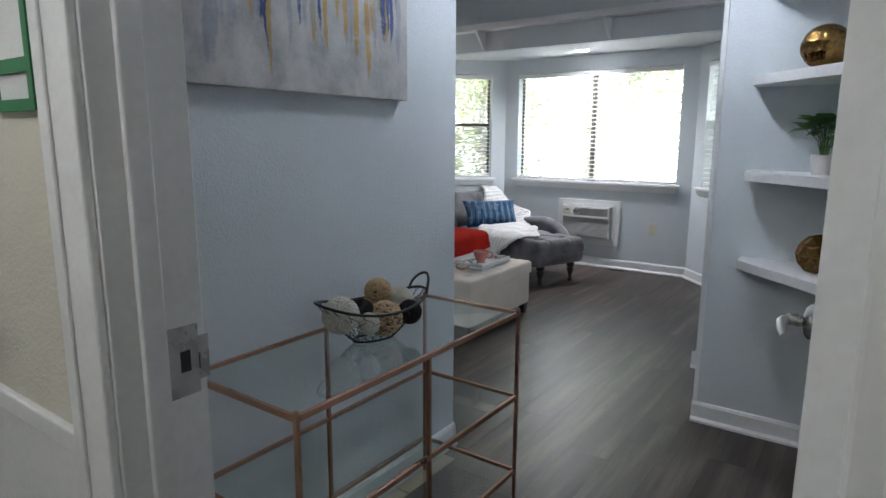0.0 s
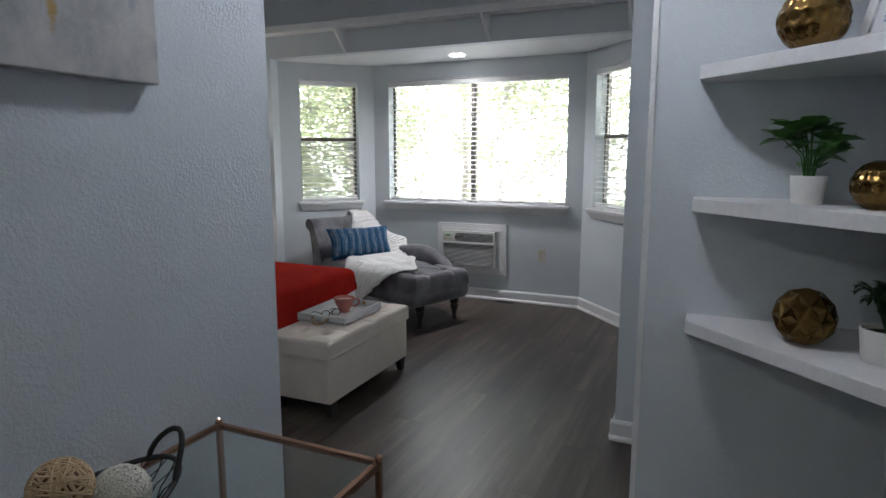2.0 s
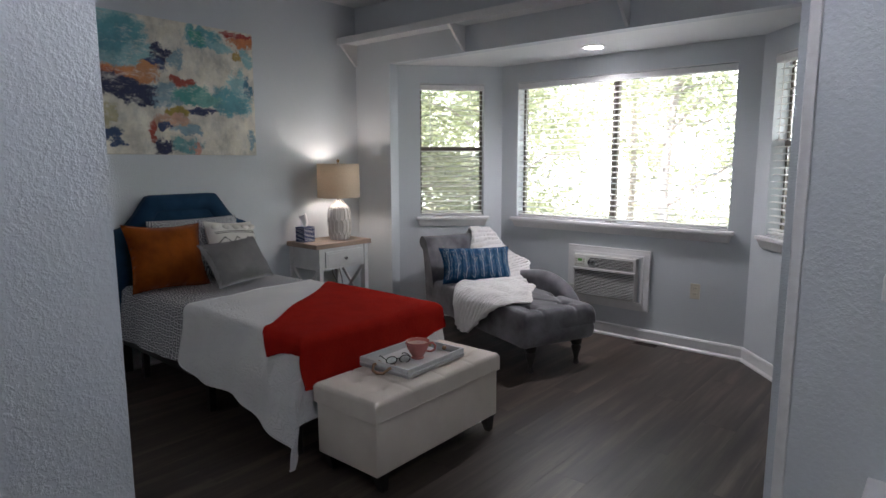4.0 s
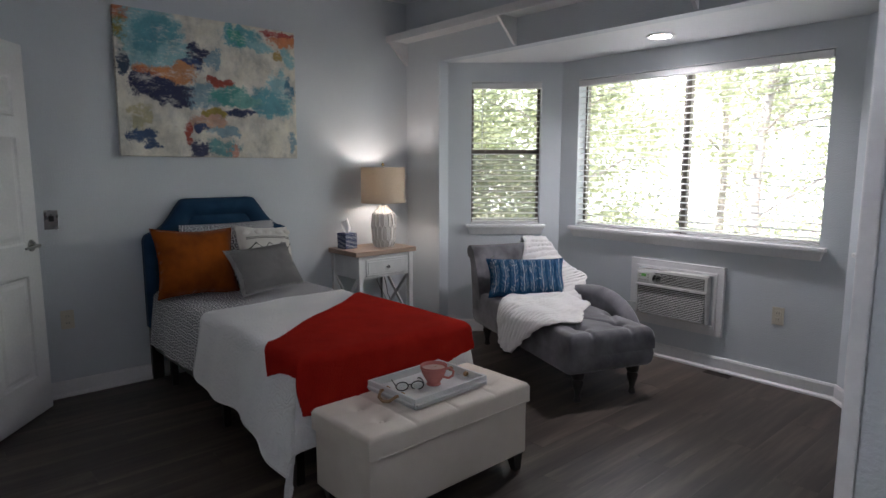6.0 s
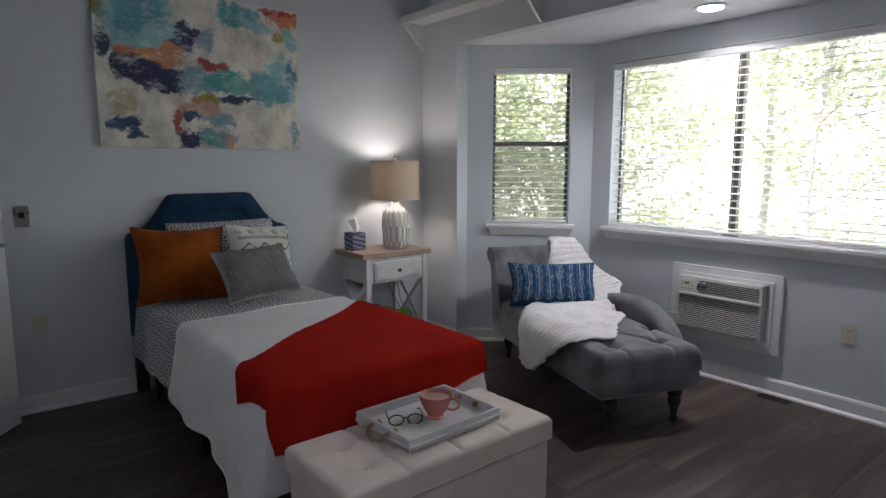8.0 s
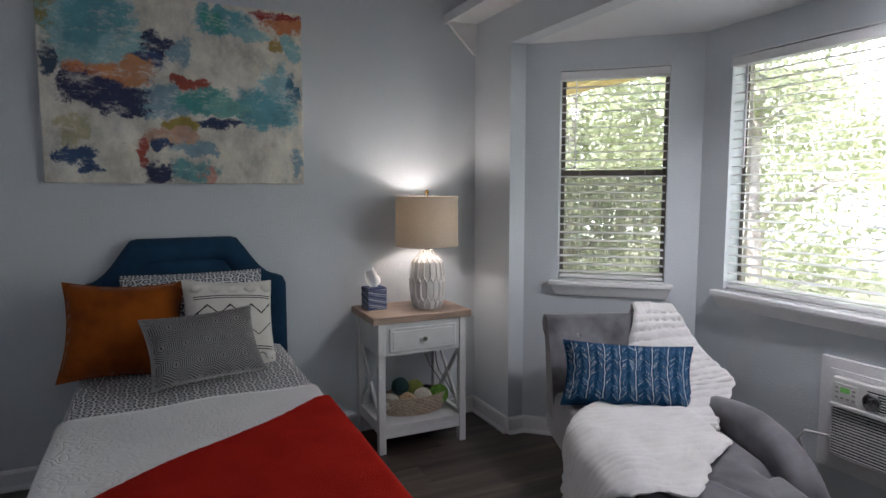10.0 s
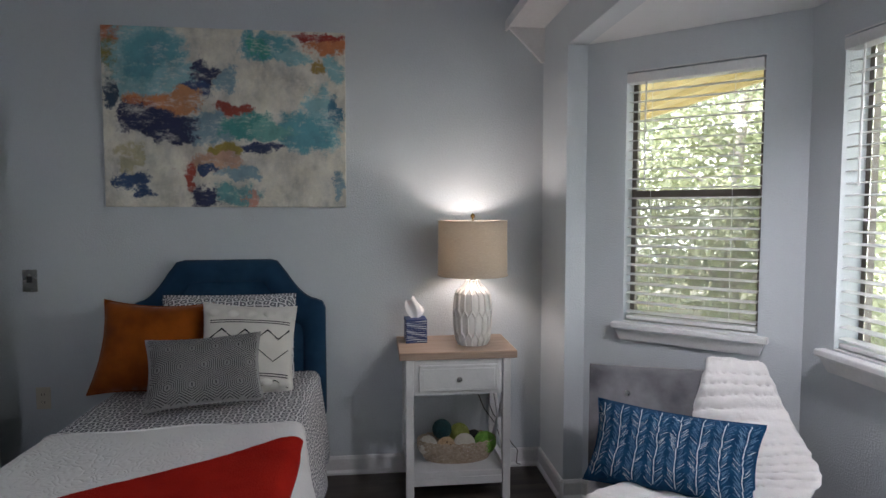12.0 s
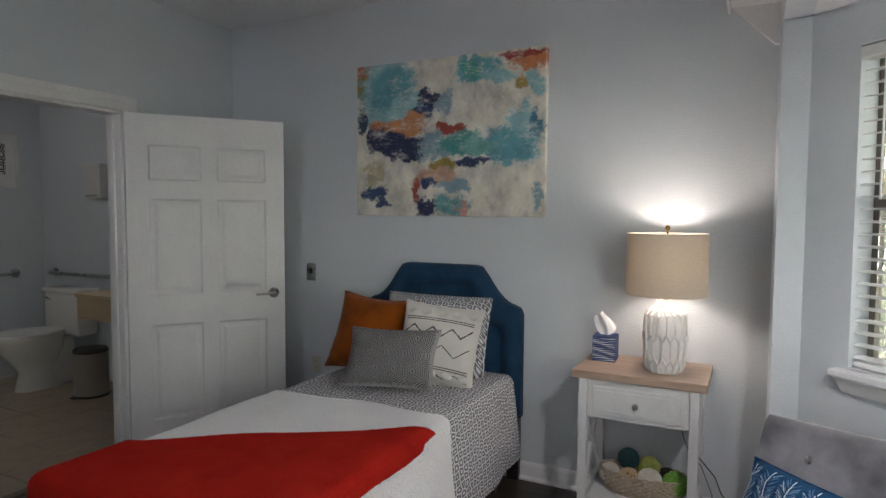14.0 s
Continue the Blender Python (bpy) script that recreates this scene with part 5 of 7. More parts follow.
# basket of balls
def rope_ball(name, r, m, mat_, label, category="ball", turns=34, seed=0, group=""):
    """A ball wound from twine."""
    rnd = random.Random(seed)
    b = bmesh.new()
    bmesh.ops.create_icosphere(b, subdivisions=3, radius=r * 0.93)
    root = thing(name, label, category, m, group)
    # Straw balls get a darker core as painted shade in the gaps.
    part("core", b, TWINESHADE if mat_ is STRAW else mat_, root, "", 60)
    bb = bmesh.new()
    for t in range(turns):
        ax = Vector((rnd.gauss(0, 1), rnd.gauss(0, 1), rnd.gauss(0, 1))).normalized()
        u = ax.orthogonal().normalized()
        w = ax.cross(u)
        off = rnd.uniform(-0.35, 0.35) * r
        rr = math.sqrt(r * r - off * off) * rnd.uniform(0.965, 1.01)
        tube([ax * off + rr * (math.cos(a) * u + math.sin(a) * w) for a in (math.tau * k / 22 for k in range(22))], r * (0.050 if mat_ is STRAW else 0.038), 4, True, bb)
    tagged(part("winding", bb, mat_, root, "", 60), "", "", "", "stuff")
    return root


BK = thing("wicker_basket", "oval woven seagrass basket on the nightstand shelf", "basket", pose(-4.465, 5.025, 0.1555))
oval = lambda a, z: 1.0
for i in range(11):
    b = bmesh.new()
    z = 0.007 + i * 0.0098
    f = 0.80 + 0.20 * math.sin(math.pi / 2 * min(1, i / 8))
    tube([(0.105 * f * math.cos(math.tau * k / 56) + 0.0, 0.205 * f * math.sin(math.tau * k / 56), z + 0.0028 * (1 if (k + i) % 2 else -1)) for k in range(56)], 0.0062, 5, True, b)
    part("coil", b, WICKER, BK, "", 60)
part("base", lathe([(0.001, 0), (0.17, 0), (0.17, 0.006), (0.001, 0.008)], 30), WICKER, BK, "", False, Matrix.Diagonal((0.5, 1, 1, 1)))
for nm, dy, dx, z, r, mt, lb in (("wound_ball", -0.155, 0.015, 0.095, 0.050, YARNWHITE, "cream wound twine ball in the basket"), ("wound_ball", -0.075, -0.03, 0.165, 0.050, YARNTEAL, "dark teal wound twine ball in the basket"),
                               ("wound_ball", -0.060, 0.045, 0.098, 0.048, STRAW, "tan wound twine ball in the basket"), ("yarn_ball", 0.035, 0.045, 0.105, 0.056, YARNWHITE, "cream yarn ball in the basket"),
                               ("wound_ball", 0.020, -0.04, 0.135, 0.052, YARNOLIVE, "olive green wound ball in the basket"), ("wound_ball", 0.148, 0.02, 0.102, 0.058, YARNGREEN, "bright green wound ball in the basket"), ("wound_ball", 0.10, -0.05, 0.098, 0.045, YARNBLACK, "black wound ball in the basket")):
    rope_ball(nm, r, pose(-4.465 + dx, 5.025 + dy, 0.1555 + z - 0.02), mt, lb, "ball", 60 if nm == "yarn_ball" else 34, int(1000 * r + dy * 77), "balls in the basket")

# ---- chaise ----
CH = thing("chaise_longue", "grey velvet tufted chaise longue with one arm, black legs", "chaise", pose(-2.35, 5.286, 0, 0, 0, -20.5))


def seat_fn(u, v):
    x, y = -1.40 + 1.355 * u, -1 + 2 * v
    ex = min(1.0, max(0.0, -0.045 - x) / 0.045)
    ex = math.sqrt(max(0.0, 1 - (1 - ex) ** 2))
    ey = min(1.0, (1 - abs(y)) / 0.13)
    ey = math.sqrt(max(0.0, 1 - (1 - ey) ** 2))
    e = min(ex, ey) * 0.75 + 0.25 * ex * ey
    z = 0.07 * e
    yy = y * 0.305
    for bx, by in [(-0.20, -0.14), (-0.20, 0.14), (-0.45, 0.0), (-0.70, -0.14), (-0.70, 0.14), (-0.95, 0.0), (-0.45, -0.26), (-0.45, 0.26)]:
        z -= 0.034 * math.exp(-(math.hypot(x - bx, yy - by) / 0.036) ** 2)
    for bx, by, dx, dy in ((-0.20, -0.14, -0.25, 0.14), (-0.20, 0.14, -0.25, -0.14), (-0.45, 0, -0.25, 0.14), (-0.45, 0, -0.25, -0.14), (-0.70, 0.14, -0.25, -0.14), (-0.70, -0.14, -0.25, 0.14), (-0.2, -0.14, 0.2, 0), (-0.2, 0.14, 0.2, 0), (-0.2, -0.14, -0.25, -0.12), (-0.2, 0.14, -0.25, 0.12)):
        t = min(1, max(0, ((x - bx) * dx + (yy - by) * dy) / (dx * dx + dy * dy)))
        d = math.hypot(x - bx - t * dx, yy - by - t * dy)
        z -= 0.011 * math.exp(-(d / 0.013) ** 2)
    return Vector((x, yy, 0.365 + z))


b = sheet(seat_fn, 150, 70)
low = {}
for e in [e for e in b.edges if e.is_boundary]:
    for v in e.verts:
        if v not in low:
            low[v] = b.verts.new((v.co.x, v.co.y, 0.30))
    b.faces.new((e.verts[0], e.verts[1], low[e.verts[1]], low[e.verts[0]]))
seat = part("seat", b, GREYVELVET, CH, "deep tufted velvet seat", 50)
b = bmesh.new()
rings = []
for z, k in ((0.30, 1.0), (0.27, 1.012), (0.22, 1.0), (0.195, 0.97)):
    loop = []
    for (cx, cy, a0) in ((-0.075, 0.305 - 0.03, 0), (-1.44, 0.305 - 0.03, 90), (-1.44, -0.305 + 0.03, 180), (-0.075, -0.305 + 0.03, 270)):
        for q in range(5):
            a = math.radians(a0 + 90 * q / 4)
            loop.append((-0.72 + (cx + 0.03 * math.cos(a) + 0.72) * k, (cy + 0.03 * math.sin(a)) * k, z))
    rings.append([b.verts.new(p) for p in loop])
for p, q in zip(rings, rings[1:]):
    for i in range(len(p)):
        b.faces.new((p[i], p[(i + 1) % len(p)], q[(i + 1) % len(p)], q[i]))
b.faces.new(rings[-1])
b.faces.new(rings[0][::-1])
part("base", b, GREYVELVET, CH, "", 50)
for bx, by in ((-0.20, -0.14), (-0.20, 0.14), (-0.45, 0.0), (-0.70, -0.14), (-0.70, 0.14)):
    part("button", lathe([(0.001, -0.004), (0.011, -0.002), (0.011, 0.003), (0.004, 0.006)], 10, None, (bx, by, 0.404)), GREYVELVET, seat, "", 40)
# scrolled back: a profile in x, z pulled across
bp = [(-1.30, 0.34), (-1.335, 0.50), (-1.385, 0.64), (-1.425, 0.73), (-1.455, 0.775), (-1.495, 0.795), (-1.54, 0.790), (-1.57, 0.765), (-1.575, 0.73), (-1.555, 0.70), (-1.525, 0.69), (-1.505, 0.66), (-1.485, 0.55), (-1.465, 0.40), (-1.455, 0.24)]
b = bmesh.new()
rows = []
for j in range(25):
    y = -0.305 + 0.61 * j / 24
    rows.append([b.verts.new((x - (0.0 if i > 4 else 0.018 * max(math.exp(-(math.hypot(y - ty, z - tz) / 0.035) ** 2) for ty, tz in ((-0.15, 0.70), (0.15, 0.70), (0.0, 0.58)))) - (0.014 * (abs(y) / 0.305) ** 8 if i < 6 else 0), y, z)) for i, (x, z) in enumerate(bp)])
for p, q in zip(rows, rows[1:]):
    for i in range(len(bp) - 1):
        b.faces.new((p[i], p[i + 1], q[i + 1], q[i]))
    b.faces.new((p[-1], p[0], q[0], q[-1]))
b.faces.new(rows[0])
b.faces.new(rows[-1][::-1])
back = part("backrest", b, GREYVELVET, CH, "scrolled velvet backrest with crystal buttons", 50)
for y, z, x in ((-0.15, 0.70, -1.428), (0.15, 0.70, -1.428), (0.0, 0.58, -1.378)):
    part("crystal_button", lathe([(0.001, -0.003), (0.015, 0), (0.015, 0.004), (0.009, 0.011), (0.001, 0.012)], 8), CHROME, back, "crystal button", False, pose(x + 0.004, y, z, 0, 75, 0))
# rolled arm on the window side
b = bmesh.new()
rows = []
for i in range(25):
    t = i / 24
    x = -1.40 + 1.082 * (1 - (1 - t) ** 1.6)
    top = 0.345 + 0.228 * math.sqrt(max(0.0, 1 - ((x + 0.68) / 0.366) ** 2)) if x > -0.68 else 0.573 - 0.05 * smooth01(0, 0.4, -0.68 - x)
    rw, ya = 0.062, 0.318 + 0.045 * t
    sec = []
    for k in range(13):
        a = math.pi * k / 12
        sec.append((x, ya + rw * math.cos(a), top - rw + rw * math.sin(a)))
    sec += [(x, ya - rw * 0.8, 0.29), (x, ya + rw * 0.2, 0.25)]
    rows.append([b.verts.new(p) for p in sec])
for p, q in zip(rows, rows[1:]):
    n = len(p)
    for i in range(n):
        b.faces.new((p[i], p[(i + 1) % n], q[(i + 1) % n], q[i]))
b.faces.new(rows[0])
b.faces.new(rows[-1][::-1])
part("arm", b, GREYVELVET, CH, "", 50)
leg_prof = [(0.013, 0.0), (0.018, 0.008), (0.015, 0.020), (0.012, 0.045), (0.017, 0.075), (0.024, 0.105), (0.027, 0.130), (0.020, 0.142), (0.028, 0.150), (0.030, 0.170), (0.030, 0.20)]
lg = part("leg", lathe([(r * 1.35, z) for r, z in leg_prof], 20), BLACKWOOD, CH, "black turned leg", 50)
for i, (x, y) in enumerate(((-0.117, -0.20), (-0.117, 0.20), (-1.40, -0.20), (-1.40, 0.20))):
    o = lg if i == 0 else lg.copy()
    if i:
        scene.collection.objects.link(o)
    o.location = (x, y, 0)
MCH = pose(-2.35, 5.286, 0, 0, 0, -20.5)
st_, mk_, dm_ = stems()
pillow("blue_pillow", "deep blue lumbar cushion with white stitched stems", MCH @ facing(-1.120, -0.011, 0.580, 33, -18, 0), 0.595, 0.315, 0.18, BLUECLOTH, 6.0, 0.09, [("stem_stitching", st_, PALETHREAD, 0.0036), ("leaf_stitching", mk_, PALETHREAD, 0.0015), ("feather_stitching", dm_, MIDTHREAD, 0.0017)])

# plush throw: over the backrest's corner and down beside the arm, then across the seat and over its edge (two edges a station)
FALL = [((-1.60, 0.19, 0.66), (-1.60, 0.36, 0.64)), ((-1.595, 0.18, 0.77), (-1.59, 0.38, 0.755)), ((-1.53, 0.17, 0.822), (-1.53, 0.395, 0.800)), ((-1.445, 0.14, 0.775), (-1.43, 0.42, 0.730)),
        ((-1.405, 0.11, 0.665), (-1.34, 0.445, 0.655)), ((-1.36, 0.09, 0.56), (-1.22, 0.455, 0.610)), ((-1.30, 0.08, 0.48), (-1.08, 0.450, 0.595)), ((-1.22, 0.08, 0.455), (-0.97, 0.425, 0.575)),
        ((-1.12, 0.09, 0.450), (-0.90, 0.36, 0.530)), ((-1.02, 0.10, 0.447), (-0.83, 0.285, 0.470)), ((-0.92, 0.11, 0.446), (-0.76, 0.24, 0.452))]
SPREAD = [((-1.10, 0.21, 0.446), (-0.62, 0.222, 0.452)), ((-1.16, 0.06, 0.446), (-0.45, 0.05, 0.450)), ((-1.15, -0.08, 0.446), (-0.24, -0.105, 0.448)), ((-1.07, -0.21, 0.446), (-0.275, -0.205, 0.448)),
          ((-0.96, -0.30, 0.444), (-0.265, -0.30, 0.446)), ((-0.895, -0.345, 0.415), (-0.31, -0.345, 0.425)), ((-0.870, -0.362, 0.33), (-0.42, -0.362, 0.345)), ((-0.810, -0.368, 0.22), (-0.55, -0.368, 0.245)), ((-0.70, -0.370, 0.165), (-0.63, -0.370, 0.175))]


def catmull(a, b_, c, d, t):
    return 0.5 * ((2 * b_) + (c - a) * t + (2 * a - 5 * b_ + 4 * c - d) * t * t + (3 * b_ - a - 3 * c + d) * t ** 3)


def plush(stations, along, out, seed):
    """A stretch of plush with uneven sewn ribs; along gives the length that the ribs follow one another on."""
    def fn(u, v):
        n = len(stations) - 1
        s = min(u * n, n - 1e-6)
        i = int(s)
        g = [stations[max(0, min(n, i + k))] for k in (-1, 0, 1, 2)]
        p = catmull(*[Vector(q[0]) for q in g], s - i).lerp(catmull(*[Vector(q[1]) for q in g], s - i), v)
        w = along(u, v, p) + 0.020 * noise.noise((p.x * 5, p.y * 5, p.z * 5 + seed)) + 0.006 * noise.noise((p.x * 16, p.y * 16, p.z * 16 + seed))
        rib = abs(math.sin(math.pi * w / 0.044)) ** 0.5
        fade = 0.45 + 0.55 * smooth01(-0.25, 0.25, noise.noise((p.x * 7 + 3, p.y * 7, p.z * 7 + seed)))
        lump = 0.007 * noise.noise((p.x * 11, p.y * 11, p.z * 11 + seed)) + 0.012 * noise.noise((p.x * 5, p.y * 5, p.z * 5 + 7))
        fluff = 0.0025 * noise.noise((p.x * 60, p.y * 60, p.z * 60)) + 0.0015 * noise.noise((p.x * 130, p.y * 130, p.z * 130))
        edge = min(1.0, min(v, 1 - v) / 0.06, min(u, 1 - u) / 0.03)
        rim = Vector((0, 0, 0))
        if edge < 1:
            rim = Vector((noise.noise((p.x * 26, p.y * 26, 1)), noise.noise((p.x * 26, p.y * 26, 5)), 0)) * 0.012 * (1 - edge)
        o = out(p)
        return p + rim + o * ((0.023 * rib * fade + lump + 0.006) * math.sqrt(edge) + fluff + 0.012)
    return fn


def fall_out(p):
    return Vector((0.75, -0.1, 0.65)) if p.x > -1.50 else Vector((-0.3, 0, 0.95)) if p.z > 0.78 else Vector((-1, 0, 0.1))


def spread_out(p):
    k = smooth01(-0.29, -0.36, p.y) if p.y < -0.29 else 0.0
    return Vector((0, -k, 1 - k))


PT = thing("plush_throw", "white ribbed plush throw draped over the chaise", "blanket", MCH)
part("draped_fold", sheet(plush(FALL, lambda u, v, p: u * 0.95 + 0.05 * v, fall_out, 2.0), 150, 60, 0.014), FUR, PT, "", 70)
part("spread_fold", sheet(plush(SPREAD, lambda u, v, p: p.x + 0.25 * max(0, 0.43 - p.z), spread_out, 9.0), 110, 130, 0.014), FUR, PT, "", 70)

# ---- canvases ----
PC = thing("canvas_painting", "large abstract canvas in teal, navy, orange and cream", "painting", pose(XW + 0.021, 3.845, 1.936, 0, 0, 90) @ pose(0, 0, 0, 0, 0.25, 0))
part("canvas", box(-0.61, 0.61, -0.019, 0.019, -0.4575, 0.4575, bev=0.004), ART, PC)
part("stretcher", box(-0.59, 0.59, 0.0192, 0.0205, -0.44, 0.44), OAK, PC)
PD = thing("canvas_painting", "grey canvas with blue and gold vertical brush streaks", "painting", pose(XH + 0.019, 1.33, 1.825, 0, 0, 90))
part("canvas", box(-0.45, 0.45, -0.017, 0.017, -0.31, 0.31, bev=0.003), GREYART, PD)
part("stretcher", box(-0.43, 0.43, 0.0172, 0.0185, -0.29, 0.29), OAK, PD)


# ---- wall plates ----
def outlet(m, label, switch=False):
    o = thing("light_switch" if switch else "wall_outlet", label, "switch" if switch else "outlet", m)
    part("plate", box(-0.036, 0.036, -0.006, 0, -0.058, 0.058, bev=0.003), CHROME if switch else IVORY, o)
    if switch:
        part("toggle", box(-0.014, 0.014, -0.010, -0.006, -0.010, 0.024, bev=0.002), BLACKWIRE, o, "dark key slot")
        part("screw", lathe([(0.003, 0), (0.003, 0.001), (0.001, 0.0015)], 8), CHROME, o, "", False, pose(0, -0.006, -0.04, 90, 0, 0))
    else:
        for z in (-0.021, 0.021):
            part("socket", box(-0.017, 0.017, -0.008, -0.006, z - 0.014, z + 0.014, bev=0.002), IVORY, o)
            for x in (-0.007, 0.007):
                part("slot", box(x - 0.0012, x + 0.0012, -0.0086, -0.008, z - 0.005, z + 0.006), GAPSHADE, o)
    return o


outlet(pose(XW, 2.835, 1.10, 0, 0, 90), "nickel and ivory wall switch beside the door", True)
outlet(pose(XW, 2.875, 0.482, 0, 0, 90), "ivory duplex outlet on the bed wall")
outlet(pose(-1.857, YB, 0.46), "ivory duplex outlet under the bay window")

# ---- air conditioner in the bay wall ----
AC = thing("air_conditioner", "white through-wall air conditioner with grille below window", "air conditioner", pose(-2.555, YB, 0.488))
part("wall_trim", frame_bars(0.705, -0.242, 0.242, -0.028, 0.0, 0.045), TRIM, AC, "white trim frame")
part("inner_trim", frame_bars(0.615, -0.197, 0.197, -0.036, 0.0, 0.020), TRIM, AC)
body = part("body", box(-0.283, 0.255, -0.060, 0.0, -0.172, 0.172, bev=0.006), APPLIANCE, AC)
# Flat dark plates paint the shade behind louvers and slats; nothing is recessed.
part("vent_shade", box(-0.14, 0.235, -0.0625, -0.0605, 0.070, 0.150), GAPSHADE, body)
for k in range(7):
    part("vent_louver", box(-0.138, 0.233, -0.0665, -0.0628, 0.0735 + k * 0.0112, 0.0768 + k * 0.0112), APPLIANCE, body)
part("grille_shade", box(-0.272, 0.244, -0.0625, -0.0605, -0.160, 0.048), GAPSHADE, body)
gl = None
for k in range(17):
    if gl is None:
        gl = o = part("grille_slat", box(-0.273, 0.245, -0.0675, -0.0628, -0.0028, 0.0032, bev=0.001), APPLIANCE, body)
    else:
        o = gl.copy()
        scene.collection.objects.link(o)
    o.location.z = -0.153 + k * 0.01245
part("grille_lip", box(-0.279, 0.251, -0.078, -0.0605, 0.0495, 0.064, bev=0.003), APPLIANCE, body)
pn = part("control_panel", box(-0.272, -0.175, -0.066, -0.0605, 0.076, 0.152, bev=0.003), APPLIANCE, body)
part("display", box(-0.243, -0.205, -0.0675, -0.0662, 0.115, 0.136), glow("green_display", (0.08, 0.22, 0.05), 0.16), pn, "green lit display")
for x, z in ((-0.257, 0.130), (-0.257, 0.112), (-0.189, 0.130), (-0.189, 0.112), (-0.257, 0.090), (-0.235, 0.090), (-0.212, 0.090), (-0.189, 0.090)):
    part("key", box(x - 0.007, x + 0.007, -0.0675, -0.0662, z - 0.004, z + 0.004), CANSTEEL, pn)
part("dial", lathe([(0.036, 0), (0.036, 0.010), (0.033, 0.014), (0.025, 0.014), (0.024, 0.008), (0.001, 0.008)], 28), CHROME, body, "chrome control dial", 50, pose(-0.118, -0.0605, 0.108, 90, 0, 0))
part("knob_bar", box(-0.124, -0.112, -0.082, -0.0685, 0.090, 0.126, bev=0.002), CHROME, body)
part("badge", box(0.10, 0.135, -0.0795, -0.0782, 0.054, 0.060), CANSTEEL, body)
tagged(link("power_cord", tube([(-2.83, 6.27, 0.40), (-2.93, 6.26, 0.39), (-2.97, 6.28, 0.34), (-2.96, 6.31, 0.27), (-2.93, 6.32, 0.2)], 0.006, 6), APPLIANCE, None, 60), "white power cord looping beside the air conditioner", "cord")

# recessed light in the bay ceiling
DL = thing("recessed_light", "round white recessed ceiling light in the bay, lit", "ceiling light", pose(-2.56, 5.97, BAY))
part("trim_ring", lathe([(0.062, 0.0), (0.085, -0.001), (0.092, -0.006), (0.088, -0.010), (0.066, -0.008)], 36), TRIM, DL, "", 40)
part("lens", lathe([(0.001, -0.009), (0.066, -0.009), (0.064, -0.012), (0.001, -0.0125)], 30), glow("lit_diffuser", (1.0, 0.97, 0.92), 6.0), DL, "glowing diffuser")
HL = thing("recessed_light", "round white recessed ceiling light in the passage, lit", "ceiling light", pose(-0.92, 2.42, 2.5))
part("trim_ring", lathe([(0.062, 0.0), (0.085, -0.001), (0.092, -0.006), (0.088, -0.010), (0.066, -0.008)], 36), TRIM, HL, "", 40)
part("lens", lathe([(0.001, -0.009), (0.066, -0.009), (0.064, -0.012), (0.001, -0.0125)], 30), glow("lit_diffuser", (1.0, 0.97, 0.92), 6.0), HL, "glowing diffuser")


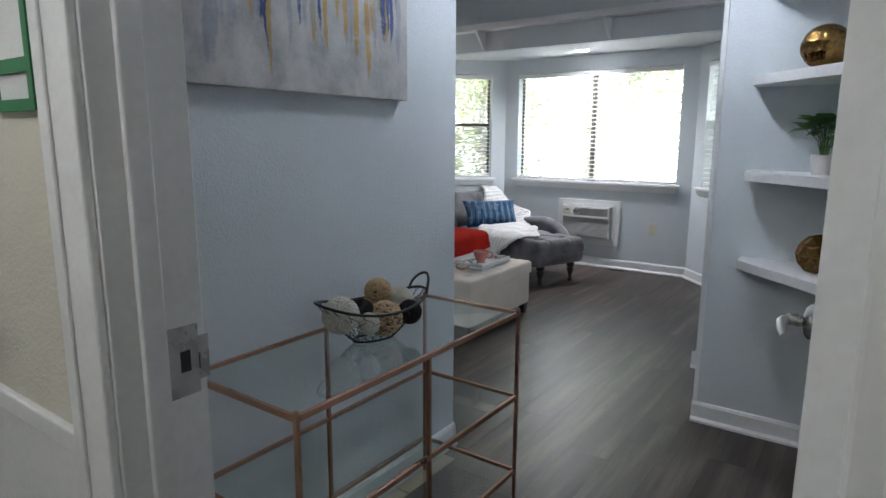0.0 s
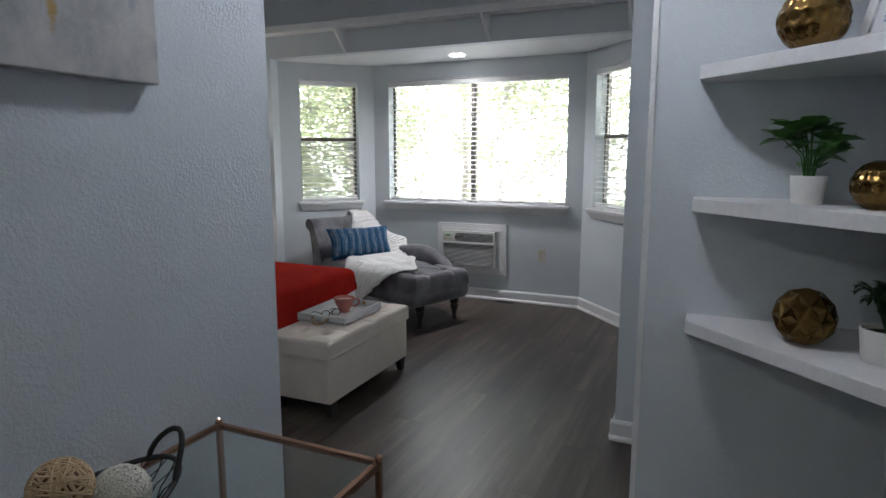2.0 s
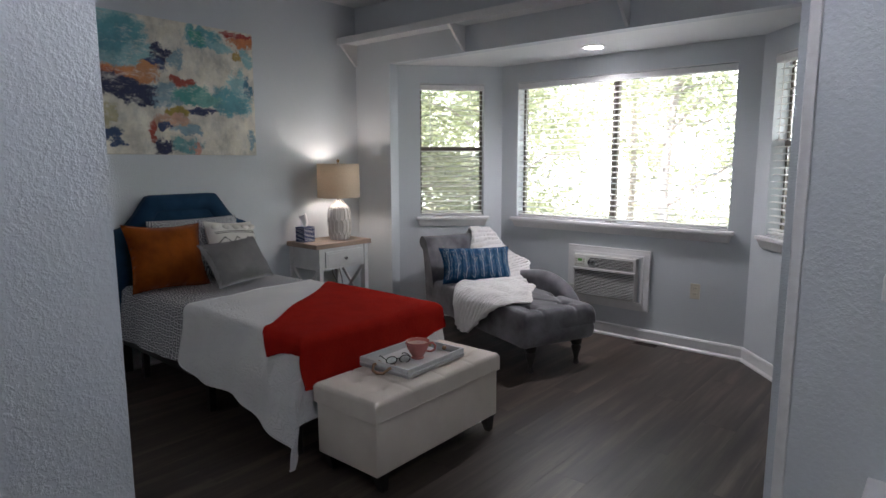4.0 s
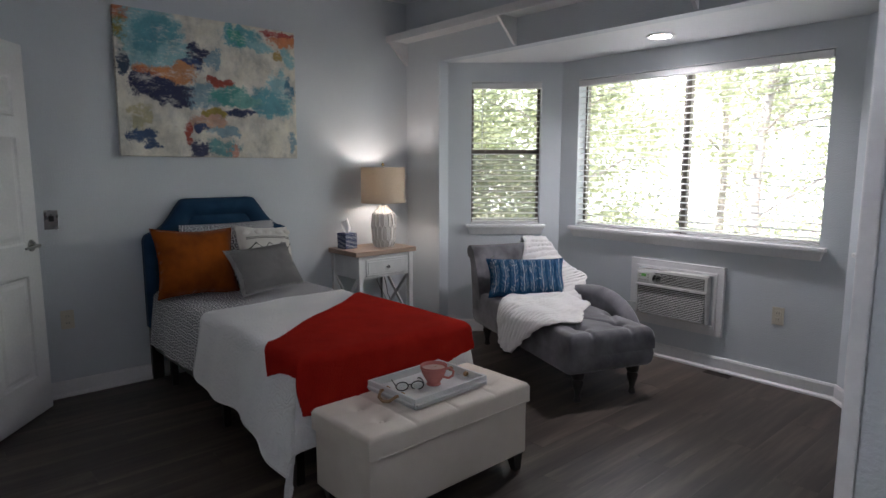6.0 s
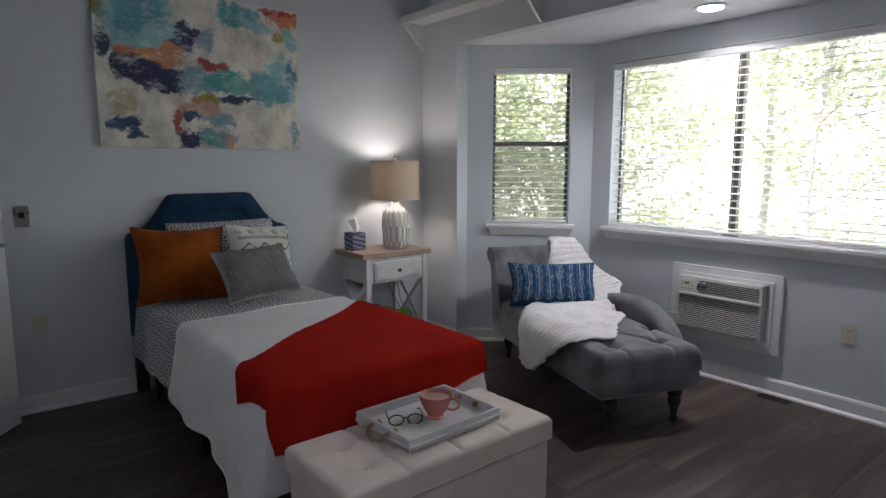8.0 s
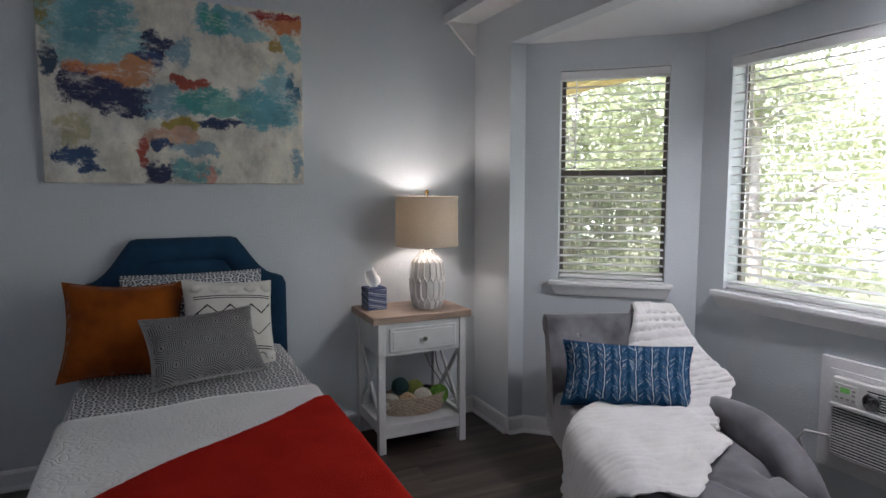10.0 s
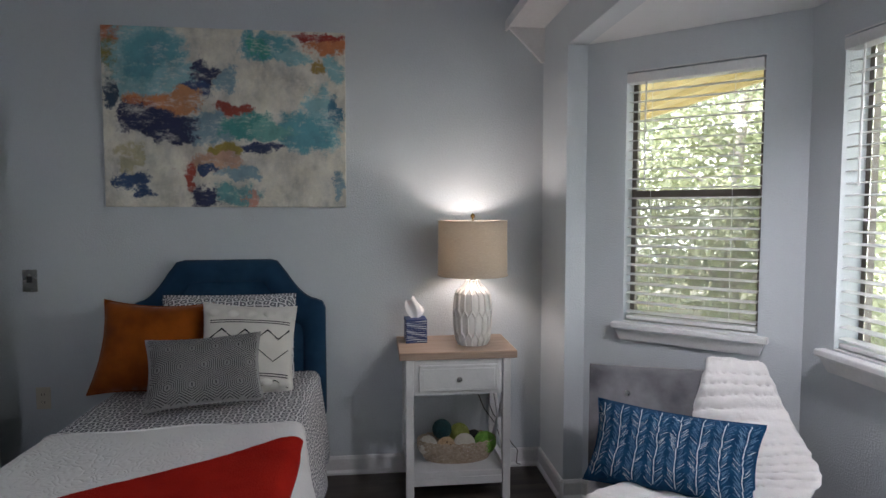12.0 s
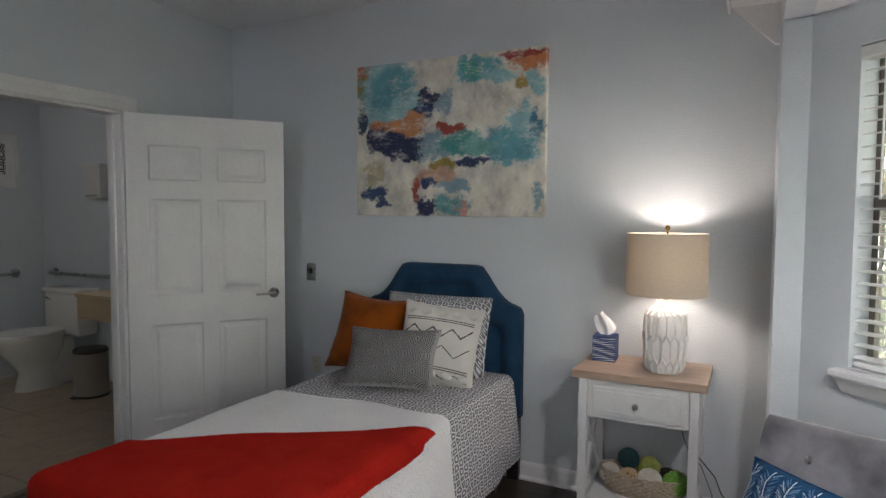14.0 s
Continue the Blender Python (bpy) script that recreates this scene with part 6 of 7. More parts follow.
# ---- bathroom door and its casing ----
def panel_door(name, label, m, w, h, lever_face=-1, hz=0.965):
    """A six-panel slab with its hinge at x = 0, faces towards -y and +y."""
    root = thing(name, label, "door", m, "", "structure")
    t = 0.0175
    cols = [(0.115, w / 2 - 0.045), (w / 2 + 0.045, w - 0.115)]
    rows = [(0.22, 0.80), (0.98, 1.56), (1.67, 1.88)]
    b = bmesh.new()
    xs = sorted({0, w, *[v for c in cols for v in c]})
    zs = sorted({0, h, *[v for r in rows for v in r]})
    for side in (-1, 1):
        for i in range(len(xs) - 1):
            for j in range(len(zs) - 1):
                x0, x1, z0, z1 = xs[i], xs[i + 1], zs[j], zs[j + 1]
                y = side * t
                if (x0, x1) in cols and (z0, z1) in rows:
                    steps = [(0, 0.0), (0.010, 0.009), (0.026, 0.009), (0.046, 0.003)]
                    ring = None
                    for ins, dep in steps:
                        yy = side * (t - dep)
                        cur = [b.verts.new(p) for p in ((x0 + ins, yy, z0 + ins), (x1 - ins, yy, z0 + ins), (x1 - ins, yy, z1 - ins), (x0 + ins, yy, z1 - ins))]
                        if ring:
                            for k in range(4):
                                b.faces.new((ring[k], ring[(k + 1) % 4], cur[(k + 1) % 4], cur[k]))
                        ring = cur
                    b.faces.new(ring)
                else:
                    b.faces.new([b.verts.new(p) for p in ((x0, y, z0), (x1, y, z0), (x1, y, z1), (x0, y, z1))])
    for p in (((0, -t, 0), (0, t, 0), (0, t, h), (0, -t, h)), ((w, -t, 0), (w, t, 0), (w, t, h), (w, -t, h)), ((0, -t, h), (w, -t, h), (w, t, h), (0, t, h)), ((0, -t, 0), (w, -t, 0), (w, t, 0), (0, t, 0))):
        b.faces.new([b.verts.new(q) for q in p])
    bmesh.ops.remove_doubles(b, verts=b.verts, dist=0.0002)
    part("slab", b, TRIM, root, "white six-panel slab")
    for side in (-1, 1):
        y = side * t
        hd = part("door_handle", lathe([(0.033, 0), (0.033, 0.006), (0.026, 0.012), (0.012, 0.016), (0.011, 0.045), (0.001, 0.046)], 24), CHROME, root, "brushed nickel lever handle", 50, pose(w - 0.07, y, hz, 90 if side < 0 else -90, 0, 0))
        part("lever", tube([(w - 0.07, y + side * 0.045, hz), (w - 0.10, y + side * 0.050, hz + 0.001), (w - 0.14, y + side * 0.048, hz - 0.002), (w - 0.185, y + side * 0.040, hz - 0.004)], [0.010, 0.009, 0.008, 0.007], 10), CHROME, root, "nickel lever", 60)
    part("latch_plate", box(w, w + 0.002, -0.011, 0.011, hz - 0.035, hz + 0.035), CHROME, root)
    for z in (0.25, 1.02, 1.80):
        part("hinge", lathe([(0.006, -0.045), (0.006, 0.045)], 10, None, (0.0, lever_face * (t + 0.004), z)), CHROME, root)
    return root


def casing(name, m, w, h, label, d=0.018, cw=0.085, mat_=None):
    """Moulded casing round an opening of width w; the wall's face is y = 0 and the room at -y."""
    root = thing(name, label, "door casing", m, "", "structure")
    for nm, x0, x1, z0, z1 in (("jamb_casing", -cw, 0, 0, h + cw), ("jamb_casing", w, w + cw, 0, h + cw), ("head_casing", 0, w, h, h + cw)):
        b = box(x0, x1, -d, 0, z0, z1, bev=0.004)
        if nm == "jamb_casing":
            box(x0 + cw * 0.18, x0 + cw * 0.40, -d - 0.006, -d, z0, z1 - cw * 0.3, b, 0.002)
        else:
            box(x0 - cw * 0.2, x1 + cw * 0.2, -d - 0.006, -d, z0 + cw * 0.55, z0 + cw * 0.78, b, 0.002)
        part(nm, b, mat_ or TRIM, root)
    return root


MB = pose(DX1, YS, 0, 0, 0, 180)
casing("trim_bath_door", MB, DX1 - DX0, DZ, "white moulded casing round the bathroom doorway")
b = box(DX0, DX0 + 0.018, YS - 0.125, YS + 0.002, 0, DZ)
box(DX1 - 0.018, DX1, YS - 0.125, YS + 0.002, 0, DZ, b)
box(DX0 + 0.018, DX1 - 0.018, YS - 0.125, YS + 0.002, DZ - 0.018, DZ, b)
box(DX0 + 0.018, DX0 + 0.030, YS - 0.085, YS - 0.05, 0, DZ - 0.018, b)
tagged(link("jamb", b, TRIM), "white painted door jamb", "door jamb", "", "structure")
panel_door("door_1", "white six-panel bathroom door standing wide open", pose(DX0 + 0.004, YS + 0.03, 0.012, 0, 0, 142.0), 0.905, 2.062, 1)

# ---- entry door, jamb with strike plate, corridor fittings ----
JX, JE = -0.90, 0.012
b = box(-0.95, JX, 0.415, 0.568, 0, 2.05, bev=0.002)
tagged(link("jamb_entry", b, TRIM), "white painted entry door jamb", "door jamb", "", "structure")
tagged(link("jamb_entry_east", box(JE, 0.05, 0.415, 0.568, 0, 2.05, bev=0.002), TRIM), "white painted entry door jamb", "door jamb", "", "structure")
tagged(link("jamb_entry_head", box(-0.95, 0.05, 0.415, 0.568, 2.05, 2.09, bev=0.002), TRIM), "white painted entry door head", "door jamb", "", "structure")
tagged(link("door_stop", box(JX, JX + 0.012, 0.457, 0.497, 0, 2.05, bev=0.003), TRIM), "white door stop strip", "door jamb", "", "structure")
casing("trim_entry", pose(-0.905, 0.415, 0), 0.905, 2.055, "white moulded casing round the entry doorway", 0.016, 0.118)
SP = thing("strike_plate", "steel strike plate let into the door jamb", "strike plate", pose(JX, 0.530, 1.017))
b = box(0, 0.003, -0.032, 0.024, -0.060, 0.060, bev=0.001)
part("plate", b, CHROME, SP)
part("lip", box(0, 0.004, 0.024, 0.042, -0.038, 0.038, bev=0.001), CHROME, SP)
part("latch_hole", box(0.0031, 0.0036, -0.010, 0.008, -0.018, 0.018), GAPSHADE, SP)
for z in (-0.048, 0.048):
    part("screw", lathe([(0.004, 0), (0.004, 0.0008), (0.001, 0.0012)], 10), CHROME, SP, "", False, pose(0.0032, 0.0, z, 0, 90, 0))
panel_door("door_2", "white entry door standing open against the passage wall", pose(-0.012, 0.535, 0.012, 0, 0, 93.2), 0.84, 2.03, -1, 1.03)
b = box(-2.6, -1.024, 0.404, 0.42, 0.86, 0.90, bev=0.004)
box(-2.6, -1.024, 0.411, 0.42, 0.0, 0.86, b)
tagged(link("chair_rail", b, TRIM), "white chair rail and lower wall panel in the corridor", "trim", "", "structure")
SG = thing("room_sign", "green plastic room sign holder with blank white inserts", "sign", pose(-1.129, 0.42, 1.545))
part("holder", frame_bars(0.158, -0.125, 0.34, -0.012, 0.0, 0.018), GREENPLASTIC, SG)
part("cross_bar", box(-0.061, 0.061, -0.012, 0.0, -0.067, -0.045), GREENPLASTIC, SG)
part("insert", box(-0.061, 0.061, -0.006, 0.0, -0.107, -0.067), PAPER, SG)
part("insert", box(-0.061, 0.061, -0.006, 0.0, -0.045, 0.322), PAPER, SG)
for z in (0.26, 0.22, 0.18):
    part("print_bar", box(-0.025, 0.025, -0.0068, -0.006, z, z + 0.015), CANSTEEL, SG)

# ---- console table ----
CX0, CX1, CY0, CY1, CZ = -1.428, -1.005, 0.845, 1.878, 0.765
CT = thing("console_table", "copper-framed console table with three glass shelves", "console table")
q = 0.0062
levels = (CZ, 0.447, 0.150)
cm = (CY0 + CY1) / 2 - 0.02
for x in (CX0, CX1):
    for y in (CY0, cm, CY1):
        part("leg", box(x - q, x + q, y - q, y + q, 0, CZ - 0.012 if y == cm else CZ, bev=0.002), COPPER, CT)
for z in levels:
    for x in (CX0, CX1):
        part("long_rail", box(x - q, x + q, CY0 + q, CY1 - q, z - 0.013, z + 0.004, bev=0.002), COPPER, CT)
    for y in (CY0, CY1):
        part("cross_rail", box(CX0 + q, CX1 - q, y - q, y + q, z - 0.013, z + 0.004, bev=0.002), COPPER, CT)
    pz = part("glass_shelf", box(CX0 + q, CX1 - q, CY0 + q, CY1 - q, z - 0.006, z), SHELFGLASS, CT, "clear glass shelf")
    pz.visible_shadow = False
for x in (CX0, CX1):
    for y in (CY0, CY1):
        part("finial", lathe([(0.009, CZ + 0.004), (0.007, CZ + 0.012), (0.002, CZ + 0.016)], 8, None, (x, y, 0)), COPPER, CT)

# wire bowl of decorative balls
BX_, BY_, BZ_ = -1.228, 1.352, CZ + 0.001
BO = thing("wire_bowl", "black wire mesh boat-shaped bowl on the glass table", "bowl", pose(BX_, BY_, BZ_, 0, 0, 70))


def bowl_pt(a, t):
    """a round the bowl, t from the base (0) to the rim (1)."""
    rx, ry = 0.068 + 0.117 * t, 0.035 + 0.072 * t
    rise = 0.10 * t ** 1.3 + 0.035 * t * math.cos(a) ** 2
    return Vector((rx * math.cos(a), ry * math.sin(a), 0.004 + rise))


part("rim", tube([bowl_pt(math.tau * k / 48, 1) for k in range(48)], 0.0045, 8, True), BLACKWIRE, BO, "", 60)
part("foot_ring", tube([bowl_pt(math.tau * k / 32, 0) for k in range(32)], 0.0035, 6, True), BLACKWIRE, BO, "", 60)
b = bmesh.new()
for k in range(22):
    for sgn in (1, -1):
        tube([bowl_pt(math.tau * (k + sgn * t * 2.2 + (0.25 * math.sin(t * 18))) / 22, t) for t in (i / 9 for i in range(10))], 0.0011, 4, False, b)
part("mesh", b, BLACKWIRE, BO, "fine black wire mesh")
part("handle", tube([bowl_pt(0.5 * math.cos(a), 1) + Vector((0.008, 0, 0.048)) * math.sin(a) for a in (math.pi * k / 12 for k in range(13))], 0.0045, 8), BLACKWIRE, BO, "", 60)
MBW = pose(BX_, BY_, BZ_, 0, 0, 70)
for nm, p, r, mt, lb, tn in (("yarn_ball", (-0.112, -0.006, 0.094), 0.055, YARNWHITE, "large cream yarn ball in the wire bowl", 90), ("wound_ball", (0.015, 0.035, 0.075), 0.050, STRAW, "straw wound ball in the wire bowl", 42),
                             ("wound_ball", (0.026, -0.030, 0.070), 0.052, STRAW, "straw wound ball in the wire bowl", 42), ("wound_ball", (0.034, 0.030, 0.140), 0.042, STRAW, "straw wound ball on top of the heap", 42),
                             ("yarn_ball", (0.108, 0.020, 0.104), 0.043, YARNWHITE, "small cream yarn ball in the wire bowl", 90), ("yarn_ball", (-0.042, 0.0, 0.092), 0.040, YARNBLACK, "black yarn ball in the wire bowl", 60),
                             ("yarn_ball", (0.108, -0.038, 0.078), 0.038, YARNBLACK, "black yarn ball in the wire bowl", 60), ("yarn_ball", (-0.042, -0.050, 0.068), 0.033, YARNWHITE, "small cream yarn ball in the wire bowl", 90)):
    rope_ball(nm, r, MBW @ pose(*p), mt, lb, "ball", tn, int(r * 900 + p[0] * 500), "balls in the wire bowl")

# ---- corner shelves ----
SHZ = (0.850, 1.245, 1.650, 2.050)
for z in SHZ:
    b = prism([(-0.482, 3.05), (-0.482, 2.948), (XN, 2.346), (XN, 3.05)], z - 0.042, z)
    bmesh.ops.bevel(b, geom=list(b.edges), offset=0.0025, segments=2, profile=0.5, affect="EDGES")
    solid("corner_shelf", b, TRIM, "white triangular floating shelf in the nook corner", "shelf", None, False, "corner shelves")


def dimpled_vase(name, label, m, r, dimples):
    root = thing(name, label, "vase", m)
    b = bmesh.new()
    nz, na = 44, 84
    rings = []
    for i in range(nz + 1):
        th = math.radians(14) + (math.pi - math.radians(14) - math.radians(22)) * i / nz
        ring = []
        for k in range(na):
            a = math.tau * k / na
            v = th / math.pi * dimples * 0.40
            row = math.floor(v)
            u = a / math.tau * dimples + 0.5 * (row % 2)
            d = math.hypot((u - math.floor(u) - 0.5) * 2, (v - row - 0.5) * 2)
            rr = r * (1 - 0.095 * max(0.0, 1 - d * d))
            ring.append(b.verts.new((rr * math.sin(th) * math.cos(a), rr * math.sin(th) * math.sin(a), r * 0.95 * math.cos(th) + r * 0.885)))
        rings.append(ring)
    for p, q in zip(rings, rings[1:]):
        for k in range(na):
            b.faces.new((p[k], p[(k + 1) % na], q[(k + 1) % na], q[k]))
    b.faces.new(rings[-1][::-1])
    inner = [b.verts.new((v.co.x * 0.9, v.co.y * 0.9, v.co.z - 0.05)) for v in rings[0]]
    for k in range(na):
        b.faces.new((rings[0][k], inner[k], inner[(k + 1) % na], rings[0][(k + 1) % na]))
    b.faces.new(inner)
    part("body", b, GOLD, root, "", 50)
    part("lip", tube([(r * 0.245 * math.cos(math.tau * k / 30), r * 0.245 * math.sin(math.tau * k / 30), r * 1.79) for k in range(30)], r * 0.02, 6, True), GOLD, root, "", 60)
    return root


def leaf_mesh(b, base, tip, w, droop, up=Vector((0, 0, 1))):
    d = tip - base
    side = d.cross(up).normalized() * w
    prev = None
    for i in range(6):
        t = i / 5
        c = base + d * t + Vector((0, 0, -droop * t * t))
        ww = math.sin(math.pi * (0.06 + 0.94 * t) ** 0.8) if i < 5 else 0.02
        cur = [b.verts.new(c - side * ww + Vector((0, 0, w * 0.35 * ww))), b.verts.new(c), b.verts.new(c + side * ww + Vector((0, 0, w * 0.35 * ww)))]
        if prev:
            b.faces.new((prev[0], cur[0], cur[1], prev[1]))
            b.faces.new((prev[1], cur[1], cur[2], prev[2]))
        prev = cur


def potted(name, label, m, r, h, seed, fern):
    rnd = random.Random(seed)
    root = thing(name, label, "potted plant", m)
    part("pot", lathe([(r * 0.80, 0), (r * 0.84, 0.004), (r, h - 0.003), (r * 0.985, h), (r * 0.90, h - 0.002), (r * 0.86, h - 0.02), (0.002, h - 0.022)], 32), CERAMIC, root, "white ceramic pot", 50)
    part("soil", lathe([(0.001, h - 0.021), (r * 0.87, h - 0.021), (r * 0.86, h - 0.014), (0.001, h - 0.010)], 20), SOIL, root)
    z0 = Vector((0, 0, h - 0.012))
    if fern:
        for i in range(36):
            a = rnd.uniform(0, math.tau)
            sp = rnd.uniform(0.015, 0.075)
            ht = rnd.uniform(0.10, 0.185)
            end = z0 + Vector((sp * math.cos(a), sp * math.sin(a), ht))
            b = bmesh.new()
            pts = [z0 + (end - z0) * t + Vector((0, 0, 0.030 * math.sin(math.pi * t) - 0.03 * t ** 3)) for t in (k / 9 for k in range(10))]
            tube(pts, 0.0012, 4, False, b)
            for k in range(2, 10):
                dirv = (pts[k] - pts[k - 1]).normalized()
                sd = dirv.cross(Vector((0, 0, 1))).normalized()
                ln = 0.024 * math.sin(math.pi * (k / 11)) + 0.006
                for s_ in (-1, 1):
                    leaf_mesh(b, pts[k], pts[k] + (sd * s_ + dirv * 0.6) * ln, 0.0045, 0.004)
            part("frond", b, FERN, root)
    else:
        for i in range(20):
            a = i * 2.4 + rnd.uniform(-0.3, 0.3)
            sp, ht = rnd.uniform(0.02, 0.075), rnd.uniform(0.02, 0.150)
            top = z0 + Vector((sp * math.cos(a), sp * math.sin(a), ht))
            part("stem", tube([z0 + Vector((0.01 * math.cos(a), 0.01 * math.sin(a), -0.004)), z0 + Vector((sp * 0.35 * math.cos(a), sp * 0.35 * math.sin(a), ht * 0.6)), top], 0.0016, 5), LEAF, root)
            for k in range(3):
                aa = a + (k - 1) * 0.95 + rnd.uniform(-0.2, 0.2)
                b = bmesh.new()
                leaf_mesh(b, top, top + Vector((math.cos(aa), math.sin(aa), rnd.uniform(-0.2, 0.75))) * rnd.uniform(0.045, 0.070), 0.032, 0.012)
                part("leaf", b, LEAF, root, "", 60)
    return root


dimpled_vase("gold_vase", "round gold dimpled vase on the upper corner shelf", pose(-0.214, 2.775, SHZ[2]), 0.086, 17)
dimpled_vase("gold_vase", "round gold dimpled vase beside the leafy plant", pose(-0.045, 2.70, SHZ[1]), 0.067, 17)
ORB = thing("gold_orb", "gold orb cut in star-shaped facets on the lower shelf", "ornament", pose(-0.165, 2.83, SHZ[0]))
b = bmesh.new()
bmesh.ops.create_icosphere(b, subdivisions=2, radius=0.083)
dent = bmesh.ops.poke(b, faces=b.faces[:])
for v in dent["verts"]:
    v.co = v.co.normalized() * 0.0725
for v in b.verts:
    v.co.z = max(v.co.z, -0.077)
bmesh.ops.translate(b, verts=b.verts, vec=(0, 0, 0.077))
part("body", b, GOLD, ORB, "", False, pose(0, 0, 0, 0, 0, 20))
potted("potted_plant", "leafy green plant in a small white pot", pose(-0.185, 2.835, SHZ[1]), 0.046, 0.078, 3, False)
potted("potted_fern", "dark green fern in a white cylinder pot", pose(0.005, 2.73, SHZ[0]), 0.058, 0.088, 9, True)
PF = thing("photo_frame", "white photo frame with grey leaf print leaning back", "picture frame", pose(-0.045, 2.675, SHZ[2], 0, 0, -45) @ pose(0, 0, 0, -21, 0, 0))
part("frame", frame_bars(0.20, 0.0, 0.25, -0.012, 0.008, 0.022), WHITEWOOD, PF)
part("mat", box(-0.080, 0.080, -0.002, 0.004, 0.020, 0.230), PAPER, PF)
part("print", box(-0.055, 0.055, -0.004, -0.0022, 0.050, 0.200), cell_print("leaf_print", (0.62, 0.66, 0.72), (0.12, 0.16, 0.24), 85, 0.06), PF, "grey-blue leaf print")
part("prop", box(-0.02, 0.02, 0.008, 0.010, 0.0, 0.16), CANSTEEL, PF)

# ---- bathroom fittings ----
TO = thing("toilet", "white porcelain toilet with closed seat and tank", "toilet", pose(-4.80, 0.08, 0) @ Matrix.Diagonal((1, 1.1, 1.12, 1)))
part("tank", box(-0.05, 0.14, -0.225, 0.225, 0.37, 0.70, bev=0.025, seg=3), PORCELAIN, TO, "", 40)
part("tank_lid", box(-0.055, 0.150, -0.235, 0.235, 0.70, 0.735, bev=0.010, seg=3), PORCELAIN, TO, "", 40)
part("flush_lever", tube([(0.142, -0.17, 0.655), (0.158, -0.165, 0.655), (0.160, -0.10, 0.648)], 0.006, 8), CHROME, TO, "chrome flush lever", 60)
b = bmesh.new()
rings = []
for z, cx, rx, ry in ((0, 0.33, 0.20, 0.105), (0.03, 0.33, 0.19, 0.10), (0.14, 0.33, 0.16, 0.088), (0.22, 0.36, 0.19, 0.12), (0.30, 0.385, 0.235, 0.165), (0.37, 0.395, 0.255, 0.185), (0.395, 0.395, 0.258, 0.188)):
    rings.append([b.verts.new((cx + rx * math.cos(a), ry * math.sin(a), z)) for a in (math.tau * k / 36 for k in range(36))])
for p, q_ in zip(rings, rings[1:]):
    for k in range(36):
        b.faces.new((p[k], p[(k + 1) % 36], q_[(k + 1) % 36], q_[k]))
b.faces.new(rings[0][::-1])
b.faces.new(rings[-1])
part("bowl", b, PORCELAIN, TO, "", 50)
part("trapway", box(0.06, 0.30, -0.085, 0.085, 0.0, 0.36, bev=0.04, seg=4), PORCELAIN, TO, "", 50)
for nm, z0, z1, k in (("seat", 0.397, 0.414, 1.02), ("seat_lid", 0.416, 0.434, 1.0)):
    part(nm, prism([(0.40 + 0.262 * k * math.cos(a), 0.190 * k * math.sin(a)) for a in (math.tau * j / 36 for j in range(36))], z0, z1), PORCELAIN, TO, "", 40)
CN = thing("pedal_bin", "warm grey metal pedal bin with black lid", "bin", pose(-4.53, 0.69, 0))
part("can", lathe([(0.125, 0.012), (0.128, 0.015), (0.128, 0.36), (0.126, 0.362)], 36), CANSTEEL, CN, "", 40)
part("foot", lathe([(0.13, 0), (0.132, 0.012), (0.128, 0.020)], 36), BLACKWIRE, CN, "", 40)
part("lid", lathe([(0.130, 0.362), (0.131, 0.375), (0.118, 0.392), (0.06, 0.402), (0.001, 0.404)], 36), BLACKWIRE, CN, "black lid", 40)
part("pedal", box(0.115, 0.165, -0.03, 0.03, 0.006, 0.018, bev=0.004), BLACKWIRE, CN)
VA = thing("vanity_counter", "beige laminate vanity counter with deep apron", "vanity")
part("counter", box(-4.86, -4.27, 0.925, 2.0, 0.85, 0.88, bev=0.004), MAPLE, VA)
part("apron", box(-4.30, -4.28, 0.935, 2.0, 0.69, 0.85), MAPLE, VA)
part("end_panel", box(-4.86, -4.30, 0.935, 0.955, 0.69, 0.85), MAPLE, VA)
for m_, ln in ((pose(-4.80, -0.30, 0.935, 0, 0, 90), 1.20), (pose(-4.60, -0.43, 0.935), 0.75)):
    gb = thing("grab_bar", "brushed steel grab bar on the bathroom wall", "grab bar", m_)
    part("bar", tube([(0, -0.055 if ln < 0.9 else 0.055, 0), (0, 0, 0), (ln, 0, 0), (ln, -0.055 if ln < 0.9 else 0.055, 0)], 0.016, 12), CHROME, gb, "", 50)
    for x in (0, ln):
        part("flange", lathe([(0.04, 0), (0.04, 0.008), (0.02, 0.012)], 20), CHROME, gb, "", 40, pose(x, -0.058 if ln < 0.9 else 0.058, 0, -90 if ln < 0.9 else 90, 0, 0))
DP = thing("towel_dispenser", "white paper towel dispenser on the bathroom wall", "dispenser", pose(-4.86, 0.37, 1.61))
part("case", box(0, 0.08, -0.11, 0.11, 0, 0.30, bev=0.012, seg=3), APPLIANCE, DP, "", 40)
part("slot", box(0.0805, 0.082, -0.08, 0.08, 0.015, 0.03), CANSTEEL, DP)
FP = thing("framed_picture", "small framed black and white print in the bathroom", "picture frame", pose(-4.43, -0.49, 1.95, 0, 0, 180))
part("frame", frame_bars(0.46, -0.25, 0.25, -0.025, 0.0, 0.030), WHITEWOOD, FP)
part("mat", box(-0.20, 0.20, -0.008, 0.0, -0.22, 0.22), PAPER, FP)
part("print", box(-0.12, 0.12, -0.010, -0.0082, -0.13, 0.14), cell_print("dark_print", (0.55, 0.55, 0.55), (0.04, 0.04, 0.04), 16, 0.08), FP)

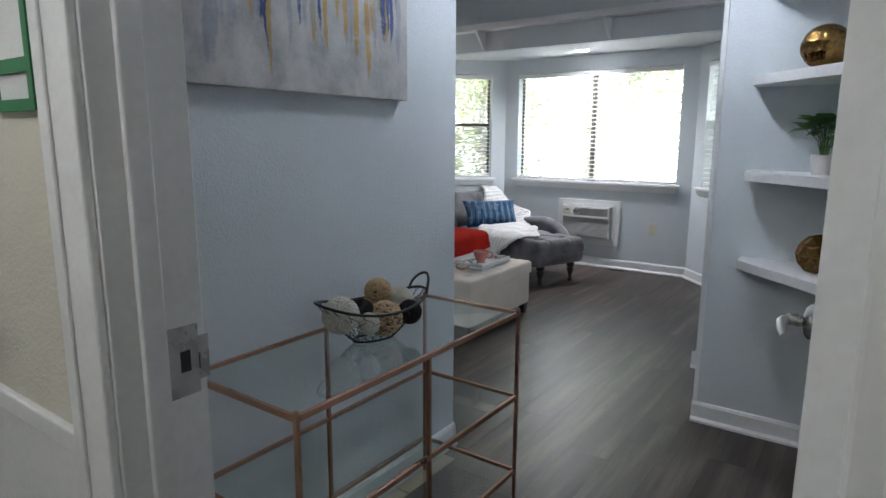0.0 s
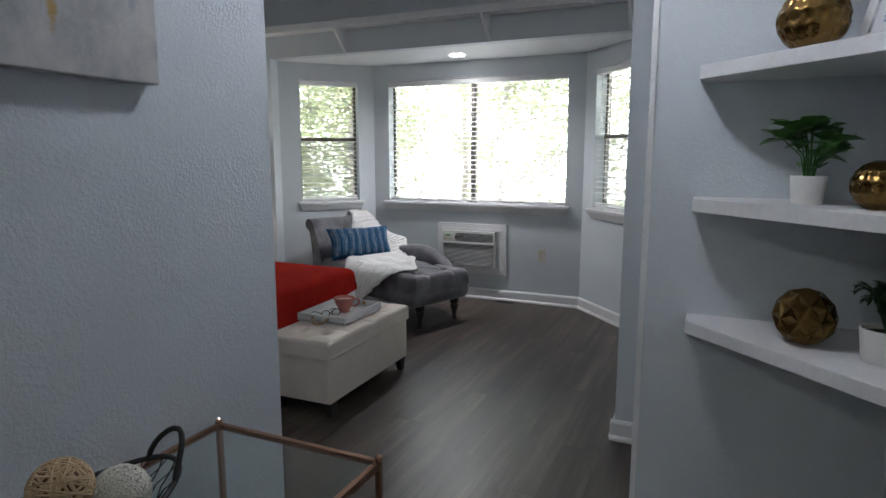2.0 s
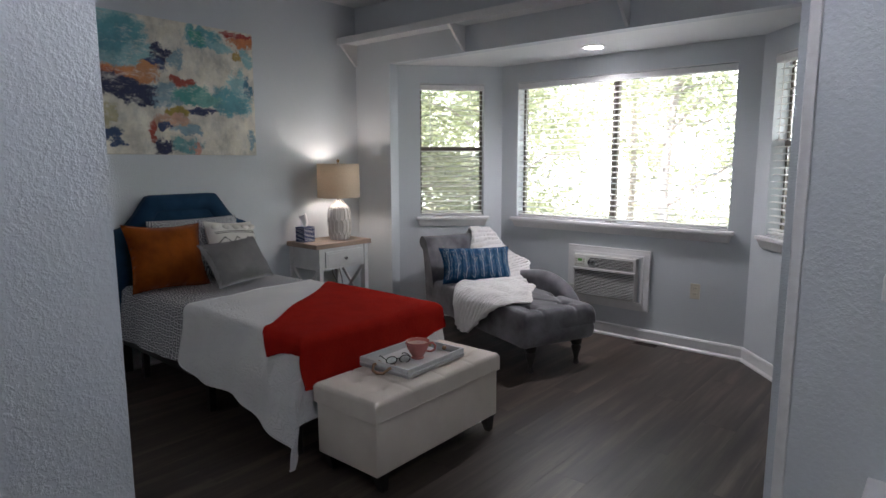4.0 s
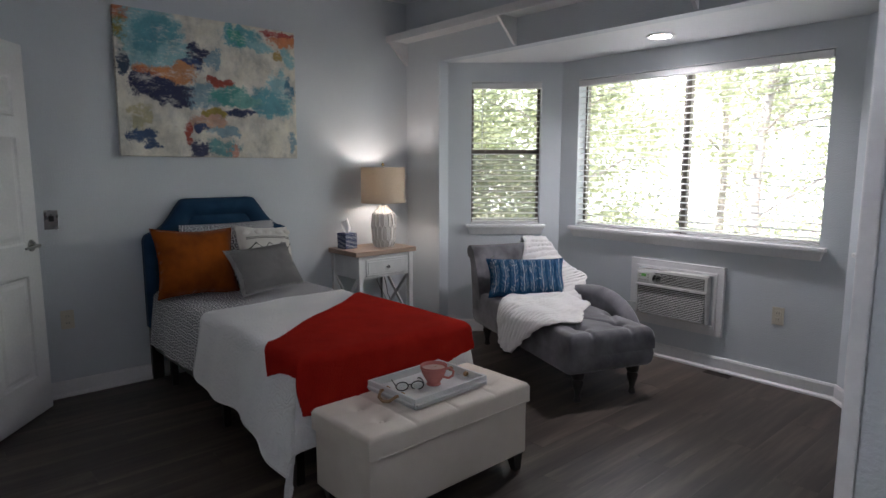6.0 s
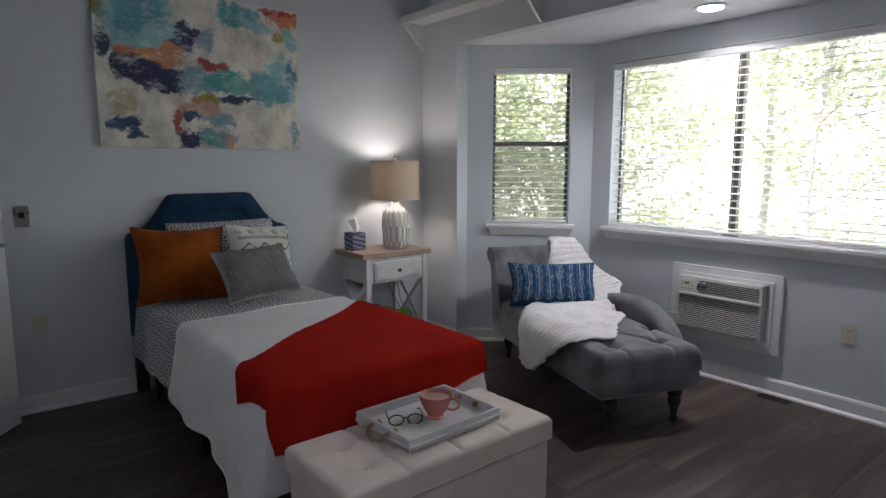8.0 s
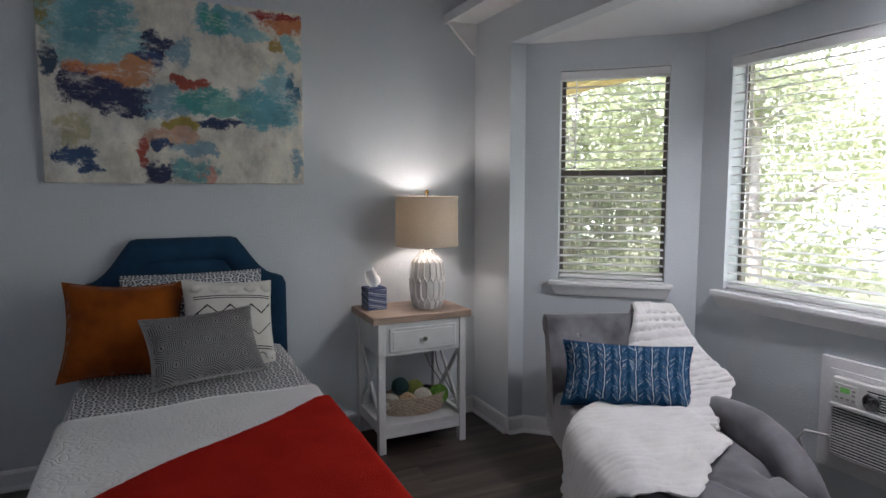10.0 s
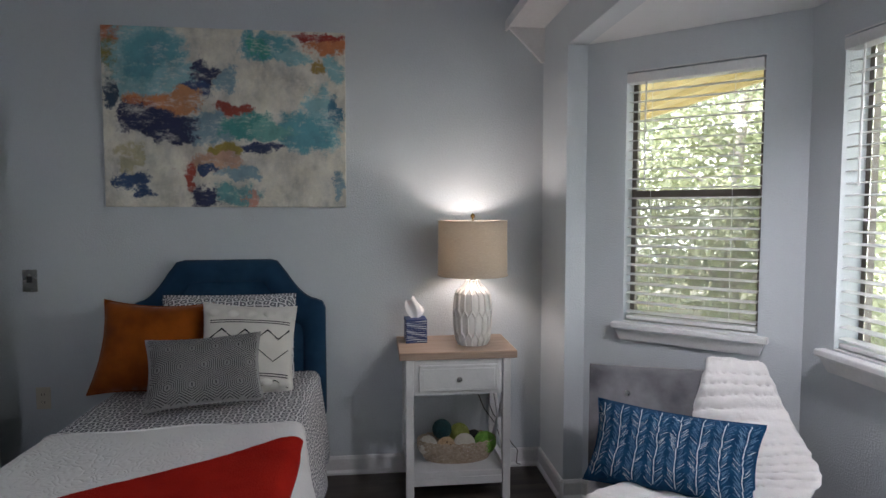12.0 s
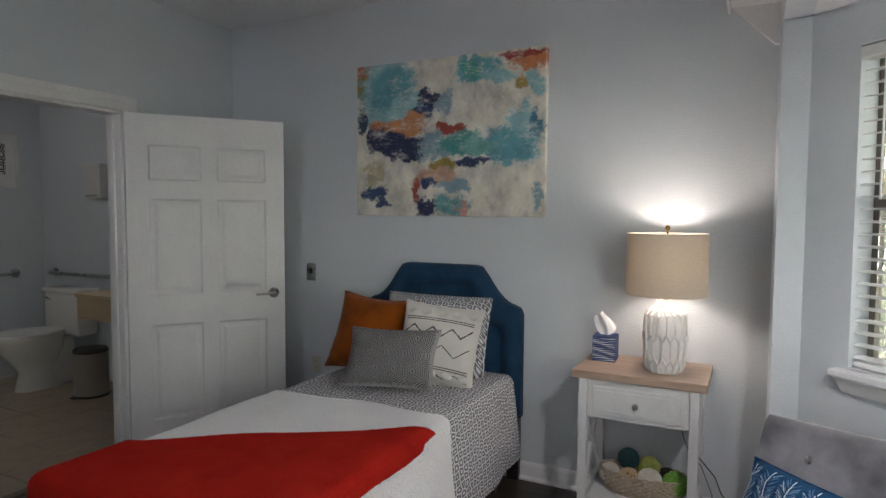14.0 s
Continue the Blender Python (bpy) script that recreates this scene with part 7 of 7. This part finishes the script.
# ---- outside: eaves and trees ----
tagged(link("soffit", prism([(-7.5, 5.2), (-4.9, 5.2), (-4.9, 5.7), (-4.42, 5.74), (-3.72, 6.52), (-1.4, 6.52), (-0.7, 5.74), (2, 5.7), (2, 7.12), (-7.5, 7.12)], 2.32, 2.37), EAVE), "yellow painted eave boards outside", "soffit", "", "structure")
b = bmesh.new()
for k in range(3):
    box(-7.5, 2, 6.62 + 0.22 * k, 6.65 + 0.22 * k, 2.28, 2.32, b)
tagged(link("soffit_batten", b, EAVE), "yellow painted battens under the eaves", "soffit", "", "structure")


def tree(label, x, y, high, seed, crown_low=1.0, spread=2.2, leaves=4200):
    rnd = random.Random(seed)
    root = thing("tree", label, "tree", pose(x, y, -0.6), "trees outside the window")
    b = bmesh.new()
    lean = (rnd.uniform(-0.3, 0.3), rnd.uniform(-0.3, 0.3))
    path = [Vector((lean[0] * t * t + 0.05 * math.sin(t * 9 + seed), lean[1] * t * t, high * t)) for t in (k / 10 for k in range(11))]
    tube(path, [0.085 * (1 - 0.85 * k / 10) + 0.012 for k in range(11)], 9, False, b)
    tips = []
    for i in range(22):
        t = rnd.uniform(crown_low / high, 0.97)
        p0 = path[int(t * 10)]
        a = rnd.uniform(0, math.tau)
        ln = spread * rnd.uniform(0.4, 1.0) * (1.15 - 0.6 * t)
        end = p0 + Vector((math.cos(a) * ln, math.sin(a) * ln, rnd.uniform(-0.15, 0.7) * ln))
        mid_ = (p0 + end) / 2 + Vector((0, 0, 0.12 * ln))
        tube([p0, mid_, end], [0.035 * (1.1 - t), 0.02 * (1.1 - t) + 0.004, 0.004], 5, False, b)
        tips += [(p0, mid_), (mid_, end), (mid_, end)]
    part("trunk", b, BARK, root, "", 60)
    verts, faces = [], []
    for i in range(leaves):
        p, q_ = rnd.choice(tips)
        c = p.lerp(q_, rnd.random()) + Vector((rnd.gauss(0, 0.20), rnd.gauss(0, 0.20), rnd.gauss(0, 0.16)))
        s = rnd.uniform(0.035, 0.08)
        u = Vector((rnd.gauss(0, 1), rnd.gauss(0, 1), rnd.gauss(0, 0.5))).normalized()
        w = u.orthogonal().normalized()
        w.rotate(Matrix.Rotation(rnd.uniform(0, math.tau), 3, u))
        n0 = len(verts)
        verts += [c - u * s, c + w * s * 0.45, c + u * s, c - w * s * 0.45]
        faces.append((n0, n0 + 1, n0 + 2, n0 + 3))
    me = bpy.data.meshes.new("crown")
    me.from_pydata([tuple(v) for v in verts], [], faces)
    me.materials.append(FOLIAGE)
    cr = new("crown", me)
    cr.parent = root
    tagged(cr, "", "", "", "stuff")


for k, (x, y, h, sd, cl, sp) in enumerate(((-6.3, 10.2, 5.5, 1, 0.9, 2.0), (-4.1, 11.6, 6.2, 2, 1.0, 2.3), (-8.4, 9.0, 5.4, 8, 0.8, 2.2), (-0.6, 16.5, 8.0, 3, 2.4, 2.4), (2.6, 13.5, 6.5, 4, 2.0, 2.0), (5.4, 14.0, 7.0, 5, 1.4, 2.4), (-6.6, 16.0, 7.5, 6, 1.5, 2.6))):
    tree("slender broadleaf tree in sunlight outside the windows", x, y, h, sd, cl, sp)

# a thicket beyond the trees: uncountable leaves in drifting clumps
rnd = random.Random(21)
verts, faces = [], []
clumps = [(rnd.uniform(-15, 9), rnd.uniform(12.5, 19), rnd.uniform(-0.4, 6.5), rnd.uniform(0.5, 1.3)) for k in range(190)]
clumps += [(rnd.uniform(-15, -6.5), rnd.uniform(8.5, 13), rnd.uniform(-0.5, 4.5), rnd.uniform(0.5, 1.0)) for k in range(60)]
clumps += [(rnd.uniform(-17, -8), rnd.uniform(5.8, 9.5), rnd.uniform(-0.5, 4.5), rnd.uniform(0.5, 1.0)) for k in range(50)]
for k in range(150000):
    cx, cy, cz, cr_ = clumps[rnd.randrange(300)]
    c = Vector((cx + rnd.gauss(0, cr_ * 0.62), cy + rnd.gauss(0, cr_ * 0.5), max(-0.55, cz + rnd.gauss(0, cr_ * 0.5))))
    s = rnd.uniform(0.03, 0.08)
    u = Vector((rnd.gauss(0, 1), rnd.gauss(0, 1), rnd.gauss(0, 0.6))).normalized()
    w = u.orthogonal().normalized()
    w.rotate(Matrix.Rotation(rnd.uniform(0, math.tau), 3, u))
    n0 = len(verts)
    verts += [c - u * s, c + w * s * 0.5, c + u * s, c - w * s * 0.5]
    faces.append((n0, n0 + 1, n0 + 2, n0 + 3))
me = bpy.data.meshes.new("thicket")
me.from_pydata([tuple(v) for v in verts], [], faces)
me.materials.append(FOLIAGE)
tagged(new("thicket", me), "sunlit pale green thicket beyond the trees", "foliage", "", "stuff")

# ---- floor pieces ----
PW, PL = 0.18, 1.22
floor_ob = bpy.data.objects["floor"]
b = box(0.0002, PW - 0.0002, 0.0002, PL - 0.0002, -0.010, 0.0)
bmesh.ops.bevel(b, geom=[e for e in b.edges if all(v.co.z > -0.001 for v in e.verts)], offset=0.0003, segments=1, affect="EDGES")
pl0 = None
rnd = random.Random(11)
for i in range(31):
    x = -4.98 + i * PW
    off = (i * 0.41) % 1.0 * PL
    for j in range(-1, 5):
        y = 0.56 - PL + off + j * PL + PL * 0.5
        y0, y1 = max(y, 0.42), min(y + PL, 6.62)
        if y1 - y0 < 0.05:
            continue
        if x + PW < XH - 0.1 and y1 < YS - 0.06:
            continue
        if pl0 is None:
            o = pl0 = link("plank", b, PLANK, floor_ob)
        else:
            o = pl0.copy()
            scene.collection.objects.link(o)
        sy = (y1 - y0) / PL
        if x + PW < XH - 0.1 and y0 < YS - 0.06:
            sy = (y1 - (YS - 0.06)) / PL
            y0 = YS - 0.06
        o.matrix_basis = pose(x, y0, rnd.uniform(-0.0004, 0.0)) @ Matrix.Diagonal((1, sy, 1, 1))
TS = 0.33
b = box(0.003, TS - 0.003, 0.003, TS - 0.003, -0.003, 0.002, bev=0.0015, seg=1)
t0_ = None
for i in range(11):
    for j in range(8):
        if t0_ is None:
            o = t0_ = link("tile", b, TILE, bath_floor)
        else:
            o = t0_.copy()
            scene.collection.objects.link(o)
        o.matrix_basis = pose(-5.0 + i * TS, -0.61 + j * TS, rnd.uniform(-0.0006, 0.0))
tagged(link("threshold", box(DX0 + 0.018, DX1 - 0.018, YS - 0.12, YS - 0.07, -0.004, 0.010, bev=0.004), BRONZE), "dark metal threshold strip", "threshold", "", "structure")
